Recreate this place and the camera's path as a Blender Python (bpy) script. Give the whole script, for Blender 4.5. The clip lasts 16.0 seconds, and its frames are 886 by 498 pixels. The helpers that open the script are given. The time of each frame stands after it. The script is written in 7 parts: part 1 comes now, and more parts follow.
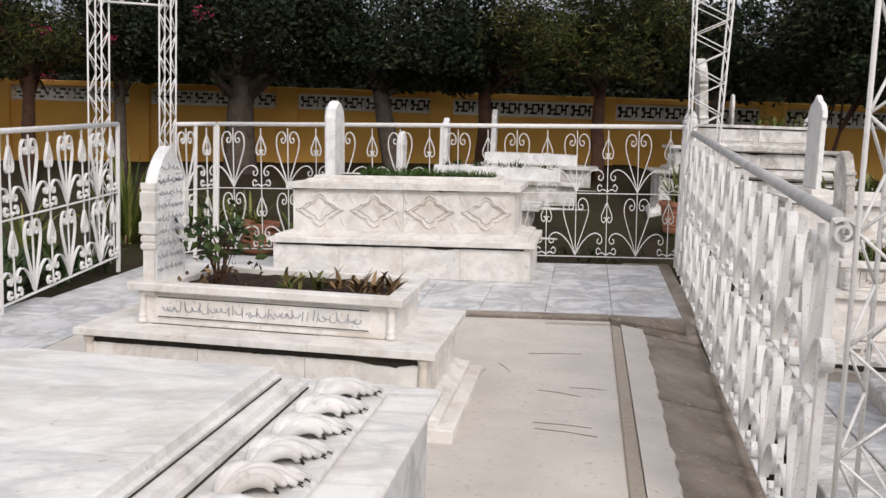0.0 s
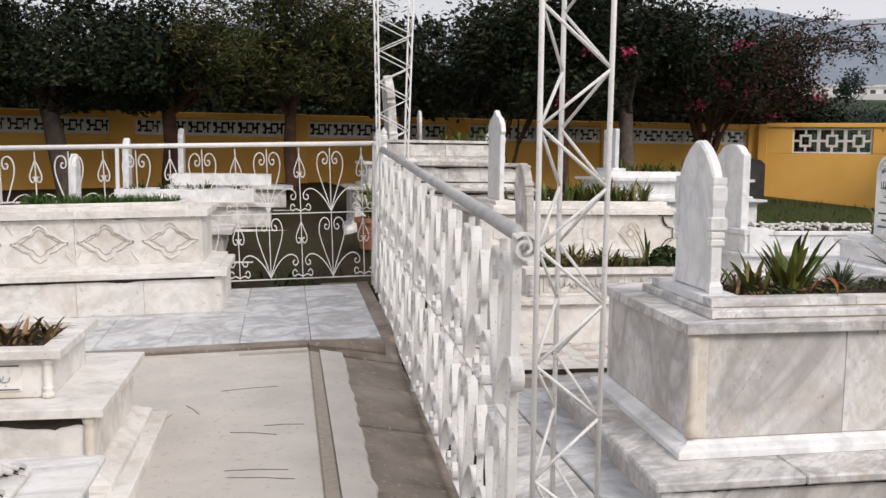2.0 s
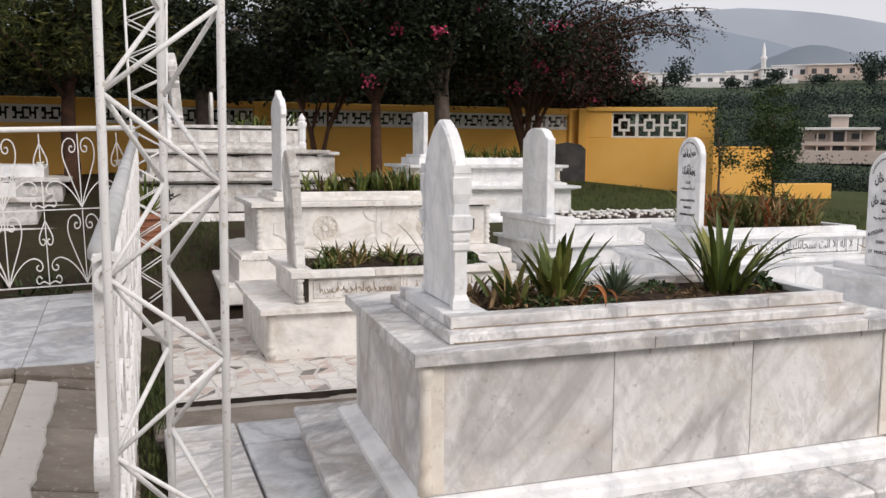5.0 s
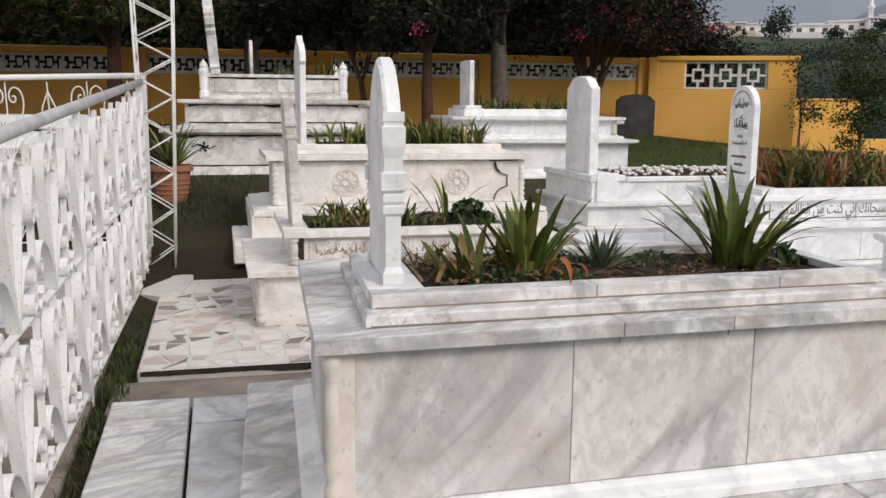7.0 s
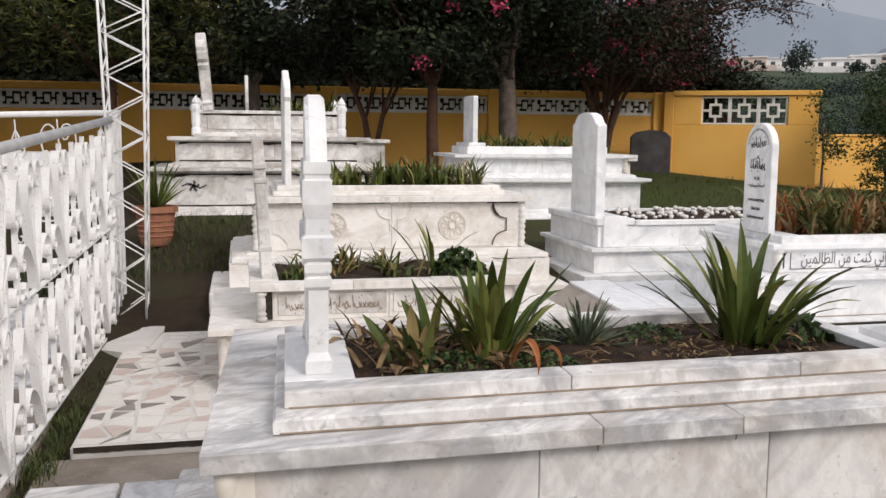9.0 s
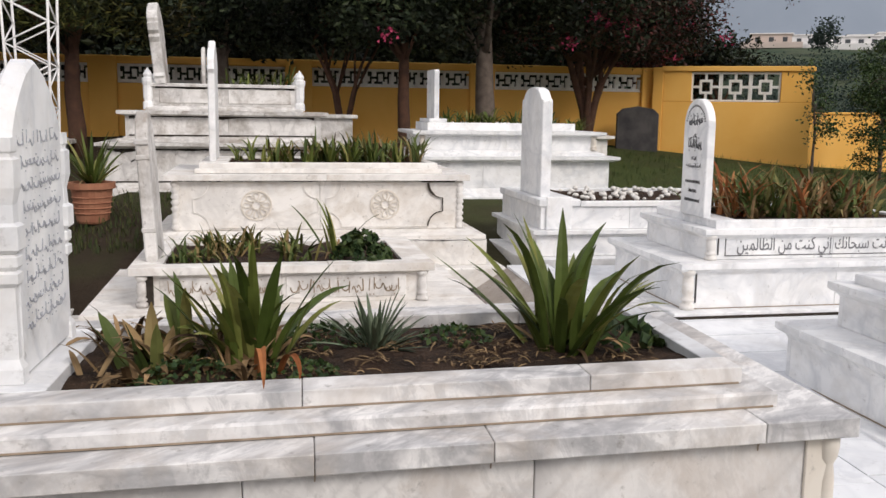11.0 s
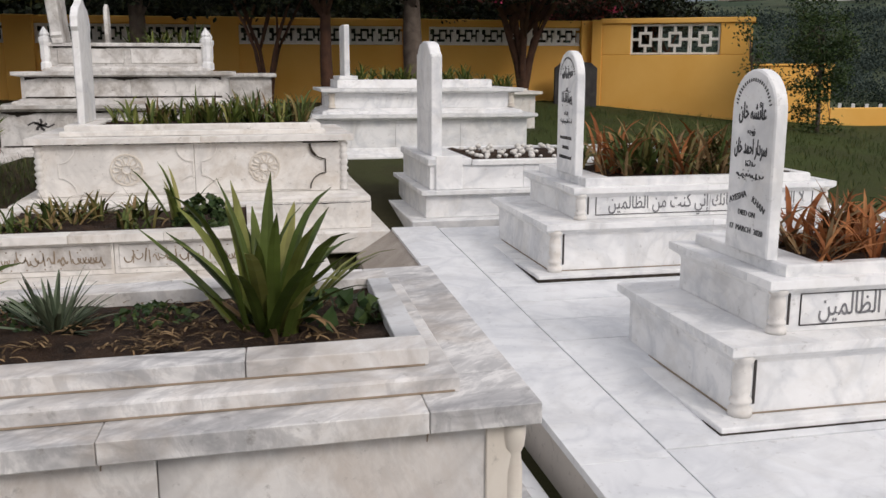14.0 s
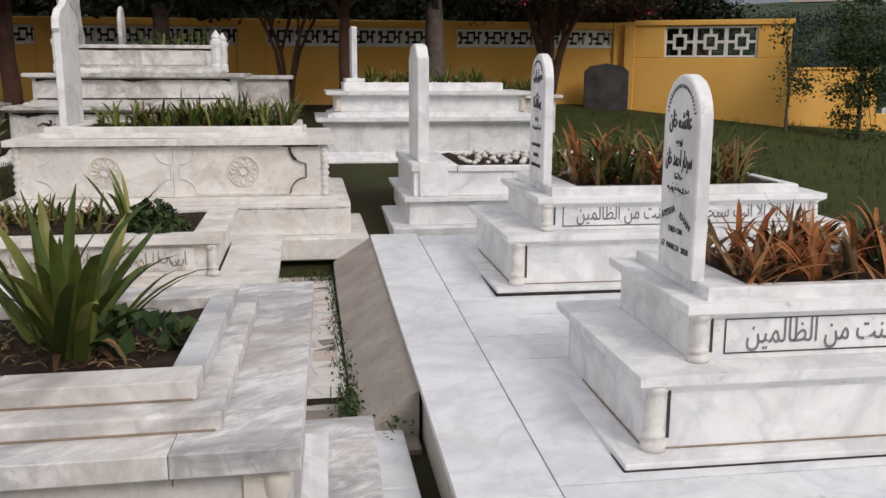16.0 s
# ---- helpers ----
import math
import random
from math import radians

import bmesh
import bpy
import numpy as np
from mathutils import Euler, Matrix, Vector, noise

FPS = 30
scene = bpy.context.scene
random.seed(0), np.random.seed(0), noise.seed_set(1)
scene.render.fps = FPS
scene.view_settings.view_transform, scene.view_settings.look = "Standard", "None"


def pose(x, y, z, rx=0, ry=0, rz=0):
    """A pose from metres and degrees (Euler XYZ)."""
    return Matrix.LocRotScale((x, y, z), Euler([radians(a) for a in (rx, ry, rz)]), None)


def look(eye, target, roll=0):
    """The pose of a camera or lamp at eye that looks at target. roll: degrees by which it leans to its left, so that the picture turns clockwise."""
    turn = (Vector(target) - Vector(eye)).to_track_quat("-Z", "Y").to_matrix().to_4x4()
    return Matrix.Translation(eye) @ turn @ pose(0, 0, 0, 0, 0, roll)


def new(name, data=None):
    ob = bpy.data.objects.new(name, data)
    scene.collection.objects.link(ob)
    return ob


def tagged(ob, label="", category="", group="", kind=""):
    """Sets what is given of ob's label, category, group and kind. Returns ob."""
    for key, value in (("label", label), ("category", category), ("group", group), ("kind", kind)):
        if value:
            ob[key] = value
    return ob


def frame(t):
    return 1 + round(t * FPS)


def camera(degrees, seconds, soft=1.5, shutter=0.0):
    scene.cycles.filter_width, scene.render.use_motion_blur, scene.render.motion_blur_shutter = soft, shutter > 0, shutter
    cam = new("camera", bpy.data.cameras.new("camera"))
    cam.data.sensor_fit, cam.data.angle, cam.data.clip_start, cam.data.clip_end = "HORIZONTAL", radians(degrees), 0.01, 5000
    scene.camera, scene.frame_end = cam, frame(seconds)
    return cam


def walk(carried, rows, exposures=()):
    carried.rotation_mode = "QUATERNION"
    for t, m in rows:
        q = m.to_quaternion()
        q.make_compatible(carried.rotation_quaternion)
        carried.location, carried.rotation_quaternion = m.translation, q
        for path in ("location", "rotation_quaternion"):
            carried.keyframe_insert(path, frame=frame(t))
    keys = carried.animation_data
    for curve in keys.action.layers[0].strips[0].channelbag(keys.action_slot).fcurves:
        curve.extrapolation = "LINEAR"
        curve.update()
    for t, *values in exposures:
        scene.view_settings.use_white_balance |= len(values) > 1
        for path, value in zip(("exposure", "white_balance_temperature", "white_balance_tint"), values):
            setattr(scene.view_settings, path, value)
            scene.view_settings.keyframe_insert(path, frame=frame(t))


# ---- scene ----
cam = camera(51.8, 16.0)
PATH = [
    (0, (0.017, 0.0, 1.341), (-0.279, 1.962, 1.092), 2.2),
    (0.5, (0.059, 0.038, 1.345), (-0.149, 2.011, 1.098), 1.7),
    (1, (0.101, 0.078, 1.335), (-0.023, 2.058, 1.087), 1.7),
    (1.5, (0.114, 0.163, 1.332), (0.147, 2.147, 1.084), 1.1),
    (2, (0.109, 0.302, 1.348), (0.449, 2.263, 1.154), 0.8),
    (2.5, (0.162, 0.427, 1.344), (0.647, 2.358, 1.15), 0.7),
    (3, (0.339, 0.591, 1.353), (0.84, 2.516, 1.15), 1.2),
    (3.5, (0.478, 0.736, 1.359), (1.0, 2.656, 1.154), 1.8),
    (4, (0.517, 0.857, 1.365), (1.163, 2.739, 1.159), 0.7),
    (4.5, (0.673, 0.958, 1.358), (1.349, 2.829, 1.152), 0.3),
    (7, (1.504, 1.414, 1.32), (1.977, 3.331, 1.0), 0.5),
    (7.5, (1.572, 1.568, 1.335), (2.044, 3.493, 1.064), 0.2),
    (8, (1.644, 1.675, 1.35), (2.107, 3.605, 1.104), 0.5),
    (10.5, (2.322, 2.086, 1.355), (2.707, 4.029, 1.085), -0.0),
    (11, (2.548, 2.087, 1.354), (2.933, 4.026, 1.055), 0.8),
    (11.5, (2.701, 2.063, 1.352), (3.077, 3.999, 1.018), 1.0),
    (12, (2.734, 2.121, 1.348), (3.103, 4.055, 0.998), 0.1),
    (12.5, (2.746, 2.193, 1.352), (3.163, 4.118, 1.002), 0.4),
    (13, (2.872, 2.197, 1.348), (3.245, 4.129, 0.992), 0.6),
    (13.5, (3.121, 2.167, 1.35), (3.482, 4.099, 0.976), 1.2),
    (14, (3.283, 2.174, 1.347), (3.703, 4.09, 0.959), 0.0),
    (14.5, (3.387, 2.261, 1.351), (3.807, 4.18, 0.973), 0.6),
    (15, (3.48, 2.296, 1.358), (3.831, 4.231, 0.992), 0.5),
    (15.5, (3.681, 2.297, 1.358), (3.946, 4.245, 0.99), 0.7),
    (16, (3.875, 2.267, 1.355), (4.163, 4.209, 0.971), 0.2),
]
walk(cam, [(t, look(eye, target, roll)) for t, eye, target, roll in PATH], [(0.0, 0.32), (4.5, 0.36), (7.0, 0.25), (8.0, 0.36), (11.0, 0.38), (12.5, 0.30), (14.0, 0.08), (16.0, 0.02)])

# ---- light ----
SUN_EL, SUN_AZ = radians(38), radians(150)
world = bpy.data.worlds.new("overcast")
scene.world = world
world.use_nodes = True
wt = world.node_tree
wt.nodes.clear()
w_out = wt.nodes.new("ShaderNodeOutputWorld")
w_bg = wt.nodes.new("ShaderNodeBackground")
w_sky = wt.nodes.new("ShaderNodeTexSky")
w_sky.sky_type = "NISHITA"
w_sky.sun_disc = False
w_sky.sun_elevation, w_sky.sun_rotation = SUN_EL, SUN_AZ
w_sky.air_density, w_sky.dust_density = 1.0, 3.0
w_mix = wt.nodes.new("ShaderNodeMix")
w_mix.data_type = "RGBA"
w_mix.inputs[0].default_value = 0.82
w_noise = wt.nodes.new("ShaderNodeTexNoise")
w_noise.inputs["Scale"].default_value = 2.2
w_noise.inputs["Detail"].default_value = 6
w_ramp = wt.nodes.new("ShaderNodeValToRGB")
w_ramp.color_ramp.elements[0].position, w_ramp.color_ramp.elements[0].color = 0.3, (7.9, 7.9, 8.5, 1)
w_ramp.color_ramp.elements[1].position, w_ramp.color_ramp.elements[1].color = 0.7, (10.4, 10.0, 10.3, 1)
wt.links.new(w_noise.outputs["Fac"], w_ramp.inputs["Fac"])
wt.links.new(w_sky.outputs["Color"], w_mix.inputs[6])
wt.links.new(w_ramp.outputs["Color"], w_mix.inputs[7])
wt.links.new(w_mix.outputs[2], w_bg.inputs["Color"])
w_bg.inputs["Strength"].default_value = 0.075
wt.links.new(w_bg.outputs[0], w_out.inputs["Surface"])

sun = new("sun", bpy.data.lights.new("sun", "SUN"))
sun.data.energy, sun.data.angle, sun.data.color = 1.5, radians(22), (1.0, 0.93, 0.89)
sun.matrix_world = look((0, 0, 30), (30 * math.cos(SUN_EL) * -math.sin(SUN_AZ), 30 * math.cos(SUN_EL) * -math.cos(SUN_AZ), 30 - 30 * math.sin(SUN_EL)))


# ---- materials ----
def material(name):
    m = bpy.data.materials.new(name)
    m.use_nodes = True
    nt = m.node_tree
    return m, nt, nt.nodes["Principled BSDF"]


def node(nt, kind, **values):
    n = nt.nodes.new(kind)
    for k, v in values.items():
        n.inputs[k.replace("_", " ")].default_value = v
    return n


def place_coords(nt, jitter=True):
    """Object coordinates, shifted by a random amount for each object."""
    tc = nt.nodes.new("ShaderNodeTexCoord")
    if not jitter:
        return tc.outputs["Object"]
    info = nt.nodes.new("ShaderNodeObjectInfo")
    mul = nt.nodes.new("ShaderNodeMath")
    mul.operation = "MULTIPLY"
    mul.inputs[1].default_value = 37.0
    add = nt.nodes.new("ShaderNodeVectorMath")
    add.operation = "ADD"
    nt.links.new(info.outputs["Random"], mul.inputs[0])
    nt.links.new(tc.outputs["Object"], add.inputs[0])
    nt.links.new(mul.outputs[0], add.inputs[1])
    return add.outputs[0]


def ramp(nt, fac, stops):
    r = nt.nodes.new("ShaderNodeValToRGB")
    while len(r.color_ramp.elements) < len(stops):
        r.color_ramp.elements.new(0.5)
    for e, (p, c) in zip(r.color_ramp.elements, stops):
        e.position = p
        e.color = (*c, 1) if len(c) == 3 else c
    nt.links.new(fac, r.inputs["Fac"])
    return r.outputs["Color"]


def mixc(nt, fac, a, b, mode="MIX"):
    m = nt.nodes.new("ShaderNodeMix")
    m.data_type, m.blend_type = "RGBA", mode
    for sock, v in ((m.inputs[0], fac), (m.inputs[6], a), (m.inputs[7], b)):
        if isinstance(v, (int, float)):
            sock.default_value = v
        elif isinstance(v, tuple):
            sock.default_value = (*v, 1)
        else:
            nt.links.new(v, sock)
    return m.outputs[2]


def bump(nt, bsdf, height, strength=0.2, dist=0.01):
    b = node(nt, "ShaderNodeBump", Strength=strength, Distance=dist)
    nt.links.new(height, b.inputs["Height"])
    nt.links.new(b.outputs[0], bsdf.inputs["Normal"])


def noise_tex(nt, co, scale, detail=4, distort=0.0, rough=0.55):
    n = node(nt, "ShaderNodeTexNoise", Scale=scale, Detail=detail, Distortion=distort, Roughness=rough)
    nt.links.new(co, n.inputs["Vector"])
    return n.outputs["Fac"]


def marble(name, base, vein, warm, veins=0.5, stain=0.35, rough=0.38, streak=(1.0, 1.0, 1.0), turn=(8, -38, 20), soft=5, size=2.2, smear=0.0):
    m, nt, b = material(name)
    co = place_coords(nt)
    mp = nt.nodes.new("ShaderNodeMapping")
    mp.vector_type = "TEXTURE"
    mp.inputs["Scale"].default_value = [1.0 / a for a in streak]
    mp.inputs["Rotation"].default_value = [radians(a) for a in turn]
    nt.links.new(co, mp.inputs["Vector"])
    broad = noise_tex(nt, mp.outputs[0], size, soft, 0.8, 0.55)
    fine = noise_tex(nt, mp.outputs[0], 3.6, 3, 0.7, 0.5)
    v1 = ramp(nt, broad, [(0.44, (0, 0, 0)), (0.54, (veins * 0.8,) * 3), (0.58, (veins * 0.25,) * 3), (0.72, (0, 0, 0))])
    col = mixc(nt, v1, base, vein)
    v2 = ramp(nt, fine, [(0.43, (0, 0, 0)), (0.50, (veins * 0.26,) * 3), (0.56, (0, 0, 0))])
    col = mixc(nt, v2, col, tuple(c * 0.8 for c in vein))
    if smear:
        ms = nt.nodes.new("ShaderNodeMapping")
        ms.inputs["Rotation"].default_value = (0, radians(38), radians(42))
        ms.vector_type = "TEXTURE"
        ms.inputs["Scale"].default_value = (1.1, 0.11, 0.2)
        nt.links.new(co, ms.inputs["Vector"])
        lines = ramp(nt, noise_tex(nt, ms.outputs[0], 3.4, 8, 0.5, 0.7), [(0.44, (0, 0, 0)), (0.56, (1, 1, 1))])
        where = ramp(nt, noise_tex(nt, co, 1.9, 3, 0.4, 0.5), [(0.33, (smear * 0.15,) * 3), (0.56, (smear,) * 3)])
        col = mixc(nt, mixc(nt, (1.0), lines, where, "MULTIPLY"), col, tuple(c * 0.85 for c in vein))
    grime = noise_tex(nt, co, 3.2, 9, 0.5, 0.7)
    gm = ramp(nt, grime, [(0.48, (0, 0, 0)), (0.68, (stain, stain, stain))])
    col = mixc(nt, gm, col, warm)
    speck = noise_tex(nt, co, 26.0, 6, 0.0, 0.7)
    sp = ramp(nt, speck, [(0.60, (0, 0, 0)), (0.72, (stain * 0.9,) * 3)])
    col = mixc(nt, sp, col, (0.16, 0.145, 0.125))
    nt.links.new(col, b.inputs["Base Color"])
    rr = ramp(nt, grime, [(0.3, (rough,) * 3), (0.75, (min(rough + 0.3, 1),) * 3)])
    nt.links.new(rr, b.inputs["Roughness"])
    b.inputs["Specular IOR Level"].default_value = 0.35
    bump(nt, b, speck, 0.12, 0.004)
    return m


def plain(name, base, other, scale=8.0, rough=0.7, relief=0.3, dist=0.005, metal=0.0, spec=0.3, speck=None):
    m, nt, b = material(name)
    co = place_coords(nt)
    big = noise_tex(nt, co, scale, 6, 0.3)
    col = mixc(nt, ramp(nt, big, [(0.32, (0, 0, 0)), (0.68, (1, 1, 1))]), base, other)
    small = noise_tex(nt, co, scale * 9, 5, 0.0, 0.7)
    if speck:
        col = mixc(nt, ramp(nt, small, [(0.58, (0, 0, 0)), (0.66, (1, 1, 1))]), col, speck)
    nt.links.new(col, b.inputs["Base Color"])
    b.inputs["Roughness"].default_value = rough
    b.inputs["Metallic"].default_value = metal
    b.inputs["Specular IOR Level"].default_value = spec
    bump(nt, b, small, relief, dist)
    return m


def leafy(name, stops, rough=0.55, broad=0.0):
    """Leaves: a colour for every island; broad: strength of the lit and shaded bough patches."""
    m, nt, b = material(name)
    geo = nt.nodes.new("ShaderNodeNewGeometry")
    col = ramp(nt, geo.outputs["Random Per Island"], stops)
    tc = nt.nodes.new("ShaderNodeTexCoord")
    mott = noise_tex(nt, tc.outputs["Object"], 14.0, 3)
    col = mixc(nt, ramp(nt, mott, [(0.35, (0, 0, 0)), (0.75, (0.8,) * 3)]), col, mixc(nt, 1.0, col, (0.55, 0.5, 0.45), "MULTIPLY"))
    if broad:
        # Broad noise darkens and lightens whole boughs, standing in for crown shade.
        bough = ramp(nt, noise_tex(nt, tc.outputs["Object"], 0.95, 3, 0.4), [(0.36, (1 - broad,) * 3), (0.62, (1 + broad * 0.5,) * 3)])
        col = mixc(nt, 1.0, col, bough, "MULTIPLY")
        tint = ramp(nt, noise_tex(nt, tc.outputs["Object"], 0.6, 2, 0.2), [(0.48, (0, 0, 0)), (0.66, (0.55,) * 3)])
        col = mixc(nt, tint, col, mixc(nt, 1.0, col, (1.5, 0.85, 0.75), "MULTIPLY"))
    nt.links.new(col, b.inputs["Base Color"])
    b.inputs["Roughness"].default_value = rough
    b.inputs["Specular IOR Level"].default_value = 0.18
    return m


M_WHITE = marble("white_marble", (0.89, 0.89, 0.885), (0.50, 0.52, 0.55), (0.60, 0.57, 0.52), 0.6, 0.4, 0.3)
M_GREY = marble("grey_veined_marble", (0.76, 0.74, 0.715), (0.36, 0.345, 0.335), (0.50, 0.42, 0.35), 0.95, 0.55, 0.4, (1.5, 1.0, 0.34), (0, 38, 0), 3, 1.5, 0.35)
M_GREYCAP = marble("grey_streaked_marble", (0.80, 0.785, 0.765), (0.29, 0.29, 0.30), (0.45, 0.39, 0.33), 0.9, 0.6, 0.4, (0.7, 1.5, 1.5), (0, 0, 24), 6, 2.4, 0.42)
M_PALE = marble("pale_streaked_marble", (0.84, 0.825, 0.80), (0.46, 0.455, 0.45), (0.54, 0.47, 0.40), 0.7, 0.45, 0.38, (0.6, 1.9, 1.9), (0, 0, 8), 4, 1.8, 0.18)
M_WARM = marble("weathered_cream_marble", (0.83, 0.805, 0.765), (0.50, 0.48, 0.455), (0.50, 0.43, 0.35), 0.55, 0.6, 0.48)
M_DIRTY = marble("stained_old_marble", (0.775, 0.755, 0.725), (0.36, 0.345, 0.33), (0.28, 0.24, 0.20), 0.7, 0.85, 0.55)
M_CREAM = marble("cream_marble_post", (0.74, 0.69, 0.61), (0.58, 0.51, 0.43), (0.50, 0.40, 0.31), 0.4, 0.5, 0.5)
M_TILE = marble("floor_marble", (0.68, 0.69, 0.70), (0.34, 0.35, 0.37), (0.36, 0.33, 0.30), 0.95, 0.6, 0.35)
M_PLAT = marble("platform_marble", (0.84, 0.855, 0.87), (0.54, 0.56, 0.60), (0.56, 0.55, 0.53), 0.55, 0.35, 0.28)
M_CONC = plain("concrete", (0.50, 0.47, 0.43), (0.60, 0.56, 0.51), 3.0, 0.85, 0.35, 0.004, speck=(0.43, 0.40, 0.365))
M_WET = plain("wet_concrete", (0.15, 0.12, 0.092), (0.31, 0.265, 0.22), 3.2, 0.42, 0.5, 0.008, speck=(0.40, 0.36, 0.31))
M_GUTTER = plain("damp_rough_cement", (0.30, 0.262, 0.225), (0.41, 0.365, 0.32), 5.0, 0.75, 0.5, 0.008, speck=(0.22, 0.19, 0.165))
M_PEB = plain("pebble_strip", (0.44, 0.38, 0.31), (0.54, 0.48, 0.41), 34.0, 0.8, 0.9, 0.01, speck=(0.12, 0.10, 0.09))
M_SOIL = plain("garden_soil", (0.022, 0.014, 0.009), (0.085, 0.048, 0.028), 11.0, 0.95, 1.0, 0.03, speck=(0.15, 0.088, 0.055))
M_GRIME_AND_LINE = plain("black_mould", (0.022, 0.018, 0.014), (0.05, 0.04, 0.03), 20.0, 0.9, 0.4)
M_IRON = plain("white_painted_iron", (0.82, 0.815, 0.805), (0.73, 0.72, 0.70), 9.0, 0.42, 0.25, 0.002, speck=(0.55, 0.48, 0.40))
M_OCHRE = plain("ochre_wall_paint", (0.80, 0.42, 0.085), (0.86, 0.49, 0.125), 1.1, 0.8, 0.25, 0.006)
M_STAIN = plain("brown_stain", (0.34, 0.27, 0.20), (0.22, 0.17, 0.12), 18.0, 0.85, 0.2)
M_BLOCK = plain("white_screen_block", (0.84, 0.82, 0.78), (0.70, 0.66, 0.60), 8.0, 0.8, 0.3)
M_TERRA = plain("terracotta", (0.30, 0.12, 0.07), (0.40, 0.19, 0.11), 8.0, 0.85, 0.4)
M_INK = plain("black_lettering", (0.035, 0.035, 0.04), (0.07, 0.07, 0.075), 40.0, 0.5, 0.1)
M_SCRIPT = plain("dark_grey_lettering", (0.15, 0.15, 0.16), (0.24, 0.24, 0.25), 30.0, 0.6, 0.1)
M_CARVED = plain("worn_carving", (0.40, 0.41, 0.44), (0.30, 0.31, 0.34), 20.0, 0.6, 0.1)
M_DARKSTONE = plain("dark_slate_stone", (0.035, 0.033, 0.034), (0.075, 0.068, 0.065), 5.0, 0.8, 0.5)
M_PEBBLE = plain("white_pebble", (0.78, 0.76, 0.72), (0.68, 0.65, 0.60), 12.0, 0.6, 0.2)
M_CRAZY = plain("crazy_paving_chip", (0.60, 0.57, 0.53), (0.70, 0.67, 0.63), 3.0, 0.7, 0.25, 0.004)
M_MORTAR = plain("pale_mortar", (0.64, 0.62, 0.59), (0.54, 0.51, 0.48), 5.0, 0.9, 0.5, 0.006)
M_CHIPP = plain("pinkish_paving_chip", (0.56, 0.47, 0.42), (0.48, 0.40, 0.36), 3.0, 0.7, 0.25, 0.004)
M_CHIPD = plain("dark_paving_chip", (0.14, 0.125, 0.11), (0.34, 0.31, 0.28), 2.0, 0.7, 0.25, 0.004)
M_BARK = plain("grey_bark", (0.20, 0.16, 0.13), (0.11, 0.085, 0.07), 9.0, 0.95, 0.9, 0.03)
M_REDBARK = plain("brown_bark", (0.13, 0.065, 0.04), (0.075, 0.04, 0.028), 9.0, 0.95, 0.9, 0.03)
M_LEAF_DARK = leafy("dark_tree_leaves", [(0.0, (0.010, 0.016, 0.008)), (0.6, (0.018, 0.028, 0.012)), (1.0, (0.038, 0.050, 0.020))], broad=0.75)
M_LEAF_PINE = leafy("pine_leaves", [(0.0, (0.014, 0.024, 0.008)), (0.5, (0.045, 0.058, 0.016)), (1.0, (0.12, 0.12, 0.032))], broad=0.7)
M_LEAF_MYRT = leafy("myrtle_leaves", [(0.0, (0.014, 0.02, 0.01)), (0.6, (0.028, 0.038, 0.018)), (0.8, (0.07, 0.032, 0.024)), (1.0, (0.13, 0.042, 0.038))], broad=0.6)
M_LEAF_RED = leafy("reddened_myrtle_leaves", [(0.0, (0.025, 0.022, 0.014)), (0.4, (0.06, 0.035, 0.025)), (0.75, (0.15, 0.045, 0.04)), (1.0, (0.26, 0.075, 0.07))], broad=0.5)
M_BLOSSOM = leafy("pink_blossom", [(0.0, (0.42, 0.03, 0.10)), (1.0, (0.62, 0.10, 0.20))])
M_STRAP = leafy("strap_leaves", [(0.0, (0.045, 0.072, 0.014)), (0.45, (0.088, 0.122, 0.026)), (0.8, (0.185, 0.21, 0.052)), (1.0, (0.34, 0.32, 0.11))], 0.42)
M_DRY = leafy("dry_leaves", [(0.0, (0.05, 0.032, 0.018)), (0.35, (0.12, 0.075, 0.035)), (0.75, (0.24, 0.165, 0.085)), (1.0, (0.38, 0.25, 0.13))], 0.7)
M_RUST = leafy("rust_orange_leaves", [(0.0, (0.22, 0.075, 0.025)), (0.5, (0.36, 0.13, 0.045)), (1.0, (0.44, 0.22, 0.09))], 0.7)
M_MIXED = leafy("mixed_leaves", [(0.0, (0.05, 0.08, 0.02)), (0.45, (0.10, 0.13, 0.035)), (0.75, (0.22, 0.19, 0.07)), (1.0, (0.29, 0.19, 0.09))], 0.6)
M_HERB = leafy("herb_leaves", [(0.0, (0.022, 0.045, 0.016)), (0.6, (0.045, 0.078, 0.026)), (1.0, (0.10, 0.14, 0.045))], 0.5)
M_GREYLEAF = leafy("grey_green_leaves", [(0.0, (0.07, 0.10, 0.06)), (1.0, (0.20, 0.24, 0.16))], 0.6)
M_GRASS = leafy("grass_blades", [(0.0, (0.030, 0.05, 0.014)), (0.6, (0.06, 0.088, 0.026)), (1.0, (0.125, 0.13, 0.04))], 0.6)
M_LAWN = leafy("fresh_grass_blades", [(0.0, (0.03, 0.07, 0.015)), (1.0, (0.09, 0.16, 0.035))], 0.6)
M_HOUSE = plain("pale_house_plaster", (0.82, 0.80, 0.78), (0.72, 0.70, 0.68), 0.3, 0.85, 0.1)
M_PINKH = plain("pinkish_plaster", (0.60, 0.50, 0.44), (0.54, 0.45, 0.39), 0.3, 0.85, 0.1)
M_DARKWIN = plain("dark_window", (0.05, 0.055, 0.06), (0.08, 0.085, 0.09), 2.0, 0.3, 0.0)
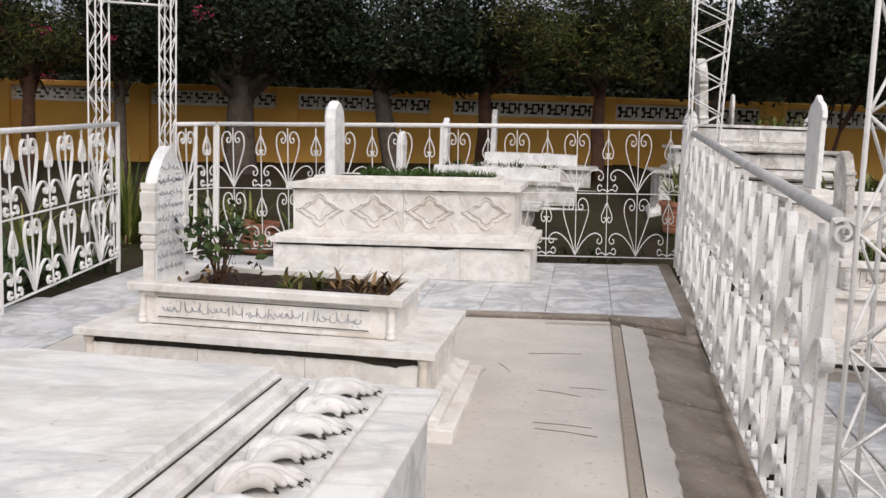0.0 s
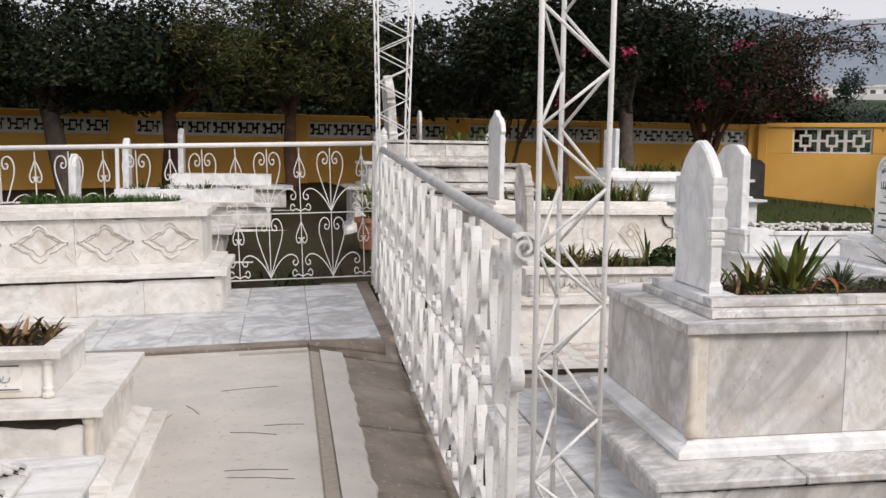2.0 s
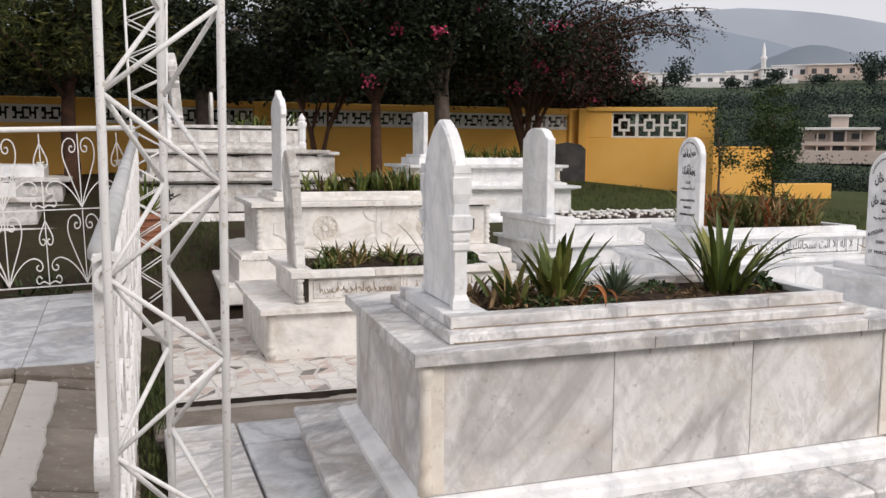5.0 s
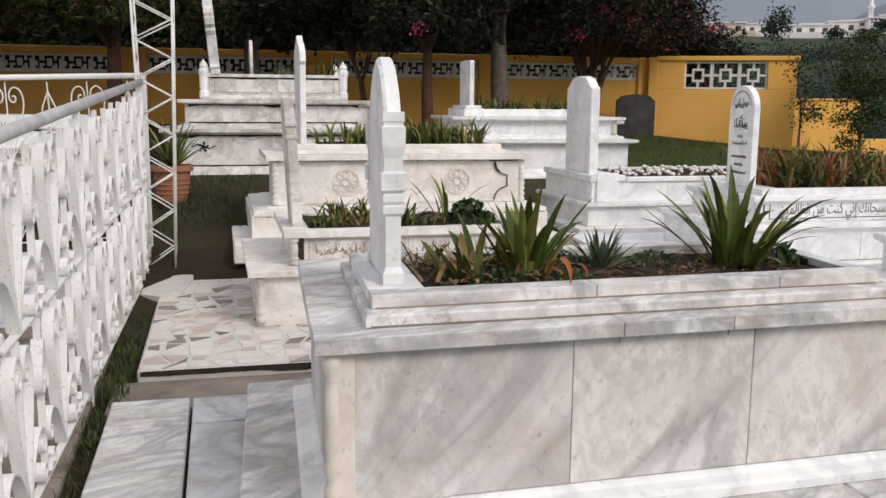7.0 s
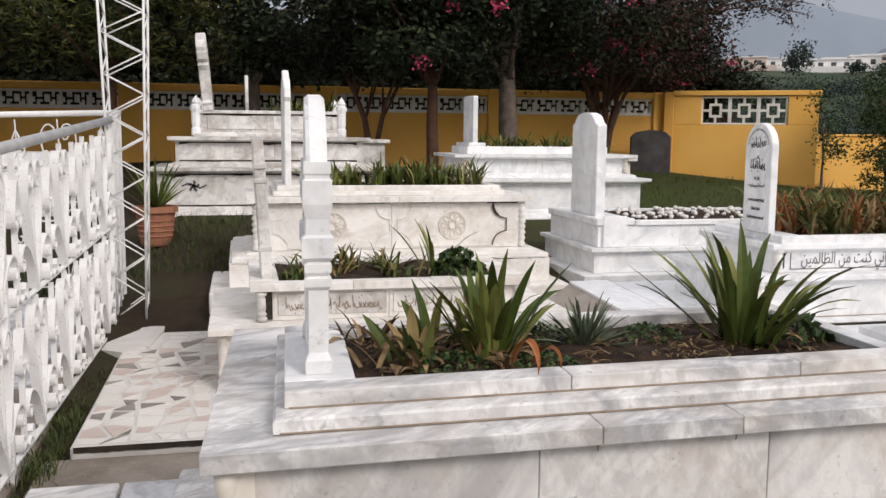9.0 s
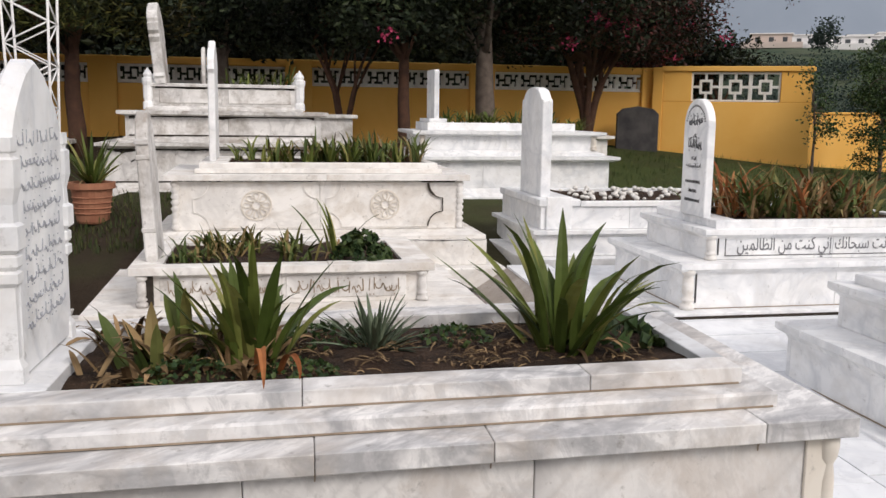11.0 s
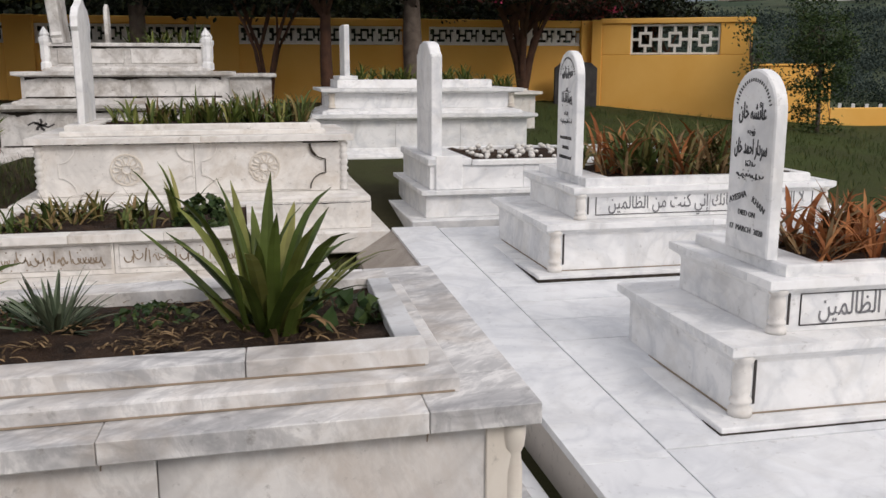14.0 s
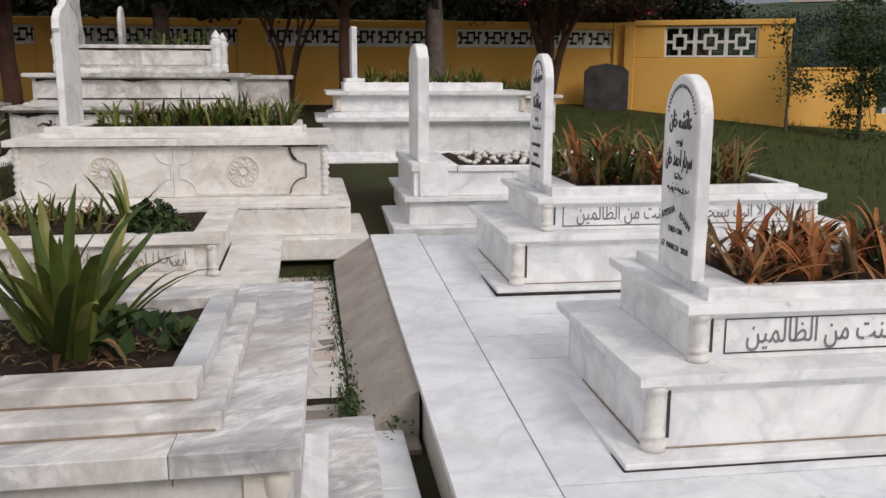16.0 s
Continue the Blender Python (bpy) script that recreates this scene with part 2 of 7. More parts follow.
# Ridge colours have the distance haze mixed in, paler the farther the ridge.
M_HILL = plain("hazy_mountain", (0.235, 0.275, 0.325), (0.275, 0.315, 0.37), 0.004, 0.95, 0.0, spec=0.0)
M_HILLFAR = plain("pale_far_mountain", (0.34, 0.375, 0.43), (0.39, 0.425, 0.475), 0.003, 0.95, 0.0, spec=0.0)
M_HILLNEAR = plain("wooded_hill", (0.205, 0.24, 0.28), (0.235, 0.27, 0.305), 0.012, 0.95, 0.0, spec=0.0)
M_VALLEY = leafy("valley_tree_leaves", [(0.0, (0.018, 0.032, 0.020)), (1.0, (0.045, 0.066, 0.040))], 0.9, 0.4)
# Far crowns: haze put into the colour, bluer and paler than the valley's.
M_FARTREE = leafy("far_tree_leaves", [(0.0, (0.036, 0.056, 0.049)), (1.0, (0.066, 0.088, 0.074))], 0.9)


def ground_material():
    m, nt, b = material("earth_and_lawn")
    tc = nt.nodes.new("ShaderNodeTexCoord")
    co = tc.outputs["Object"]
    lawn = mixc(nt, noise_tex(nt, co, 14.0, 6, 0.2, 0.7), (0.034, 0.054, 0.016), (0.085, 0.10, 0.032))
    earth = mixc(nt, noise_tex(nt, co, 9.0, 6, 0.3, 0.7), (0.022, 0.017, 0.012), (0.07, 0.05, 0.034))
    patch = ramp(nt, noise_tex(nt, co, 0.9, 5, 0.4), [(0.44, (0, 0, 0)), (0.56, (1, 1, 1))])
    sepx = nt.nodes.new("ShaderNodeSeparateXYZ")
    nt.links.new(co, sepx.inputs[0])
    side = nt.nodes.new("ShaderNodeMapRange")
    side.inputs["From Min"].default_value, side.inputs["From Max"].default_value = 3.0, 6.5
    nt.links.new(sepx.outputs["X"], side.inputs["Value"])
    bare = mixc(nt, patch, earth, mixc(nt, 0.75, lawn, earth))
    near = mixc(nt, side.outputs[0], bare, mixc(nt, patch, mixc(nt, 0.7, earth, lawn), lawn))
    far = mixc(nt, ramp(nt, noise_tex(nt, co, 0.045, 8, 0.6, 0.7), [(0.4, (0, 0, 0)), (0.6, (1, 1, 1))]), (0.035, 0.055, 0.032), (0.075, 0.088, 0.052))
    sep = nt.nodes.new("ShaderNodeSeparateXYZ")
    nt.links.new(co, sep.inputs[0])
    mr = nt.nodes.new("ShaderNodeMapRange")
    mr.inputs["From Min"].default_value, mr.inputs["From Max"].default_value = 18.0, 30.0
    nt.links.new(sep.outputs["Y"], mr.inputs["Value"])
    col = mixc(nt, mr.outputs[0], near, far)
    nt.links.new(col, b.inputs["Base Color"])
    b.inputs["Roughness"].default_value = 0.95
    b.inputs["Specular IOR Level"].default_value = 0.1
    bump(nt, b, noise_tex(nt, co, 40.0, 6, 0, 0.7), 0.8, 0.03)
    return m


M_GROUND = ground_material()


# ---- mesh tools ----
def thing(name, at, label, category, group="", kind=""):
    ob = new(name)
    ob.empty_display_size = 0.1
    ob.location = at
    return tagged(ob, label, category, group, kind)


def base_of(ob):
    v = Vector((0, 0, 0))
    while ob:
        v += ob.location
        ob = ob.parent
    return v


def part(name, bm, mat, parent=None, label="", smooth=False, kind=""):
    """Links a bmesh, given in world coordinates, as one mesh under its thing."""
    bmesh.ops.recalc_face_normals(bm, faces=bm.faces)
    if parent:
        bmesh.ops.translate(bm, vec=-base_of(parent), verts=bm.verts)
    me = bpy.data.meshes.new(name)
    bm.to_mesh(me)
    bm.free()
    me.materials.append(mat)
    if smooth:
        me.shade_smooth()
    ob = new(name, me)
    ob.parent = parent
    return tagged(ob, label, kind=kind)


def solo(name, bm, mat, label, category, group="", kind="", smooth=False, at=None):
    """A thing of one mesh; its origin is at at."""
    if at is not None:
        bmesh.ops.translate(bm, vec=-Vector(at), verts=bm.verts)
    ob = part(name, bm, mat, None, "", smooth)
    if at is not None:
        ob.location = at
    return tagged(ob, label, category, group, kind)


def raw(name, verts, faces, mat, parent=None, smooth=False):
    me = bpy.data.meshes.new(name)
    me.from_pydata(verts, [], faces)
    me.materials.append(mat)
    me.update()
    if smooth:
        me.shade_smooth()
    ob = new(name, me)
    ob.parent = parent
    return ob


def cbox(bm, x0, x1, y0, y1, z0, z1, c=0.006):
    """A box with chamfered edges."""
    ext = ((x0, x1), (y0, y1), (z0, z1))
    c = min(c, 0.3 * min(abs(b - a) for a, b in ext))
    v = {}
    for s in ((i, j, k) for i in (0, 1) for j in (0, 1) for k in (0, 1)):
        for ax in range(3):
            p = []
            for n in range(3):
                full = ext[n][s[n]]
                p.append(full if n == ax else full + (c if s[n] == 0 else -c))
            v[s, ax] = bm.verts.new(p)
    for ax in range(3):
        o = [n for n in range(3) if n != ax]
        for side in (0, 1):
            ring = []
            for a, b in ((0, 0), (1, 0), (1, 1), (0, 1)):
                s = [0, 0, 0]
                s[ax], s[o[0]], s[o[1]] = side, a, b
                ring.append(v[tuple(s), ax])
            bm.faces.new(ring)
        for a in (0, 1):
            for b in (0, 1):
                s0, s1 = [0, 0, 0], [0, 0, 0]
                s0[o[0]] = s1[o[0]] = a
                s0[o[1]] = s1[o[1]] = b
                s1[ax] = 1
                bm.faces.new((v[tuple(s0), o[0]], v[tuple(s1), o[0]], v[tuple(s1), o[1]], v[tuple(s0), o[1]]))
    for s in ((i, j, k) for i in (0, 1) for j in (0, 1) for k in (0, 1)):
        bm.faces.new([v[s, ax] for ax in range(3)])
    return bm


def boxed(*dims, c=0.006):
    return cbox(bmesh.new(), *dims, c=c)


def loft(x0, x1, y0, y1, profile, hollow=False):
    """A moulding round a rectangle: profile of (outset, z). hollow: the last loop stays open inside."""
    bm = bmesh.new()
    loops = []
    for off, z in profile:
        loops.append([bm.verts.new(p) for p in ((x0 - off, y0 - off, z), (x1 + off, y0 - off, z), (x1 + off, y1 + off, z), (x0 - off, y1 + off, z))])
    for a, b in zip(loops, loops[1:]):
        for i in range(4):
            bm.faces.new((a[i], a[(i + 1) % 4], b[(i + 1) % 4], b[i]))
    bm.faces.new(loops[0])
    if not hollow:
        bm.faces.new(loops[-1])
    return bm


def curb(x0, x1, y0, y1, z0, z1, wl, wr, wn, wf, c=0.006):
    """A rectangular rim with its own width on each side."""
    bm = bmesh.new()
    ix0, ix1, iy0, iy1 = x0 + wl, x1 - wr, y0 + wn, y1 - wf

    def ring(a, b, d, e, z):
        return [bm.verts.new(p) for p in ((a, d, z), (b, d, z), (b, e, z), (a, e, z))]
    loops = [ring(x0, x1, y0, y1, z0), ring(x0, x1, y0, y1, z1 - c), ring(x0 + c, x1 - c, y0 + c, y1 - c, z1),
             ring(ix0 - c, ix1 + c, iy0 - c, iy1 + c, z1), ring(ix0, ix1, iy0, iy1, z1 - c), ring(ix0, ix1, iy0, iy1, z0)]
    for a, b in zip(loops, loops[1:] + loops[:1]):
        for i in range(4):
            bm.faces.new((a[i], a[(i + 1) % 4], b[(i + 1) % 4], b[i]))
    return bm


def lathe(x, y, profile, n=12):
    bm = bmesh.new()
    rings = [[bm.verts.new((x + r * math.cos(2 * math.pi * i / n), y + r * math.sin(2 * math.pi * i / n), z)) for i in range(n)] for r, z in profile]
    for a, b in zip(rings, rings[1:]):
        for i in range(n):
            bm.faces.new((a[i], a[(i + 1) % n], b[(i + 1) % n], b[i]))
    bm.faces.new(rings[0])
    bm.faces.new(rings[-1])
    return bm


def strap(bm, pts, thick, depth, origin, ux, uz=Vector((0, 0, 1))):
    """A flat iron strap along a path of (u, w): thick in its plane, depth across it."""
    un = ux.cross(uz).normalized()
    rows = []
    for i, (u, w) in enumerate(pts):
        a, b = pts[max(i - 1, 0)], pts[min(i + 1, len(pts) - 1)]
        d = Vector((b[0] - a[0], b[1] - a[1]))
        d = d.normalized() if d.length else Vector((1, 0))
        n = Vector((-d.y, d.x)) * thick / 2
        row = []
        for su, sd in ((1, 1), (1, -1), (-1, -1), (-1, 1)):
            row.append(bm.verts.new(origin + ux * (u + n.x * su) + uz * (w + n.y * su) + un * (depth / 2 * sd)))
        rows.append(row)
    for a, b in zip(rows, rows[1:]):
        for i in range(4):
            bm.faces.new((a[i], a[(i + 1) % 4], b[(i + 1) % 4], b[i]))
    bm.faces.new(rows[0])
    bm.faces.new(rows[-1])


def tube(bm, pts, radius, n=6):
    """A round bar through points; radius a number or one for each point."""
    pts = [Vector(p) for p in pts]
    rings = []
    for i, p in enumerate(pts):
        d = (pts[min(i + 1, len(pts) - 1)] - pts[max(i - 1, 0)]).normalized()
        side = d.cross(Vector((0.3, 0.2, 1)) if abs(d.z) < 0.9 else Vector((1, 0.1, 0))).normalized()
        up = side.cross(d)
        r = radius[i] if isinstance(radius, (list, tuple)) else radius
        rings.append([bm.verts.new(p + (side * math.cos(2 * math.pi * k / n) + up * math.sin(2 * math.pi * k / n)) * r) for k in range(n)])
    for a, b in zip(rings, rings[1:]):
        for k in range(n):
            bm.faces.new((a[k], a[(k + 1) % n], b[(k + 1) % n], b[k]))
    bm.faces.new(rings[0])
    bm.faces.new(rings[-1])


def outline_slab(half, x0, x1, yc, c=0.008):
    """An upright slab from a half outline of (half width, z), symmetric about yc, thick from x0 to x1."""
    bm = bmesh.new()
    ring = [(yc + w, z) for w, z in half] + [(yc - w, z) for w, z in reversed(half) if w > 1e-6]
    cy = yc
    cz = (half[0][1] + half[-1][1]) / 2

    def inset(p):
        side = 0.0 if abs(p[0] - cy) < c else (c if p[0] < cy else -c)
        return (p[0] + side, p[1] + (c if p[1] < half[0][1] + c else -c if p[1] > half[-1][1] - 3 * c else 0.0))
    loops = [[bm.verts.new((x, *q)) for q in pts] for x, pts in
             ((x0, [inset(p) for p in ring]), (x0 + c, ring), (x1 - c, ring), (x1, [inset(p) for p in ring]))]
    n = len(ring)
    for a, b in zip(loops, loops[1:]):
        for i in range(n):
            bm.faces.new((a[i], a[(i + 1) % n], b[(i + 1) % n], b[i]))
    for lp in (loops[0], loops[-1]):
        m = len(half)
        for i in range(m - 1):
            j0, j1 = n - i, n - 1 - i
            quad = [lp[i], lp[i + 1], lp[j1 % n], lp[j0 % n]] if i else [lp[0], lp[1], lp[n - 2], lp[n - 1]]
            if i:
                quad = [lp[i], lp[i + 1], lp[(n - 2 - i) % n], lp[(n - 1 - i) % n]]
            face = []
            for v in quad:
                if v not in face:
                    face.append(v)
            if len(face) > 2:
                bm.faces.new(face)
    return bm


def arch_half(w, z0, z1, rise, n=8):
    """Half outline of a round-headed stone."""
    return [(w, z0), (w, z1 - rise)] + [(w * math.cos(math.pi / 2 * i / n), z1 - rise + rise * math.sin(math.pi / 2 * i / n)) for i in range(1, n)] + [(0.0, z1)]


def spiral(cx, cy, r0, r1, a0, a1, n=18):
    return [(cx + (r0 + (r1 - r0) * i / n) * math.cos(a0 + (a1 - a0) * i / n), cy + (r0 + (r1 - r0) * i / n) * math.sin(a0 + (a1 - a0) * i / n)) for i in range(n + 1)]


# ---- levels ----
def enclosure_z(x, y):
    return 0.05 + 0.035 * x + 0.03 * (y - 6.3) - 0.2 * max(x - 0.26, 0.0) * min(max((6.72 - y) / 0.2, 0.0), 1.0)


def platform_z(y):
    return 0.12 + 0.036 * (y - 4.85)


def ground_z(x, y):
    left = enclosure_z(x, min(y, 9.5)) - 0.07 + 0.125 * max(0.0, min(y, 16.6) - 9.5)
    right = float(np.interp(y, [5.0, 8.2, 8.8, 11.3, 16.5], [-0.09, -0.07, 0.15, 0.46, 0.87]))
    right -= 0.07 * min(max(x - 8.0, 0.0), 5.0) * min(max((y - 8.5) / 4.0, 0.0), 1.0)
    k = min(max((x - 0.85) / 0.3, 0.0), 1.0)
    near = left * (1 - k) + right * k
    r = math.hypot(x, y)
    far = float(np.interp(r, [22, 45, 90, 150, 230, 350, 420, 900, 4000], [0.4, -5, -6, -3, 10, 25.5, 29, 40, 40]))
    f = min(max((r - 20) / 14.0, 0.0), 1.0)
    f = f * f * (3 - 2 * f)
    bumps = 0.0 if r < 25 else (noise.noise((x * 0.02, y * 0.02, 0)) * 2.5 * min((r - 25) / 60, 1.0))
    return near * (1 - f) + far * f + bumps


def build_ground():
    def axis(lo, hi):
        core = list(np.arange(lo, hi + 0.01, 0.4))
        step, out_hi, out_lo = 0.5, [], []
        a, b = hi, lo
        while a < 3500:
            step *= 1.16
            a += step
            b -= step
            out_hi.append(a)
            out_lo.append(b)
        return out_lo[::-1] + core + out_hi
    xs, ys = axis(-14, 16), axis(-4, 20)
    verts = [(x, y, ground_z(x, y)) for y in ys for x in xs]
    w = len(xs)
    faces = [(j * w + i, j * w + i + 1, (j + 1) * w + i + 1, (j + 1) * w + i) for j in range(len(ys) - 1) for i in range(w - 1)]
    ob = raw("ground", verts, faces, M_GROUND, smooth=True)
    tagged(ob, "dark earth and short green lawn on a hillside", "ground", kind="structure")


build_ground()

# the enclosure: cast slab, wet channel
slab = thing("slab", (-1.3, 2.0, 0), "smooth pale grey concrete slab inside the railings", "paving", kind="structure")


def sloped(x0, x1, y0, y1, thick, lift=0.0, c=0.0):
    """A slab that follows the enclosure's gentle fall."""
    bm = boxed(x0, x1, y0, y1, -thick, 0, c=0.008)
    for v in bm.verts:
        v.co.z += enclosure_z(v.co.x, v.co.y) + lift
    return bm


part("concrete", sloped(-3.3, 0.26, -3.0, 6.42, 0.12), M_CONC, slab)
ragged = bmesh.new()
rows = []
for k in range(191):
    y = -3.0 + 9.48 * k / 190
    edge = 0.492 + 0.016 * noise.noise((y * 2.1, 0.3, 0)) + 0.016 * noise.noise((y * 9.0, 1.7, 0))
    rows.append([ragged.verts.new((x, y, enclosure_z(x, y) - d)) for x, d in ((0.335, 0.12), (0.335, 0.0), (edge - 0.008, 0.0), (edge, 0.008), (edge - 0.012, 0.12))])
for a, b in zip(rows, rows[1:]):
    for k in range(4):
        ragged.faces.new((a[k], a[k + 1], b[k + 1], b[k]))
ragged.faces.new(rows[0])
ragged.faces.new(rows[-1])
part("concrete", ragged, M_CONC, slab, "crumbling concrete edge")
part("pebble_strip", sloped(0.262, 0.333, -3.0, 6.42, 0.12, -0.004), M_PEB, slab, "strip of dark exposed pebbles")
part("pebble_strip", sloped(-0.2, 0.258, 6.345, 6.415, 0.10, 0.004), M_PEB, slab, "strip of dark exposed pebbles")
part("concrete", sloped(-3.3, 0.26, 6.425, 6.50, 0.12), M_CONC, slab)
channel = thing("channel", (0.7, 4.0, 0), "wet brown concrete drain along the railing", "drain", kind="structure")
cuts = [-3.0, -0.9, 0.6, 2.1, 3.2, 4.05, 4.95, 5.75, 6.45, 7.1, 8.1, 9.2]
for a, b in zip(cuts, cuts[1:]):
    part("drain_slab", sloped(0.44 + random.uniform(0, 0.01), 0.90, a + 0.006, b - 0.006, 0.1, -0.018 + random.uniform(-0.006, 0.006)), M_WET, channel)
edge = thing("step_edge", (-1.3, 6.62, 0.0), "dark wet step edge before the marble paving", "step", kind="structure")
for a, b in ((-3.3, 0.258), (0.262, 0.80)):
    part("edge_slab", sloped(a, b, 6.56, 6.685, 0.1, 0.012), M_WET, edge)

marble_floor = thing("marble_floor", (-1.5, 8.0, 0.1), "grey veined marble floor tiles round the tombs", "floor", kind="structure")
tile_bm = boxed(-0.246, 0.246, -0.286, 0.286, -0.04, 0, c=0.003)
tile_me = bpy.data.meshes.new("tile")
tile_bm.to_mesh(tile_me)
tile_bm.free()
tile_me.materials.append(M_TILE)


def lay_tile(me, x, y, z, parent, rx=0.0, ry=0.0, spin=0):
    ob = new("tile", me)
    ob.parent = parent
    ob.location = Vector((x, y, z)) - parent.location
    ob.rotation_euler = (rx, ry, spin)
    return ob


for row in range(4):
    for colm in range(10):
        x, y = 0.53 - colm * 0.495, 6.98 + row * 0.577
        lay_tile(tile_me, x, y, enclosure_z(x, y) + random.uniform(-0.001, 0.002), marble_floor, math.atan(0.03), -math.atan(0.035))
for row in range(6):
    for colm in range(2):
        x, y = -3.56 - colm * 0.495, 6.40 - row * 0.577
        lay_tile(tile_me, x, y, enclosure_z(x, y) + random.uniform(-0.001, 0.002), marble_floor, math.atan(0.03), -math.atan(0.035))

# the raised white platform
platform = thing("platform", (6.5, 5.5, 0.1), "raised white marble platform with a kerb", "platform", kind="structure")


def on_platform(x0, x1, y0, y1, thick, lift=0.0):
    bm = boxed(x0, x1, y0, y1, -thick, 0, c=0.001)
    for v in bm.verts:
        v.co.z += platform_z(v.co.y) + lift
    return bm


part("core", on_platform(4.34, 9.4, 1.0, 8.40, 0.25, -0.035), M_STAIN, platform)
part("kerb_face", on_platform(4.30, 4.338, 1.0, 8.44, 0.28, -0.034), M_CONC, platform, "grey cement kerb face")
for k in range(8):
    part("kerb_slab", on_platform(4.285, 4.60, 1.0 + k * 0.93, 1.927 + k * 0.93, 0.03), M_PLAT, platform)
joints = [1.0, 2.1, 3.2, 3.99, 4.77, 5.88, 6.19, 6.50, 6.79, 7.09, 8.36]
for a, b in zip(joints, joints[1:]):
    for j in range(3):
        part("tile", on_platform(4.605 + j * 1.60, 6.200 + j * 1.60, a + 0.0045, b - 0.0045, 0.03, random.uniform(-0.0015, 0.0015)), M_PLAT, platform)

# crazy-paved terrace, white pavers and gutter
terrace = thing("terrace", (2.6, 7.1, -0.03), "crazy paving of pale marble chips in cement", "terrace", kind="structure")
part("bed", boxed(1.085, 4.02, 5.97, 8.30, -0.10, -0.004, c=0.01), M_MORTAR, terrace)


def chips(parent, x0, x1, y0, y1, step, z, want):
    nx, ny = int((x1 - x0) / step), int((y1 - y0) / step)
    jit = {}
    for i in range(nx + 1):
        for j in range(ny + 1):
            jx = 0 if i in (0, nx) else random.uniform(-0.33, 0.33)
            jy = 0 if j in (0, ny) else random.uniform(-0.33, 0.33)
            jit[i, j] = Vector((x0 + (i + jx) * (x1 - x0) / nx, y0 + (j + jy) * (y1 - y0) / ny))
    for i in range(nx):
        for j in range(ny):
            if not want(x0 + i * step, y0 + j * step):
                continue
            q = [jit[i, j], jit[i + 1, j], jit[i + 1, j + 1], jit[i, j + 1]]
            polys = [q]
            if random.random() < 0.45:
                polys = [[q[0], q[1], q[2]], [q[0], q[2], q[3]]]
            for poly in polys:
                mid = sum(poly, Vector((0, 0))) / len(poly)
                bm = bmesh.new()
                fit = random.uniform(0.60, 0.93)
                ring0 = [bm.verts.new((*(mid + (p - mid) * fit), z - 0.02)) for p in poly]
                ring1 = [bm.verts.new((*(mid + (p - mid) * (fit - 0.02)), z + random.uniform(-0.001, 0.001))) for p in poly]
                for k in range(len(poly)):
                    bm.faces.new((ring0[k], ring0[(k + 1) % len(poly)], ring1[(k + 1) % len(poly)], ring1[k]))
                bm.faces.new(ring1)
                part("chip", bm, random.choice((M_CHIPD, M_CRAZY, M_CHIPP, M_CHIPP, M_CRAZY, M_CRAZY, M_CRAZY, M_CRAZY, M_CRAZY, M_CRAZY)), parent)


chips(terrace, 1.09, 4.0, 5.975, 8.28, 0.12, 0.0, lambda x, y: x < 1.75 or x > 3.55 or y < 6.75)

pad = bmesh.new()
ring = [(1.10 + (0.20 + 0.05 * noise.noise((math.cos(a) * 2, math.sin(a) * 2, 5))) * math.cos(a), 8.30 + (0.60 + 0.2 * noise.noise((math.cos(a) * 2, math.sin(a) * 2, 9))) * math.sin(a)) for a in np.linspace(0, 2 * math.pi, 25)[:-1]]
low = [pad.verts.new((x, y, -0.12)) for x, y in ring]
high = [pad.verts.new((x, y, 0.008 + 0.015 * (y - 8.0) + 0.008 * noise.noise((x * 5, y * 5, 0)))) for x, y in ring]
for k in range(24):
    pad.faces.new((low[k], low[(k + 1) % 24], high[(k + 1) % 24], high[k]))
pad.faces.new(high)
solo("footing", pad, M_MORTAR, "rough pale cement footing round the lattice column", "footing", kind="structure")

pavers = thing("pavers", (1.3, 4.6, -0.05), "white marble paving slabs beside the railing", "paving", kind="structure")
for a, b in ((5.16, 5.50), (4.26, 5.148), (3.36, 4.25), (2.9, 3.35)):
    part("paver", boxed(1.02, 1.350, a, b, -0.09, random.uniform(-0.003, 0.003), c=0.006), M_GREYCAP, pavers)
    part("paver", boxed(1.364, 1.75, a + 0.02, b + 0.01, -0.09, random.uniform(-0.006, 0.0), c=0.006), M_TILE, pavers)
for k in range(3):
    part("paver", boxed(3.90, 4.22, 4.10 + k * 0.52, 4.61 + k * 0.52, -0.12, -0.03 - 0.002 * k, c=0.005), M_PLAT, pavers)
solo("drain", boxed(0.98, 4.28, 5.515, 5.965, -0.16, -0.055, c=0.01), M_WET, "wet concrete channel before the paved terrace", "drain", kind="structure")
gut = bmesh.new()
g0 = [gut.verts.new(p) for p in ((4.03, 5.65, -0.02), (4.284, 5.65, 0.125), (4.284, 8.42, 0.232), (4.03, 8.42, 0.07))]
g1 = [gut.verts.new((v.co.x, v.co.y, -0.15)) for v in g0]
gut.faces.new(g0)
for k in range(4):
    gut.faces.new((g0[k], g0[(k + 1) % 4], g1[(k + 1) % 4], g1[k]))
solo("gutter", gut, M_GUTTER, "sloping rough cement gutter beside the platform", "gutter", kind="structure")


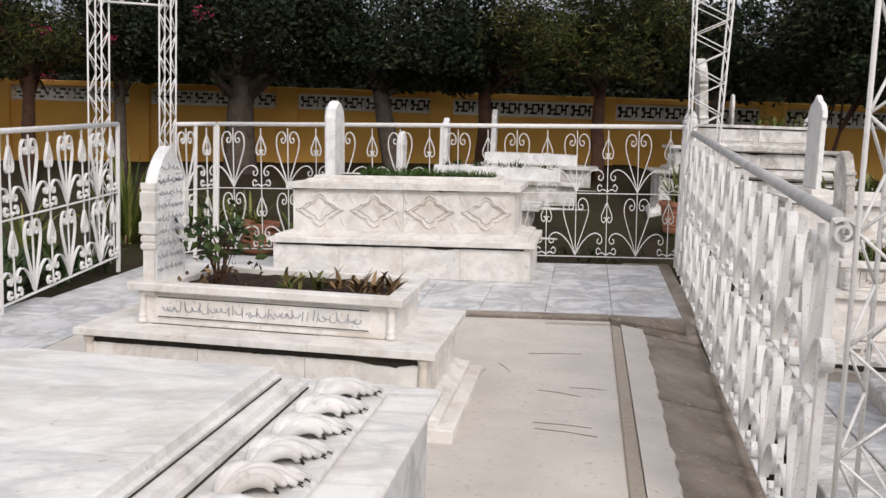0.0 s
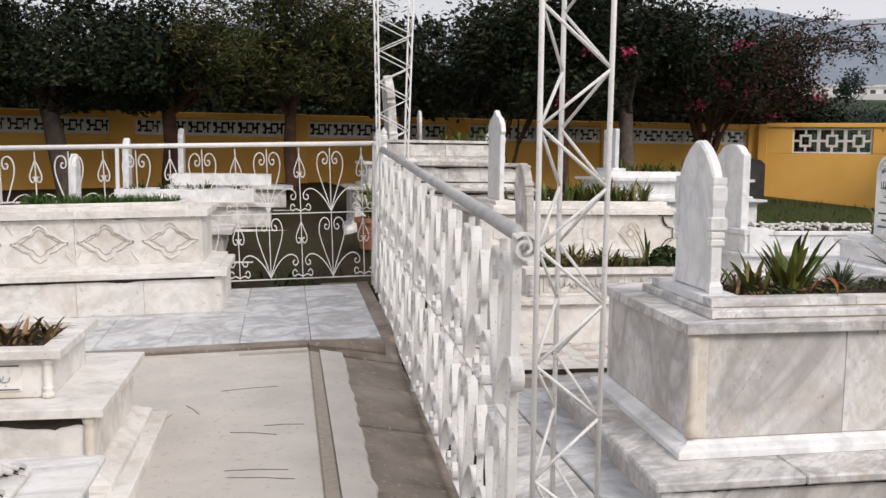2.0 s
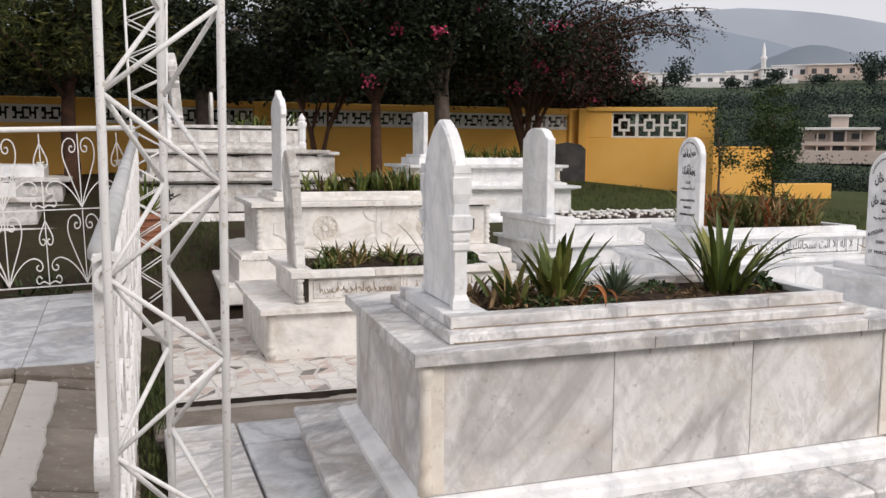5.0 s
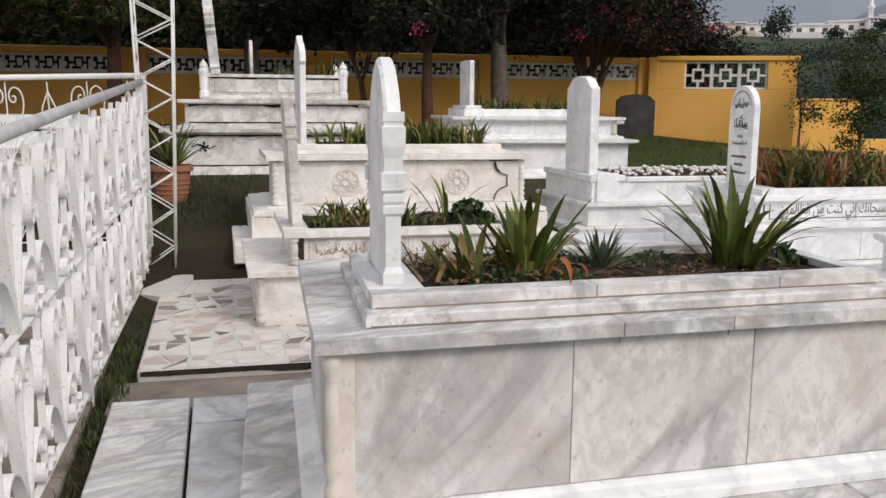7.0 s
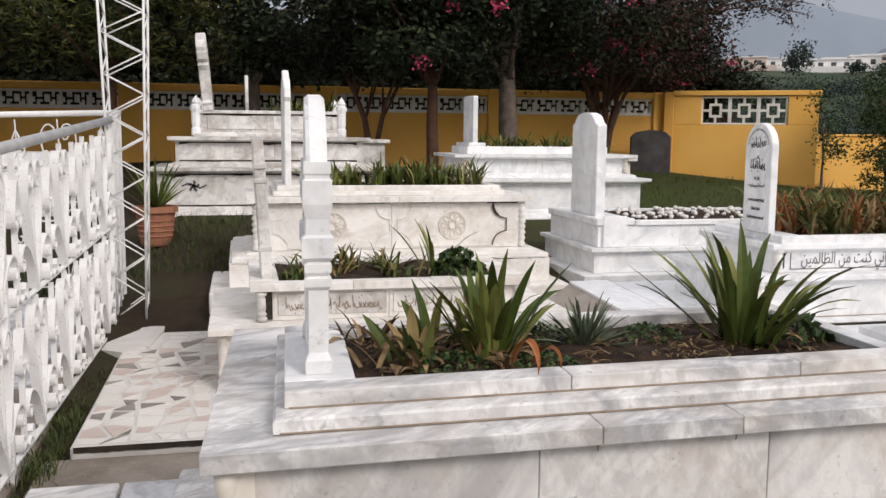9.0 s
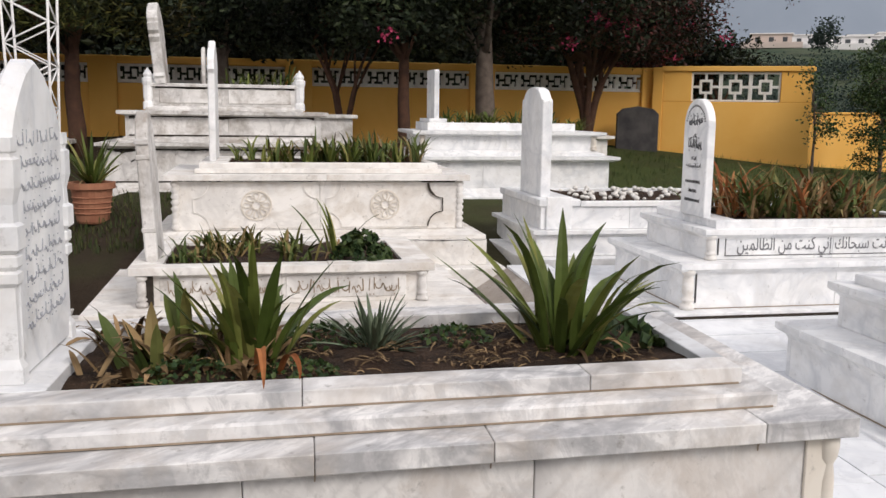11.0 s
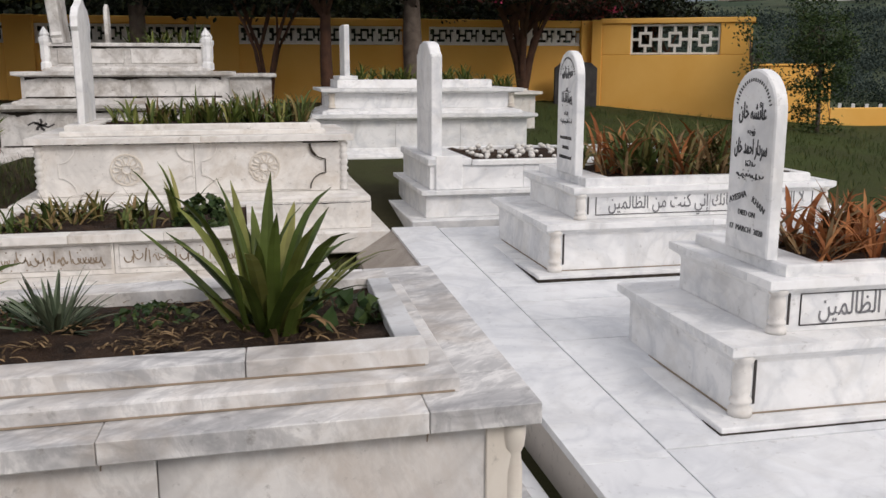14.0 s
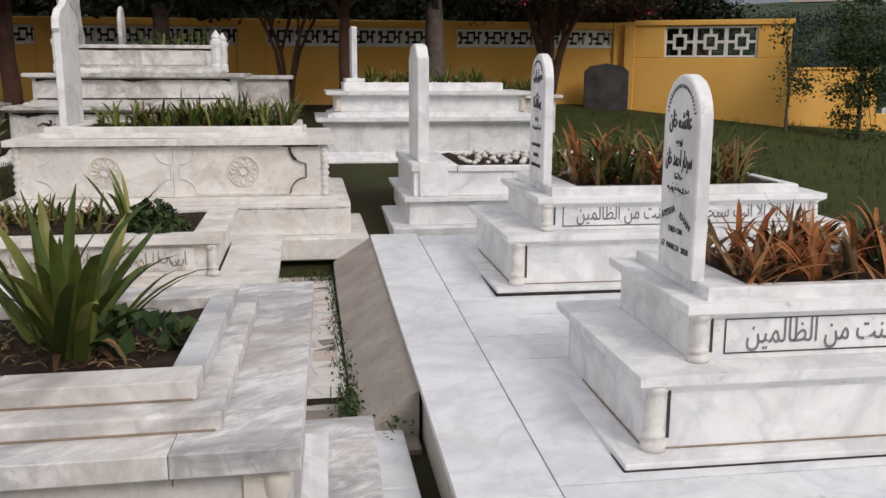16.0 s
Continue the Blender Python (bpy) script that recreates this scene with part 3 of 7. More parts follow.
# ---- tombs ----
def cap_ring(parent, x0, x1, y0, y1, z0, z1, wx, wy, nx, mat, name="cap_slab", cuts=None):
    """The overhanging slabs that cap a tier: rows on the long sides, one at each end."""
    g = 0.0008
    cuts = cuts or [x0 + (x1 - x0) * k / nx + (random.uniform(-0.05, 0.05) if 0 < k < nx else 0) for k in range(nx + 1)]
    for ya, yb in ((y0, y0 + wy), (y1 - wy, y1)):
        for a, b in zip(cuts, cuts[1:]):
            dz = random.uniform(-0.0015, 0.0015)
            part(name, boxed(a + g, b - g, ya, yb, z0, z1 + dz, c=0.002), mat, parent)
    for xa, xb in ((x0, x0 + wx), (x1 - wx, x1)):
        part(name, boxed(xa, xb, y0 + wy + g, y1 - wy - g, z0, z1, c=0.002), mat, parent)


def clad(parent, x0, x1, y0, y1, z0, z1, nx, mat, name="side_panel", lid=False):
    """Panels round a block, with fine joints."""
    g, t = 0.001, 0.03
    cuts = [x0 + (x1 - x0) * k / nx + (random.uniform(-0.04, 0.04) if 0 < k < nx else 0) for k in range(nx + 1)]
    for ya, yb in ((y0, y0 + t), (y1 - t, y1)):
        for a, b in zip(cuts, cuts[1:]):
            part(name, boxed(a + g, b - g, ya, yb, z0, z1, c=0.002), mat, parent)
    for xa, xb in ((x0, x0 + t), (x1 - t, x1)):
        part(name, boxed(xa, xb, y0 + t + g, y1 - t - g, z0, z1, c=0.002), mat, parent)
    if lid:
        part("top_slab", boxed(x0 + t, x1 - t, y0 + t, y1 - t, z1 - 0.03, z1 - 0.001, c=0.002), mat, parent)


def colonette(parent, x, y, z0, z1, r, mat, rope=False):
    h = z1 - z0
    if rope:
        prof = [(r * 0.9, z0)]
        n = max(5, int(h / 0.04))
        for k in range(n):
            prof += [(r * 0.62, z0 + h * (k + 0.02) / n), (r, z0 + h * (k + 0.5) / n), (r * 0.62, z0 + h * (k + 0.98) / n)]
    else:
        prof = [(r * 1.25, z0), (r * 1.25, z0 + 0.12 * h), (r * 0.8, z0 + 0.17 * h), (r * 1.15, z0 + 0.22 * h), (r * 1.15, z0 + 0.27 * h), (r * 0.8, z0 + 0.31 * h),
                (r, z0 + 0.42 * h), (r * 0.95, z0 + 0.75 * h), (r * 0.75, z0 + 0.84 * h), (r * 1.1, z0 + 0.88 * h), (r * 1.25, z0 + 0.94 * h), (r * 1.25, z1)]
    part("corner_post", lathe(x, y, prof, 10), mat, parent, "turned marble corner post", smooth=True)


def corner_posts(parent, x0, x1, y0, z0, z1, r, mat, rope=False):
    for x in (x0 + r, x1 - r):
        colonette(parent, x, y0 - r * 0.1, z0, z1, r, mat, rope)


def script(parent, origin, ux, width, height, mat, count, weight=0.008, raised=0.005, name="inscription"):
    """Carved script that cannot be read at this size: bent strokes, uprights and dots."""
    bm = bmesh.new()
    o = Vector(origin)
    ux = Vector(ux)
    for k in range(count):
        u = width * (k + 0.5) / count + random.uniform(-0.2, 0.2) * width / count
        s = width / count
        w0 = height * random.uniform(0.15, 0.35)
        kind = random.random()
        if kind < 0.42:
            pts = [(u + s * 0.75 * math.cos(a), w0 + height * 0.28 + height * random.uniform(0.2, 0.24) * math.sin(a)) for a in np.linspace(math.pi * 0.95, math.pi * 2.1, 9)]
        elif kind < 0.72:
            lean = random.uniform(-0.1, 0.1) * height
            pts = [(u + lean * q, w0 + height * 0.62 * q) for q in np.linspace(0, 1, 4)]
        else:
            pts = [(u - s * 0.6 + s * 1.2 * q, w0 + height * (0.12 + 0.16 * math.sin(q * 6.0))) for q in np.linspace(0, 1, 9)]
        strap(bm, pts, weight * random.uniform(0.7, 1.2), raised, o, ux)
        if random.random() < 0.6:
            du, dw = u + random.uniform(-0.3, 0.3) * s, height * random.choice((0.06, 0.8, 0.92))
            strap(bm, [(du - weight * 0.5, dw), (du + weight * 0.5, dw)], weight, raised, o, ux)
    part(name, bm, mat, parent, "dark carved script", kind="stuff")


ARABIC = {"ا": 0xFE8D, "أ": 0xFE83, "إ": 0xFE87, "ب": 0xFE8F, "ت": 0xFE95, "ج": 0xFE9D, "ح": 0xFEA1, "خ": 0xFEA5, "د": 0xFEA9, "ر": 0xFEAD, "ز": 0xFEAF, "س": 0xFEB1, "ش": 0xFEB5,
          "ظ": 0xFEC5, "ع": 0xFEC9, "ف": 0xFED1, "ك": 0xFED9, "ل": 0xFEDD, "م": 0xFEE1, "ن": 0xFEE5, "ه": 0xFEE9, "و": 0xFEED, "ي": 0xFEF1, "ئ": 0xFE89, "ہ": 0xFBA6}


def joined(text):
    """Arabic letters in their joined forms, laid out from right to left."""
    ends = "اأإدرزو"
    out, i, linked = [], 0, False
    while i < len(text):
        ch = text[i]
        if ch == "ل" and text[i + 1:i + 2] in ("ا", "إ"):
            code = 0xFEFB if text[i + 1] == "ا" else 0xFEF9
            out.append(chr(code + linked))
            linked, i = False, i + 2
            continue
        if ch not in ARABIC:
            out.append(ch)
            linked = False
        else:
            on = ch not in ends and text[i + 1:i + 2] in ARABIC
            out.append(chr(ARABIC[ch] + (3 if linked and on else 2 if on else 1 if linked else 0)))
            linked = on
        i += 1
    return "".join(reversed(out))


def letters(parent, body, centre, ux, size, mat, turn=0.0, width=0.0, bold=0.0):
    cu = bpy.data.curves.new("lettering", "FONT")
    cu.body, cu.size, cu.align_x, cu.extrude = body, size, "CENTER", 0.001
    cu.resolution_u = 2
    cu.offset = bold * size
    tmp = bpy.data.objects.new("lettering", cu)
    me = bpy.data.meshes.new_from_object(tmp)
    bpy.data.objects.remove(tmp)
    if width:
        span = [v.co.x for v in me.vertices]
        me.transform(Matrix.Diagonal((width / (max(span) - min(span)), 1, 1, 1)))
    ux = Vector(ux).normalized()
    uz = Vector((0, 0, 1))
    un = ux.cross(uz)
    m = Matrix((( *ux, ), ( *uz, ), ( *un, ))).transposed().to_4x4()
    me.transform(Matrix.Translation(Vector(centre) - base_of(parent)) @ m @ Matrix.Rotation(turn, 4, "Z"))
    me.materials.append(mat)
    ob = new("lettering", me)
    ob.parent = parent
    tagged(ob, "black painted letters", kind="stuff")
    return ob


def soil(parent, x0, x1, y0, y1, z):
    bm = bmesh.new()
    n, m = int((x1 - x0) / 0.05), int((y1 - y0) / 0.05)
    g = [[bm.verts.new((x0 + (x1 - x0) * i / n, y0 + (y1 - y0) * j / m, z + 0.022 * noise.noise((i * 0.35, j * 0.35, x0 * 3)) + 0.012 * noise.noise((i * 1.3, j * 1.3, x0)))) for j in range(m + 1)] for i in range(n + 1)]
    for i in range(n):
        for j in range(m):
            bm.faces.new((g[i][j], g[i + 1][j], g[i + 1][j + 1], g[i][j + 1]))
    part("soil", bm, M_SOIL, parent, "dark brown garden soil", smooth=True)


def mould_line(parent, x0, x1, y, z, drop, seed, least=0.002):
    """A ragged black strip: mould that hangs below a cap, and the terrace's dark front band."""
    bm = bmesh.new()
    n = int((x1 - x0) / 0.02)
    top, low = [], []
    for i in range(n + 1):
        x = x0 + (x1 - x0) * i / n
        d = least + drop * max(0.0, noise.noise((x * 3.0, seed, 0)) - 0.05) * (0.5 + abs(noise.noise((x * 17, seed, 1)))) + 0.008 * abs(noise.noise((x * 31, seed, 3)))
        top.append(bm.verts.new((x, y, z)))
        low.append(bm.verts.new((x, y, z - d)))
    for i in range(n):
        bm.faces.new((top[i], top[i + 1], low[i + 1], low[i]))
    part("mould", bm, M_GRIME_AND_LINE, parent, "ragged black mould")


def ogee_base(x0, x1, y0, y1, z0, z1, out):
    h = z1 - z0
    return loft(x0, x1, y0, y1, [(out, z0), (out, z0 + 0.45 * h), (out * 0.8, z0 + 0.62 * h), (out * 0.35, z0 + 0.75 * h), (out * 0.2, z0 + 0.92 * h), (0.004, z1)])


def ogive_half(w, z0, z1):
    """Half outline of a pointed stone with stepped shoulders."""
    h = z1 - z0
    return [(w * 0.82, z0), (w * 0.82, z0 + 0.06 * h), (w * 0.9, z0 + 0.09 * h), (w * 0.78, z0 + 0.13 * h), (w * 0.86, z0 + 0.5 * h), (w * 0.98, z0 + 0.56 * h), (w * 0.86, z0 + 0.60 * h),
            (w, z0 + 0.64 * h), (w, z0 + 0.72 * h), (w * 0.84, z0 + 0.745 * h), (w * 0.87, z0 + 0.79 * h), (w * 0.70, z0 + 0.87 * h), (w * 0.40, z0 + 0.935 * h), (w * 0.16, z0 + 0.975 * h), (0.0, z1)]


def posted_stone(h, x0, x1, yc, w, z0, z1, mat, post_mat):
    """A smooth pointed slab with a moulded post along either edge."""
    k = (z1 - z0) / 0.688
    tip = [(w, 0.0), (w, 0.505), (w * 0.97, 0.535), (w * 0.84, 0.575), (w * 0.64, 0.615), (w * 0.42, 0.650), (w * 0.24, 0.676), (w * 0.12, 0.686), (0.0, 0.688)]
    st = part("stone", outline_slab([(a, z0 + b * k) for a, b in tip], x0, x1, yc, 0.010), mat, h)
    prof = [(0.006, 0.0), (0.006, 0.032), (-0.006, 0.052), (-0.006, 0.207), (0.006, 0.217), (0.006, 0.237), (-0.004, 0.242), (0.006, 0.252), (0.006, 0.272), (-0.004, 0.278), (0.014, 0.288), (0.014, 0.337),
            (0.002, 0.344), (0.0, 0.382), (0.010, 0.417), (0.010, 0.475), (0.002, 0.480), (0.002, 0.488), (0.006, 0.492), (0.006, 0.52)]
    for ya in (yc - w - 0.020, yc + w - 0.010):
        part("edge_post", loft(x0 - 0.002, x1 + 0.002, ya, ya + 0.03, [(a * 0.75, z0 + b * k) for a, b in prof]), post_mat, h, "moulded edge post with raised rings")
    return st


def drips(parent, xs, y, z, seed):
    """Short dark runs below the joints of a cap."""
    for n, x in enumerate(xs):
        L = 0.02 + 0.03 * abs(noise.noise((x * 7, seed, n)))
        bm = bmesh.new()
        strap(bm, [(x, z), (x + 0.001, z - L * 0.5)], 0.006, 0.002, Vector((0, y, 0)), Vector((1, 0, 0)))
        strap(bm, [(x + 0.001, z - L * 0.5), (x, z - L)], 0.003, 0.002, Vector((0, y, 0)), Vector((1, 0, 0)))
        part("drip_stain", bm, M_STAIN, parent, "dark run below a joint")


def settle(thing_ob):
    """The grey tomb has sunk out of square: its plan is a skewed four-sided figure."""
    to = ((1.735, 3.775), (3.85, 3.825), (3.885, 5.15), (1.80, 5.03))
    for ob in thing_ob.children_recursive:
        off = base_of(ob)
        for v in ob.data.vertices:
            p = v.co + off
            a, b = (p.x - 1.755) / 2.095, (p.y - 3.835) / 1.245
            w = ((1 - a) * (1 - b), a * (1 - b), a * b, (1 - a) * b)
            v.co.x = sum(k * q[0] for k, q in zip(w, to)) - off.x
            v.co.y = sum(k * q[1] for k, q in zip(w, to)) - off.y


def tomb_c():
    """The large grey-veined tomb beside the path."""
    t = thing("tomb", (2.8, 4.45, -0.06), "large grey-veined marble tomb with a planted bed", "tomb", "tombs")
    part("step", boxed(1.57, 4.02, 3.59, 5.28, -0.08, 0.085, c=0.004), M_GREY, t)
    for k in range(4):
        part("step_slab", boxed(1.54 + k * 0.627, 2.165 + k * 0.627, 3.556, 5.31, 0.088, 0.128, c=0.008), M_GREYCAP, t)
    part("base_moulding", ogee_base(1.80, 3.81, 3.875, 5.04, 0.13, 0.19, 0.075), M_WHITE, t)
    clad(t, 1.80, 3.81, 3.875, 5.04, 0.192, 0.643, 3, M_GREY)
    for xa in (1.797, 3.742):
        part("corner_panel", boxed(xa, xa + 0.07, 3.868, 3.876, 0.20, 0.642, c=0.003), M_CREAM, t, "cream marble corner strip")
    corner_posts(t, 1.785, 3.825, 3.884, 0.20, 0.64, 0.022, M_CREAM)
    cap_ring(t, 1.755, 3.85, 3.835, 5.08, 0.645, 0.690, 0.19, 0.20, 4, M_GREYCAP, cuts=[1.755, 2.65, 3.01, 3.62, 3.85])
    part("upper_moulding", curb(1.905, 3.70, 3.93, 4.80, 0.692, 0.727, 0.2, 0.12, 0.12, 0.12), M_GREYCAP, t)
    part("cap_slab", boxed(1.95, 3.66, 4.80, 4.879, 0.645, 0.689, c=0.002), M_GREYCAP, t)
    for a, b in ((1.93, 2.626), (2.628, 3.269), (3.271, 3.648)):
        part("bed_rim", boxed(a, b, 4.0, 4.09, 0.728, 0.767, c=0.002), M_GREYCAP, t)
        part("bed_rim", boxed(a, b, 4.64, 4.73, 0.728, 0.767, c=0.002), M_GREYCAP, t)
    part("bed_rim", boxed(3.588, 3.648, 4.092, 4.638, 0.728, 0.767, c=0.002), M_TILE, t)
    part("bed_rim", boxed(1.93, 2.10, 4.092, 4.638, 0.728, 0.767, c=0.002), M_WHITE, t)
    soil(t, 2.08, 3.60, 4.07, 4.66, 0.735)
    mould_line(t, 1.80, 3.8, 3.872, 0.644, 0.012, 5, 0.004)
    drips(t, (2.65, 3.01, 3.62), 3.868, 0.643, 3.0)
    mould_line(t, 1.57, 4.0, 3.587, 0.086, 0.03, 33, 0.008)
    h = thing("headstone", (2.0, 4.38, 0.767), "tall pointed white marble headstone with turned edge posts", "headstone", "headstones")
    st = posted_stone(h, 1.988, 2.040, 4.36, 0.195, 0.768, 1.456, M_WHITE, M_WHITE)
    for r in range(9):
        script(st, (2.041, 4.21, 1.26 - r * 0.05), (0, 1, 0), 0.30, 0.045, M_CARVED, 12, 0.003, 0.002)
    for xa, xb, y, z in ((1.94, 3.64, 3.9985, 0.7275), (1.92, 3.69, 3.9285, 0.6915)):
        part("stain_line", boxed(xa, xb, y, y + 0.004, z, z + 0.0045, c=0.0005), M_STAIN, t, "rusty dirt in the joint")
    settle(t)
    settle(h)


def tomb_d():
    t = thing("tomb", (2.7, 7.35, 0.0), "low stained cream marble tomb with a carved inscription band", "tomb", "tombs")
    clad(t, 1.70, 3.66, 6.75, 8.0, 0.0, 0.297, 2, M_WARM)
    corner_posts(t, 1.70, 3.66, 6.757, 0.02, 0.295, 0.024, M_WARM)
    cap_ring(t, 1.65, 3.71, 6.70, 8.05, 0.30, 0.335, 0.3, 0.25, 3, M_WARM, "ledge_slab")
    clad(t, 1.92, 3.40, 6.885, 7.80, 0.337, 0.503, 2, M_WARM)
    b0 = part("carved_band", boxed(2.02, 2.62, 6.878, 6.886, 0.365, 0.485, c=0.002), M_DIRTY, t)
    b1 = part("carved_band", boxed(2.66, 3.30, 6.878, 6.886, 0.365, 0.485, c=0.002), M_DIRTY, t)
    script(b0, (2.05, 6.877, 0.37), (1, 0, 0), 0.54, 0.105, M_STAIN, 22, 0.006, 0.004)
    script(b1, (2.69, 6.877, 0.37), (1, 0, 0), 0.58, 0.105, M_STAIN, 22, 0.006, 0.004)
    corner_posts(t, 1.905, 3.415, 6.88, 0.34, 0.50, 0.026, M_DIRTY)
    part("corner_stain", boxed(1.912, 1.99, 6.872, 6.880, 0.345, 0.497, c=0.003), M_GRIME_AND_LINE, t, "black mould patch")
    cap_ring(t, 1.87, 3.45, 6.84, 7.85, 0.505, 0.548, 0.16, 0.12, 3, M_WARM)
    soil(t, 2.03, 3.29, 6.95, 7.74, 0.53)
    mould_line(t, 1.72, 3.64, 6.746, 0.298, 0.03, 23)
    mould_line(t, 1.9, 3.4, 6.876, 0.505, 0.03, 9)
    h = thing("headstone", (1.97, 7.2, 0.548), "narrow weathered marble headstone at the tomb's head", "headstone", "headstones")
    part("stone", outline_slab([(0.17, 0.548), (0.17, 1.06), (0.165, 1.14), (0.14, 1.22), (0.10, 1.28), (0.05, 1.32), (0.0, 1.335)], 1.935, 2.0, 7.2), M_DIRTY, h)
    for z in (0.70, 1.08, 1.16):
        part("moulding", boxed(1.930, 2.005, 7.026, 7.05, z, z + 0.03, c=0.006), M_DIRTY, h)
    h.rotation_euler = (0, radians(-3.0), 0)


def rosette(parent, x, y, z, r, mat):
    bm = bmesh.new()
    for a, b in ((r, r * 0.93), (r * 0.30, r * 0.10)):
        ring = [(math.cos(k * math.pi / 12) * a, math.sin(k * math.pi / 12) * a) for k in range(25)]
        strap(bm, ring, r * 0.10, 0.012, Vector((x, y, z)), Vector((1, 0, 0)))
    for k in range(8):
        an = k * math.pi / 4
        pts = [(math.cos(an + s) * q * r, math.sin(an + s) * q * r) for q, s in ((0.3, 0.0), (0.55, 0.26), (0.8, 0.24), (0.9, 0.0), (0.8, -0.24), (0.55, -0.26), (0.3, 0.0))]
        strap(bm, pts, r * 0.07, 0.012, Vector((x, y, z)), Vector((1, 0, 0)))
    part("rosette", bm, mat, parent, "carved round flower", kind="stuff")


def tomb_e():
    t = thing("tomb", (2.95, 9.3, 0.1), "cream marble tomb with two carved rosettes and rope-turned corners", "tomb", "tombs")
    part("base_slab", boxed(1.60, 4.28, 8.42, 10.2, 0.08, 0.235, c=0.01), M_WARM, t)
    clad(t, 1.74, 4.16, 8.55, 10.05, 0.237, 0.425, 2, M_WARM, "plinth_panel")
    part("plinth_moulding", ogee_base(1.90, 4.02, 8.72, 9.88, 0.427, 0.485, 0.14), M_WARM, t)
    clad(t, 1.95, 3.98, 8.745, 9.86, 0.487, 0.843, 2, M_WARM)
    r, z0, z1 = 0.11, 0.505, 0.825
    quarter = np.linspace(0, math.pi / 2, 8)
    for x0, x1 in ((2.06, 2.94), (3.0, 3.86)):
        bm = bmesh.new()
        pts = []
        for cx, cz, a0 in ((x0, z0, math.pi / 2), (x1, z0, math.pi), (x1, z1, 1.5 * math.pi), (x0, z1, 2 * math.pi)):
            pts += [(cx + r * math.cos(a0 - q), cz + r * math.sin(a0 - q)) for q in quarter]
        pts.append(pts[0])
        strap(bm, pts, 0.006, 0.010, Vector((0, 8.742, 0)), Vector((1, 0, 0)))
        part("panel_frame", bm, M_WARM, t)
        rosette(t, (x0 + x1) / 2, 8.742, 0.665, 0.105, M_CREAM)
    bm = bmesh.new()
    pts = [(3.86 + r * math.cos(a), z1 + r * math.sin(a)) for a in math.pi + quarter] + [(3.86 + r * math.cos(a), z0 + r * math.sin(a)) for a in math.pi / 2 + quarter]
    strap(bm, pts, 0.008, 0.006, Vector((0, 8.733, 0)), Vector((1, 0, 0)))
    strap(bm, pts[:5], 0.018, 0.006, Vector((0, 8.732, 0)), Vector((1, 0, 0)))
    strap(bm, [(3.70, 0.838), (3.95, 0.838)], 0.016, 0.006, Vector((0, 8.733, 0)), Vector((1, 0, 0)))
    part("mould", bm, M_GRIME_AND_LINE, t, "black mould in the carved corner")
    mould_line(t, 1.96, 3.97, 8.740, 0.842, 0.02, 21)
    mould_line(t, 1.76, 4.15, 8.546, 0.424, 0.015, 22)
    corner_posts(t, 1.905, 4.025, 8.755, 0.49, 0.84, 0.034, M_WARM, True)
    cap_ring(t, 1.865, 4.06, 8.69, 9.92, 0.845, 0.888, 0.3, 0.3, 2, M_WARM)
    part("upper_moulding", curb(2.07, 3.87, 8.82, 9.80, 0.89, 0.925, 0.2, 0.1, 0.1, 0.1), M_WARM, t)
    part("bed_rim", curb(2.10, 3.84, 8.85, 9.77, 0.926, 0.965, 0.2, 0.07, 0.07, 0.07), M_WARM, t)
    soil(t, 2.28, 3.79, 8.90, 9.72, 0.945)
    h = thing("headstone", (2.19, 9.27, 0.965), "slim white pointed marble headstone", "headstone", "headstones")
    part("stone", outline_slab([(0.26, 0.965), (0.26, 1.60), (0.29, 1.63), (0.27, 1.70), (0.20, 1.76), (0.07, 1.80), (0.04, 1.825), (0.0, 1.85)], 2.165, 2.215, 9.26), M_WHITE, h)


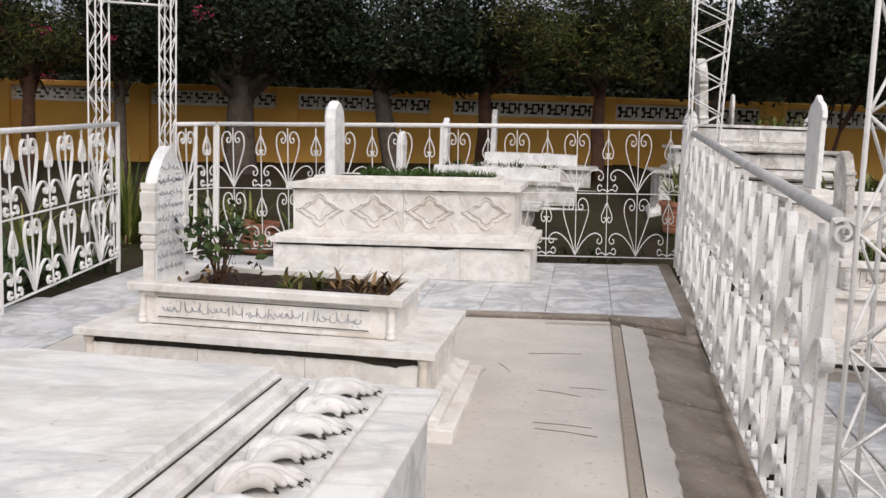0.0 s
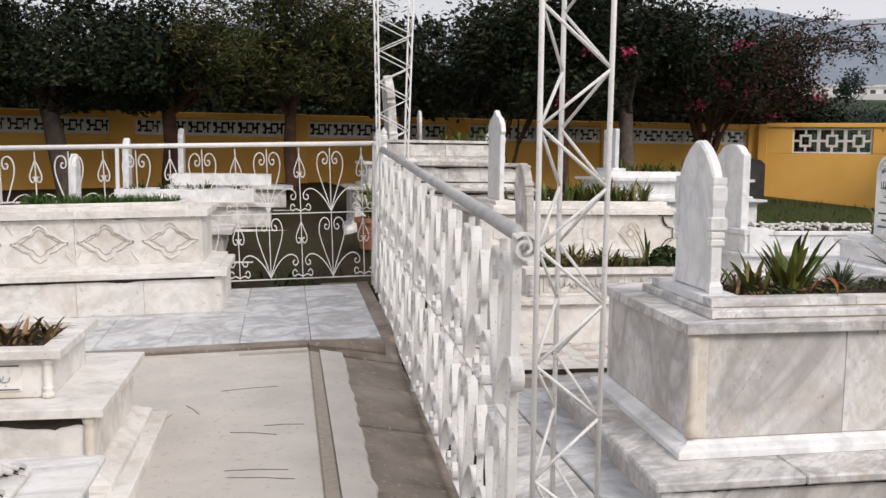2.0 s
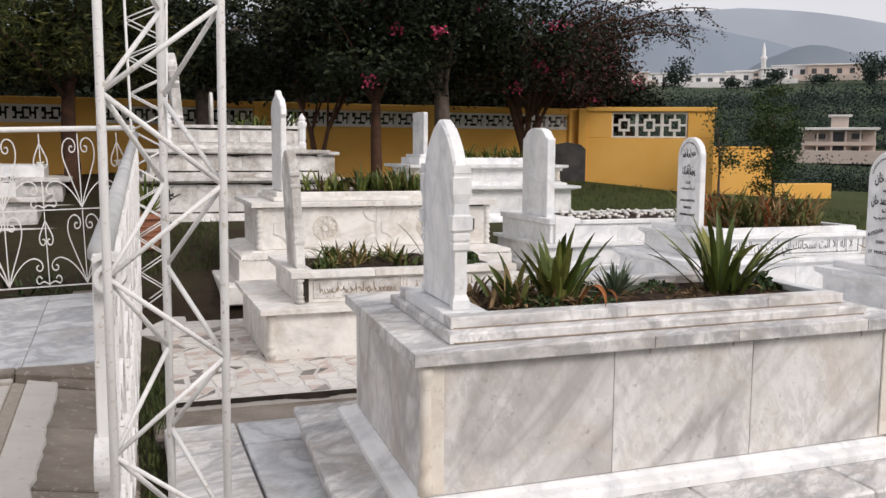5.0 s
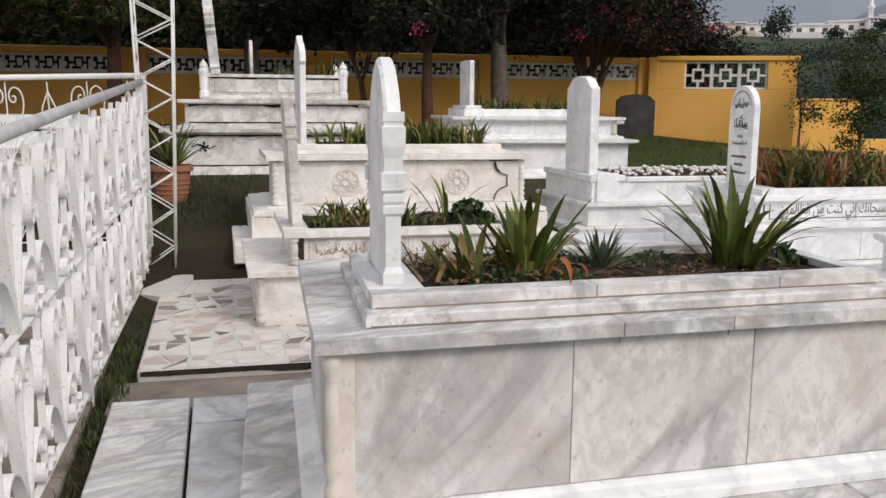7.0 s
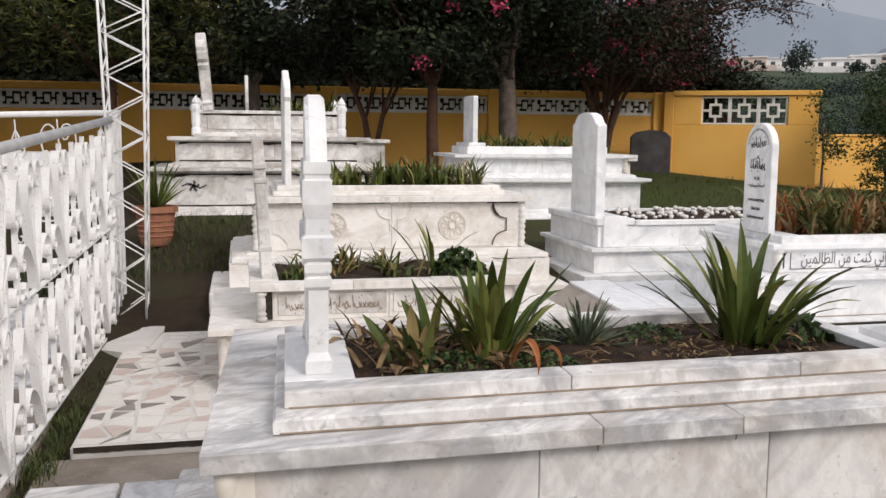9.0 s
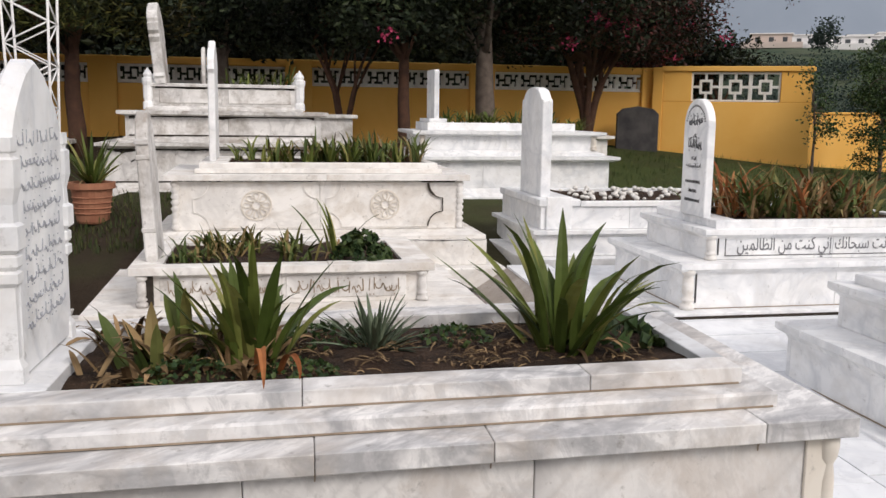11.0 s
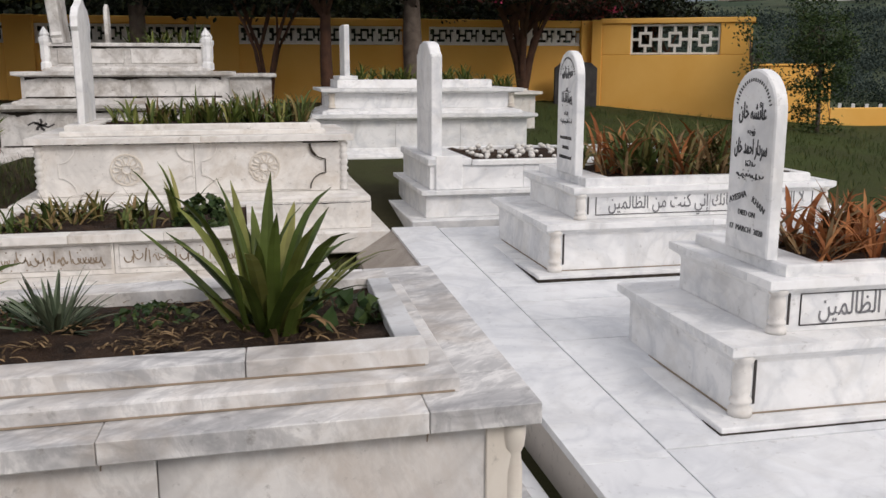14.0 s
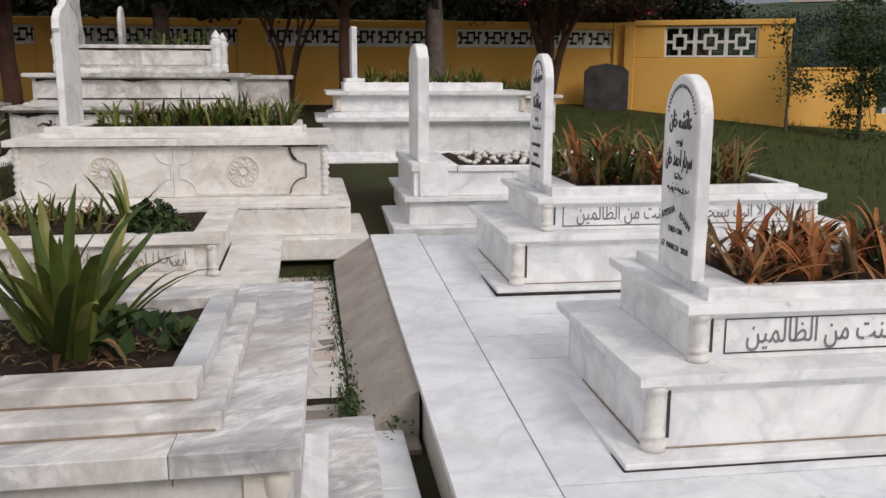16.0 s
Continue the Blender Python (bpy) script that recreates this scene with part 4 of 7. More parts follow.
def tomb_f():
    t = thing("tomb", (5.6, 9.25, 0.2), "white marble tomb with a bed of white pebbles", "tomb", "tombs")
    part("base_slab", boxed(4.46, 6.95, 8.58, 10.0, 0.14, 0.262, c=0.006), M_WHITE, t)
    clad(t, 4.585, 6.82, 8.70, 9.90, 0.264, 0.435, 2, M_WHITE)
    cap_ring(t, 4.545, 6.86, 8.65, 9.94, 0.437, 0.468, 0.25, 0.2, 2, M_WHITE)
    clad(t, 4.62, 6.76, 8.72, 9.86, 0.47, 0.645, 3, M_WHITE)
    part("pedestal", boxed(4.60, 4.93, 8.70, 9.88, 0.646, 0.70, c=0.006), M_WHITE, t)
    part("pedestal_post", boxed(4.66, 4.86, 8.694, 8.72, 0.47, 0.72, c=0.004), M_WHITE, t)
    part("bed_rim", curb(4.935, 6.78, 8.70, 9.88, 0.647, 0.685, 0.02, 0.07, 0.06, 0.06), M_WHITE, t)
    soil(t, 4.94, 6.73, 8.74, 9.84, 0.665)
    h = thing("headstone", (4.71, 9.2, 0.70), "tall thick white marble headstone with a curved top", "headstone", "headstones")
    w = 0.285
    part("stone", outline_slab([(w, 0.70), (w, 1.435), (w * 0.98, 1.452), (w * 0.86, 1.458), (w * 0.80, 1.475), (w * 0.72, 1.50), (w * 0.58, 1.525), (w * 0.40, 1.542), (w * 0.2, 1.55), (0.0, 1.552)], 4.67, 4.755, 9.2), M_WHITE, h)
    stones = thing("pebbles", (5.8, 9.25, 0.68), "loose white rounded pebbles on dark soil", "pebbles", kind="stuff")
    verts, faces = [], []
    laid = []
    for k in range(420):
        cx, cy, r = random.uniform(5.0, 6.68), random.uniform(8.80, 9.78), random.uniform(0.016, 0.030)
        if len(laid) >= 105 or any(math.hypot(cx - a, cy - b) < r + q + 0.012 for a, b, q in laid):
            continue
        laid.append((cx, cy, r))
        b = len(verts)
        sq = random.uniform(0.6, 0.85)
        for ring in range(5):
            ph = math.pi * (ring + 0.5) / 5
            for s in range(8):
                th = 2 * math.pi * s / 8
                rr = r * (1 + 0.2 * noise.noise((cx * 9 + math.cos(th), cy * 9 + math.sin(th), ring)))
                verts.append((cx - 5.8 + rr * math.sin(ph) * math.cos(th), cy - 9.25 + rr * math.sin(ph) * math.sin(th), r * sq * 0.8 + sq * rr * math.cos(ph)))
        for ring in range(4):
            for s in range(8):
                faces.append((b + ring * 8 + s, b + ring * 8 + (s + 1) % 8, b + (ring + 1) * 8 + (s + 1) % 8, b + (ring + 1) * 8 + s))
        faces.append(tuple(b + s for s in range(8)))
    raw("pebble", verts, faces, M_PEBBLE, stones, smooth=True)


def tomb_white(x0, y0, zb, length, depth, z1, z2, z3, label, lettered):
    """The two newer two-tier white tombs on the platform. z1, z2, z3: tops of lower cap, upper cap and rim."""
    x1, y1 = x0 + length, y0 + depth
    t = thing("tomb", ((x0 + x1) / 2, (y0 + y1) / 2, zb), label, "tomb", "tombs")
    part("base_strip", boxed(x0 - 0.06, x1 + 0.06, y0 - 0.06, y1 + 0.06, zb - 0.06, zb + 0.022, c=0.004), M_WHITE, t)
    # Dark contact line at the foot, put in as a thin black strip.
    part("shadow_joint", boxed(x0 - 0.065, x1 + 0.065, y0 - 0.065, y1 + 0.065, zb - 0.06, zb + 0.003, c=0.001), M_GRIME_AND_LINE, t, "dark line round the tomb's foot")
    clad(t, x0 + 0.045, x1 - 0.045, y0 + 0.045, y1 - 0.045, zb + 0.022, z1 - 0.035, 2, M_WHITE)
    corner_posts(t, x0 + 0.035, x1 - 0.035, y0 + 0.05, zb + 0.022, z1 - 0.036, 0.034, M_WARM)
    part("joint_line", boxed(x0 + 0.039, x1 - 0.039, y0 + 0.039, y1 - 0.039, zb + 0.0225, zb + 0.027, c=0.001), M_STAIN, t, "dark joint above the base strip")
    part("post_groove", boxed(x0 + 0.112, x0 + 0.122, y0 + 0.040, y0 + 0.046, zb + 0.06, z1 - 0.05, c=0.001), M_DARKSTONE, t, "dark vertical groove")
    cap_ring(t, x0, x1, y0, y1, z1 - 0.034, z1, 0.26, 0.2, 2, M_WHITE)
    part("cap_moulding", loft(x0 + 0.045, x1 - 0.045, y0 + 0.045, y1 - 0.045, [(0.0, z1 - 0.072), (0.005, z1 - 0.060), (0.014, z1 - 0.052), (0.034, z1 - 0.042), (0.038, z1 - 0.0345)], True), M_WHITE, t)
    ux0, ux1, uy0, uy1 = x0 + 0.19, x1 - 0.19, y0 + 0.10, y1 - 0.10
    clad(t, ux0 + 0.04, ux1 - 0.04, uy0 + 0.04, uy1 - 0.04, z1 + 0.001, z2 - 0.034, 2, M_WHITE)
    corner_posts(t, ux0 + 0.03, ux1 - 0.03, uy0 + 0.045, z1 + 0.002, z2 - 0.035, 0.03, M_WARM)
    part("post_groove", boxed(ux0 + 0.10, ux0 + 0.108, uy0 + 0.035, uy0 + 0.041, z1 + 0.03, z2 - 0.05, c=0.001), M_DARKSTONE, t, "dark vertical groove")
    for dz in (0.022, 0.14):
        part("band_line", boxed(ux0 + 0.15, ux1 - 0.13, uy0 + 0.036, uy0 + 0.041, z1 + dz, z1 + dz + 0.004, c=0.0005), M_DARKSTONE, t, "thin incised line")
    for bx in (ux0 + 0.15, ux1 - 0.135):
        part("band_line", boxed(bx, bx + 0.004, uy0 + 0.036, uy0 + 0.041, z1 + 0.026, z1 + 0.14, c=0.0005), M_DARKSTONE, t, "thin incised line")
    letters(t, joined("لا إله إلا أنت سبحانك إني كنت من الظالمين"), ((ux0 + ux1) / 2 + 0.02, uy0 + 0.038, z1 + 0.055), (1, 0, 0), 0.118, M_SCRIPT, width=ux1 - ux0 - 0.42)
    cap_ring(t, ux0, ux1, uy0, uy1, z2 - 0.032, z2, 0.2, 0.16, 2, M_WHITE)
    part("cap_moulding", loft(ux0 + 0.04, ux1 - 0.04, uy0 + 0.04, uy1 - 0.04, [(0.0, z2 - 0.062), (0.005, z2 - 0.054), (0.012, z2 - 0.047), (0.030, z2 - 0.038), (0.033, z2 - 0.0325)], True), M_WHITE, t)
    part("bed_rim", curb(ux0 + 0.09, ux1 - 0.15, uy0 + 0.05, uy1 - 0.07, z2 + 0.001, z3, 0.16, 0.06, 0.055, 0.055), M_WHITE, t)
    soil(t, ux0 + 0.23, ux1 - 0.2, uy0 + 0.09, uy1 - 0.11, z3 - 0.015)
    return t


def script_stone(x, yc, z0, z1, w, lettered, label):
    h = thing("headstone", (x, yc, z0), label, "headstone", "headstones")
    st = part("stone", outline_slab(arch_half(w, z0, z1, w * 1.05), x - 0.026, x + 0.026, yc, 0.006), M_WHITE, h)
    face, ux = x - 0.027, (0, -1, 0)
    arc = bmesh.new()
    rr = w * 0.80
    for k in range(22):
        a = math.pi * (0.08 + 0.84 * k / 21)
        c0, c1 = math.cos(a), math.sin(a)
        strap(arc, [(rr * c0 * 0.93, rr * c1 * 0.93), (rr * c0 * random.uniform(1.0, 1.06), rr * c1 * 1.03)], 0.005, 0.003, Vector((face, yc, z1 - w * 1.05)), Vector(ux))
    part("inscription", arc, M_DARKSTONE, st, "dark carved script in an arch", kind="stuff")
    H = z1 - z0
    lines = ((0.74, 1.05, 0.10, 10, 0.0065), (0.66, 0.3, 0.03, 4, 0.004), (0.55, 1.15, 0.09, 12, 0.0065), (0.47, 0.45, 0.03, 6, 0.004), (0.40, 1.2, 0.04, 10, 0.004))
    if lettered:
        for body, fz, size, fw in (("عائشہ خان", 0.735, 0.085, 1.25), ("زوجہ", 0.655, 0.034, 0.35), ("سردار احمد خان", 0.545, 0.080, 1.5)):
            letters(st, joined(body), (face - 0.001, yc, z0 + fz * H), ux, size, M_INK, width=fw * w, bold=0.012)
        lines = lines[3:]
    for fz, fw, fh, n, wt in lines:
        script(st, (face, yc + fw * w / 2, z0 + fz * H), ux, fw * w, fh * H / 0.7, M_INK, n, wt, 0.003)
    if lettered:
        for body, dy, fz, size, turn in (("AYESHA", 0.075, 0.285, 0.040, 0.32), ("KHAN", -0.085, 0.265, 0.040, -0.42), ("DIED ON", 0.0, 0.205, 0.034, 0.0), ("17  MARCH  2020", 0.0, 0.115, 0.036, 0.0)):
            letters(st, body, (face - 0.001, yc + dy * 0.87, z0 + fz * H), ux, size * 0.87, M_INK, turn)
    else:
        for fz, fw, n in ((0.28, 1.25, 15), (0.20, 0.7, 8), (0.12, 1.3, 15)):
            bm = bmesh.new()
            for k in range(n):
                u = fw * w * (k + 0.5) / n - fw * w / 2
                hgt, thin = random.uniform(0.016, 0.022), random.uniform(0.004, 0.006)
                strap(bm, [(u - 0.004, 0.0), (u - 0.004, hgt)], thin, 0.003, Vector((face, yc, z0 + fz * H)), Vector(ux))
                if k % 3:
                    strap(bm, [(u - 0.004, hgt * random.choice((0.1, 0.5, 0.9))), (u + 0.006, hgt * random.choice((0.1, 0.5, 0.9)))], thin * 0.8, 0.003, Vector((face, yc, z0 + fz * H)), Vector(ux))
            part("inscription", bm, M_DARKSTONE, st, "small dark lettering", kind="stuff")
    return h


def tomb_k():
    t = thing("tomb", (5.1, 11.95, 0.44), "tall tiered white marble tomb before the ochre wall", "tomb", "tombs")
    part("foot", ogee_base(4.05, 6.20, 11.38, 12.55, 0.40, 0.56, 0.10), M_WHITE, t)
    clad(t, 4.05, 6.20, 11.38, 12.55, 0.56, 0.845, 3, M_WHITE)
    part("ledge", loft(4.05, 6.20, 11.38, 12.55, [(0.0, 0.835), (0.06, 0.85), (0.09, 0.862), (0.09, 0.892)]), M_WHITE, t)
    part("neck_moulding", ogee_base(4.16, 6.08, 11.5, 12.42, 0.894, 0.95, 0.08), M_WHITE, t)
    clad(t, 4.16, 6.08, 11.5, 12.42, 0.951, 1.10, 2, M_WHITE)
    corner_posts(t, 4.15, 6.09, 11.5, 0.955, 1.10, 0.03, M_CREAM)
    part("cap", loft(4.16, 6.08, 11.5, 12.42, [(0.0, 1.10), (0.07, 1.112), (0.09, 1.12), (0.09, 1.15)]), M_WHITE, t)
    part("bed_rim", curb(4.25, 5.87, 11.58, 12.34, 1.152, 1.235, 0.2, 0.06, 0.06, 0.06), M_WHITE, t)
    soil(t, 4.43, 5.83, 11.62, 12.30, 1.215)
    b = thing("tomb", (6.0, 13.6, 0.6), "lower white marble tomb with a planted bed behind the tiered one", "tomb", "tombs")
    clad(b, 4.95, 6.88, 13.2, 14.1, 0.52, 1.015, 2, M_WARM)
    part("cap", loft(4.95, 6.88, 13.2, 14.1, [(0.0, 1.016), (0.05, 1.03), (0.07, 1.035), (0.07, 1.07)]), M_WARM, b)
    part("bed_rim", curb(5.05, 6.8, 13.28, 14.02, 1.071, 1.10, 0.1, 0.06, 0.06, 0.06), M_WARM, b)
    soil(b, 5.13, 6.76, 13.32, 13.98, 1.085)
    h = thing("headstone", (4.36, 11.9, 1.235), "slim square-topped white marble headstone", "headstone", "headstones")
    part("foot_block", boxed(4.27, 4.46, 11.6, 12.2, 1.236, 1.275, c=0.005), M_WHITE, h)
    part("stone", outline_slab([(0.22, 1.275), (0.22, 1.77), (0.21, 1.785), (0.0, 1.79)], 4.335, 4.39, 11.9, 0.005), M_WHITE, h)


def tomb_h():
    t = thing("tomb", (2.1, 12.6, 0.42), "old stained three-tier marble tomb with finial posts", "tomb", "tombs")
    part("foot", ogee_base(0.97, 3.30, 11.87, 13.4, 0.36, 0.58, 0.13), M_DIRTY, t)
    clad(t, 0.97, 3.30, 11.87, 13.4, 0.58, 0.94, 2, M_DIRTY)
    part("ledge", loft(0.97, 3.30, 11.87, 13.4, [(0.0, 0.93), (0.05, 0.95), (0.08, 0.96), (0.08, 0.99)]), M_DIRTY, t)
    part("neck_moulding", ogee_base(1.16, 3.17, 12.05, 13.25, 0.992, 1.05, 0.08), M_DIRTY, t)
    clad(t, 1.16, 3.17, 12.05, 13.25, 1.051, 1.265, 2, M_DIRTY)
    part("cap", loft(1.16, 3.17, 12.05, 13.25, [(0.0, 1.265), (0.05, 1.275), (0.075, 1.282), (0.075, 1.318)]), M_DIRTY, t)
    part("upper_moulding", ogee_base(1.42, 2.92, 12.25, 13.05, 1.32, 1.37, 0.07), M_DIRTY, t)
    clad(t, 1.42, 2.92, 12.25, 13.05, 1.371, 1.57, 2, M_DIRTY)
    for a, b in ((1.49, 2.12), (2.2, 2.86)):
        part("raised_panel", boxed(a, b, 12.238, 12.252, 1.40, 1.545, c=0.006), M_DIRTY, t)
    part("bed_rim", curb(1.39, 2.95, 12.22, 13.08, 1.571, 1.605, 0.1, 0.08, 0.08, 0.08), M_DIRTY, t)
    soil(t, 1.48, 2.88, 12.29, 13.01, 1.585)
    for x in (1.375, 2.955):
        for y in (12.26, 13.04):
            prof = [(0.055, 1.33), (0.055, 1.40), (0.042, 1.42), (0.05, 1.46), (0.05, 1.58), (0.062, 1.62), (0.062, 1.655), (0.04, 1.665), (0.05, 1.69), (0.035, 1.72), (0.012, 1.75), (0.004, 1.765)]
            part("finial_post", lathe(x, y, prof, 8), M_WHITE, t, "carved marble post with a pointed finial", smooth=False)
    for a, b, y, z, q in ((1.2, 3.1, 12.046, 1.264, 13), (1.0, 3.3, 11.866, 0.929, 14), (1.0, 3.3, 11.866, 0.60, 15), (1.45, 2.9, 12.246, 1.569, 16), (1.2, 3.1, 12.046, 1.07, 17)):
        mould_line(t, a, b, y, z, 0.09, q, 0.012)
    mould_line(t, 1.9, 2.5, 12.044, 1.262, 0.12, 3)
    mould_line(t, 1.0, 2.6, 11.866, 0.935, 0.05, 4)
    bm = bmesh.new()
    for k in range(5):
        a = k * 2 * math.pi / 5
        strap(bm, [(0.0, 0.0), (0.035 * math.cos(a), 0.035 * math.sin(a)), (0.06 * math.cos(a + 0.3), 0.06 * math.sin(a + 0.3))], 0.022, 0.006, Vector((1.35, 11.866, 0.80)), Vector((1, 0, 0)))
    strap(bm, [(-0.12, 0.0), (-0.06, 0.03), (0.0, 0.0), (0.07, -0.02), (0.13, 0.01)], 0.014, 0.006, Vector((1.35, 11.866, 0.80)), Vector((1, 0, 0)))
    part("inlaid_flower", bm, M_DARKSTONE, t, "dark inlaid flower")
    h = thing("headstone", (1.5, 12.5, 1.60), "tall leaning weathered marble headstone", "headstone", "headstones")
    part("stone", outline_slab(ogive_half(0.30, 1.60, 2.45), 1.45, 1.56, 12.45, 0.01), M_DIRTY, h)
    h.rotation_euler = (0, radians(-5), 0)
    f = thing("footstone", (1.95, 12.7, 1.60), "small grey pointed headstone behind", "headstone", "headstones")
    part("stone", outline_slab(arch_half(0.12, 1.60, 2.02, 0.2), 1.90, 1.94, 12.78), M_DIRTY, f)
    t2 = thing("tomb", (2.6, 14.0, 0.6), "plain stained marble tomb further back", "tomb", "tombs")
    clad(t2, 1.6, 3.66, 13.6, 14.6, 0.5, 1.24, 2, M_DIRTY)
    part("cap", boxed(1.55, 3.72, 13.55, 14.65, 1.242, 1.29, c=0.01), M_DIRTY, t2)


def tomb_a():
    t = thing("tomb", (-1.5, 7.9, 0.05), "large cream marble tomb with carved lozenge panels and grass bed", "tomb", "tombs")
    part("plinth", boxed(-2.85, -0.17, 7.76, 9.2, -0.08, 0.055, c=0.008), M_TILE, t)
    clad(t, -2.73, -0.40, 7.90, 9.12, 0.056, 0.345, 4, M_WARM, "plinth_panel")
    part("plinth_cap", loft(-2.73, -0.40, 7.90, 9.12, [(0.0, 0.347), (0.045, 0.355), (0.045, 0.395), (0.03, 0.40)]), M_WARM, t)
    part("base_moulding", ogee_base(-2.58, -0.55, 8.03, 9.0, 0.40, 0.455, 0.13), M_WARM, t)
    clad(t, -2.58, -0.55, 8.03, 9.0, 0.455, 0.835, 2, M_WARM)
    for k in range(4):
        cx = -2.58 + 2.03 * (k + 0.5) / 4
        for sgn in (1, -1):
            bm = bmesh.new()
            pts = [(-0.22, 0.0), (-0.17, 0.02), (-0.12, 0.06), (-0.07, 0.075), (-0.05, 0.12), (0.0, 0.15), (0.05, 0.12), (0.07, 0.075), (0.12, 0.06), (0.17, 0.02), (0.22, 0.0)]
            strap(bm, [(u, w * sgn) for u, w in pts], 0.015, 0.022, Vector((cx, 8.028, 0.645)), Vector((1, 0, 0)))
            part("carved_lozenge", bm, M_WARM, t, "carved relief line")
            bm = bmesh.new()
            strap(bm, [(u, w * sgn - 0.008) for u, w in pts], 0.007, 0.003, Vector((cx, 8.0275, 0.645)), Vector((1, 0, 0)))
            strap(bm, [(u * 0.72, w * sgn * 0.72) for u, w in pts], 0.004, 0.003, Vector((cx, 8.0275, 0.645)), Vector((1, 0, 0)))
            part("carved_groove", bm, M_STAIN, t, "stained groove beside the relief")
    for k in range(3):
        cx = -2.58 + 2.03 * (k + 1) / 4
        for sgn in (1, -1):
            bm = bmesh.new()
            strap(bm, [(-0.06, 0.0), (-0.035, 0.05), (0.0, 0.09), (0.035, 0.05), (0.06, 0.0)], 0.01, 0.013, Vector((cx, 8.028, 0.645 + sgn * 0.07)), Vector((1, 0, 0)), Vector((0, 0, sgn)))
            part("carved_lozenge", bm, M_WARM, t, "carved relief line")
    cap_ring(t, -2.63, -0.50, 7.98, 9.05, 0.836, 0.89, 0.3, 0.2, 2, M_WARM)
    part("upper_moulding", curb(-2.47, -0.66, 8.10, 8.92, 0.891, 0.925, 0.2, 0.1, 0.1, 0.1), M_WARM, t)
    part("bed_rim", curb(-2.42, -0.72, 8.16, 8.86, 0.926, 0.952, 0.12, 0.06, 0.06, 0.06), M_WARM, t)
    soil(t, -2.32, -0.76, 8.2, 8.82, 0.935)
    mould_line(t, -2.58, -0.6, 8.026, 0.836, 0.02, 6, 0.004)
    mould_line(t, -2.7, -0.45, 7.896, 0.347, 0.03, 7, 0.014)
    h = thing("headstone", (-2.34, 8.5, 0.95), "tall slim round-topped white marble headstone", "headstone", "headstones")
    part("stone", outline_slab([(0.19, 0.90), (0.19, 1.45), (0.15, 1.54), (0.08, 1.60), (0.0, 1.62)], -2.39, -2.29, 8.5, 0.02), M_WHITE, h)
    return t, h


def tomb_b():
    t = thing("tomb", (-1.5, 4.5, 0.0), "cream marble tomb with an inscription band and rose bed", "tomb", "tombs")
    part("base_strip", boxed(-2.5, -0.50, 3.93, 5.15, -0.15, 0.022, c=0.006), M_WARM, t)
    part("base_moulding", ogee_base(-2.32, -0.64, 4.03, 5.02, 0.023, 0.09, 0.07), M_WARM, t)
    clad(t, -2.32, -0.65, 4.035, 5.02, 0.09, 0.318, 3, M_WARM)
    corner_posts(t, -2.33, -0.64, 4.03, 0.10, 0.316, 0.022, M_CREAM)
    cap_ring(t, -2.37, -0.60, 3.985, 5.07, 0.32, 0.355, 0.3, 0.2, 3, M_WARM, "ledge_slab")
    mould_line(t, -2.33, -0.65, 4.031, 0.32, 0.12, 1, 0.036)
    clad(t, -2.12, -0.84, 4.19, 4.85, 0.356, 0.525, 2, M_WARM)
    band = part("carved_band", boxed(-2.04, -0.95, 4.183, 4.191, 0.385, 0.50, c=0.002), M_WARM, t)
    for z in (0.392, 0.49):
        part("band_line", boxed(-2.03, -0.96, 4.179, 4.184, z, z + 0.004, c=0.0005), M_DARKSTONE, t)
    script(band, (-2.0, 4.181, 0.405), (1, 0, 0), 1.0, 0.075, M_CARVED, 40, 0.0045, 0.004)
    corner_posts(t, -2.13, -0.83, 4.185, 0.36, 0.522, 0.02, M_WARM)
    part("bed_rim", curb(-2.17, -0.79, 4.14, 4.90, 0.526, 0.565, 0.2, 0.09, 0.09, 0.09), M_WARM, t)
    soil(t, -1.99, -0.86, 4.21, 4.83, 0.53)
    h = thing("headstone", (-2.07, 4.42, 0.56), "pale marble headstone with carved blue-grey script", "headstone", "headstones")
    st = posted_stone(h, -2.105, -2.045, 4.355, 0.165, 0.50, 1.23, M_WHITE, M_WARM)
    for r, (n, wt) in enumerate(((6, 0.004), (9, 0.009), (9, 0.005), (13, 0.0045), (13, 0.0045), (14, 0.0045), (14, 0.0045), (14, 0.0045), (12, 0.0045))):
        cut = 0.08 if r == 0 else 0.0
        script(st, (-2.044, 4.215 + cut / 2, 1.10 - r * 0.063), (0, 1, 0), 0.28 - cut, 0.058, M_CARVED, n, wt, 0.003)


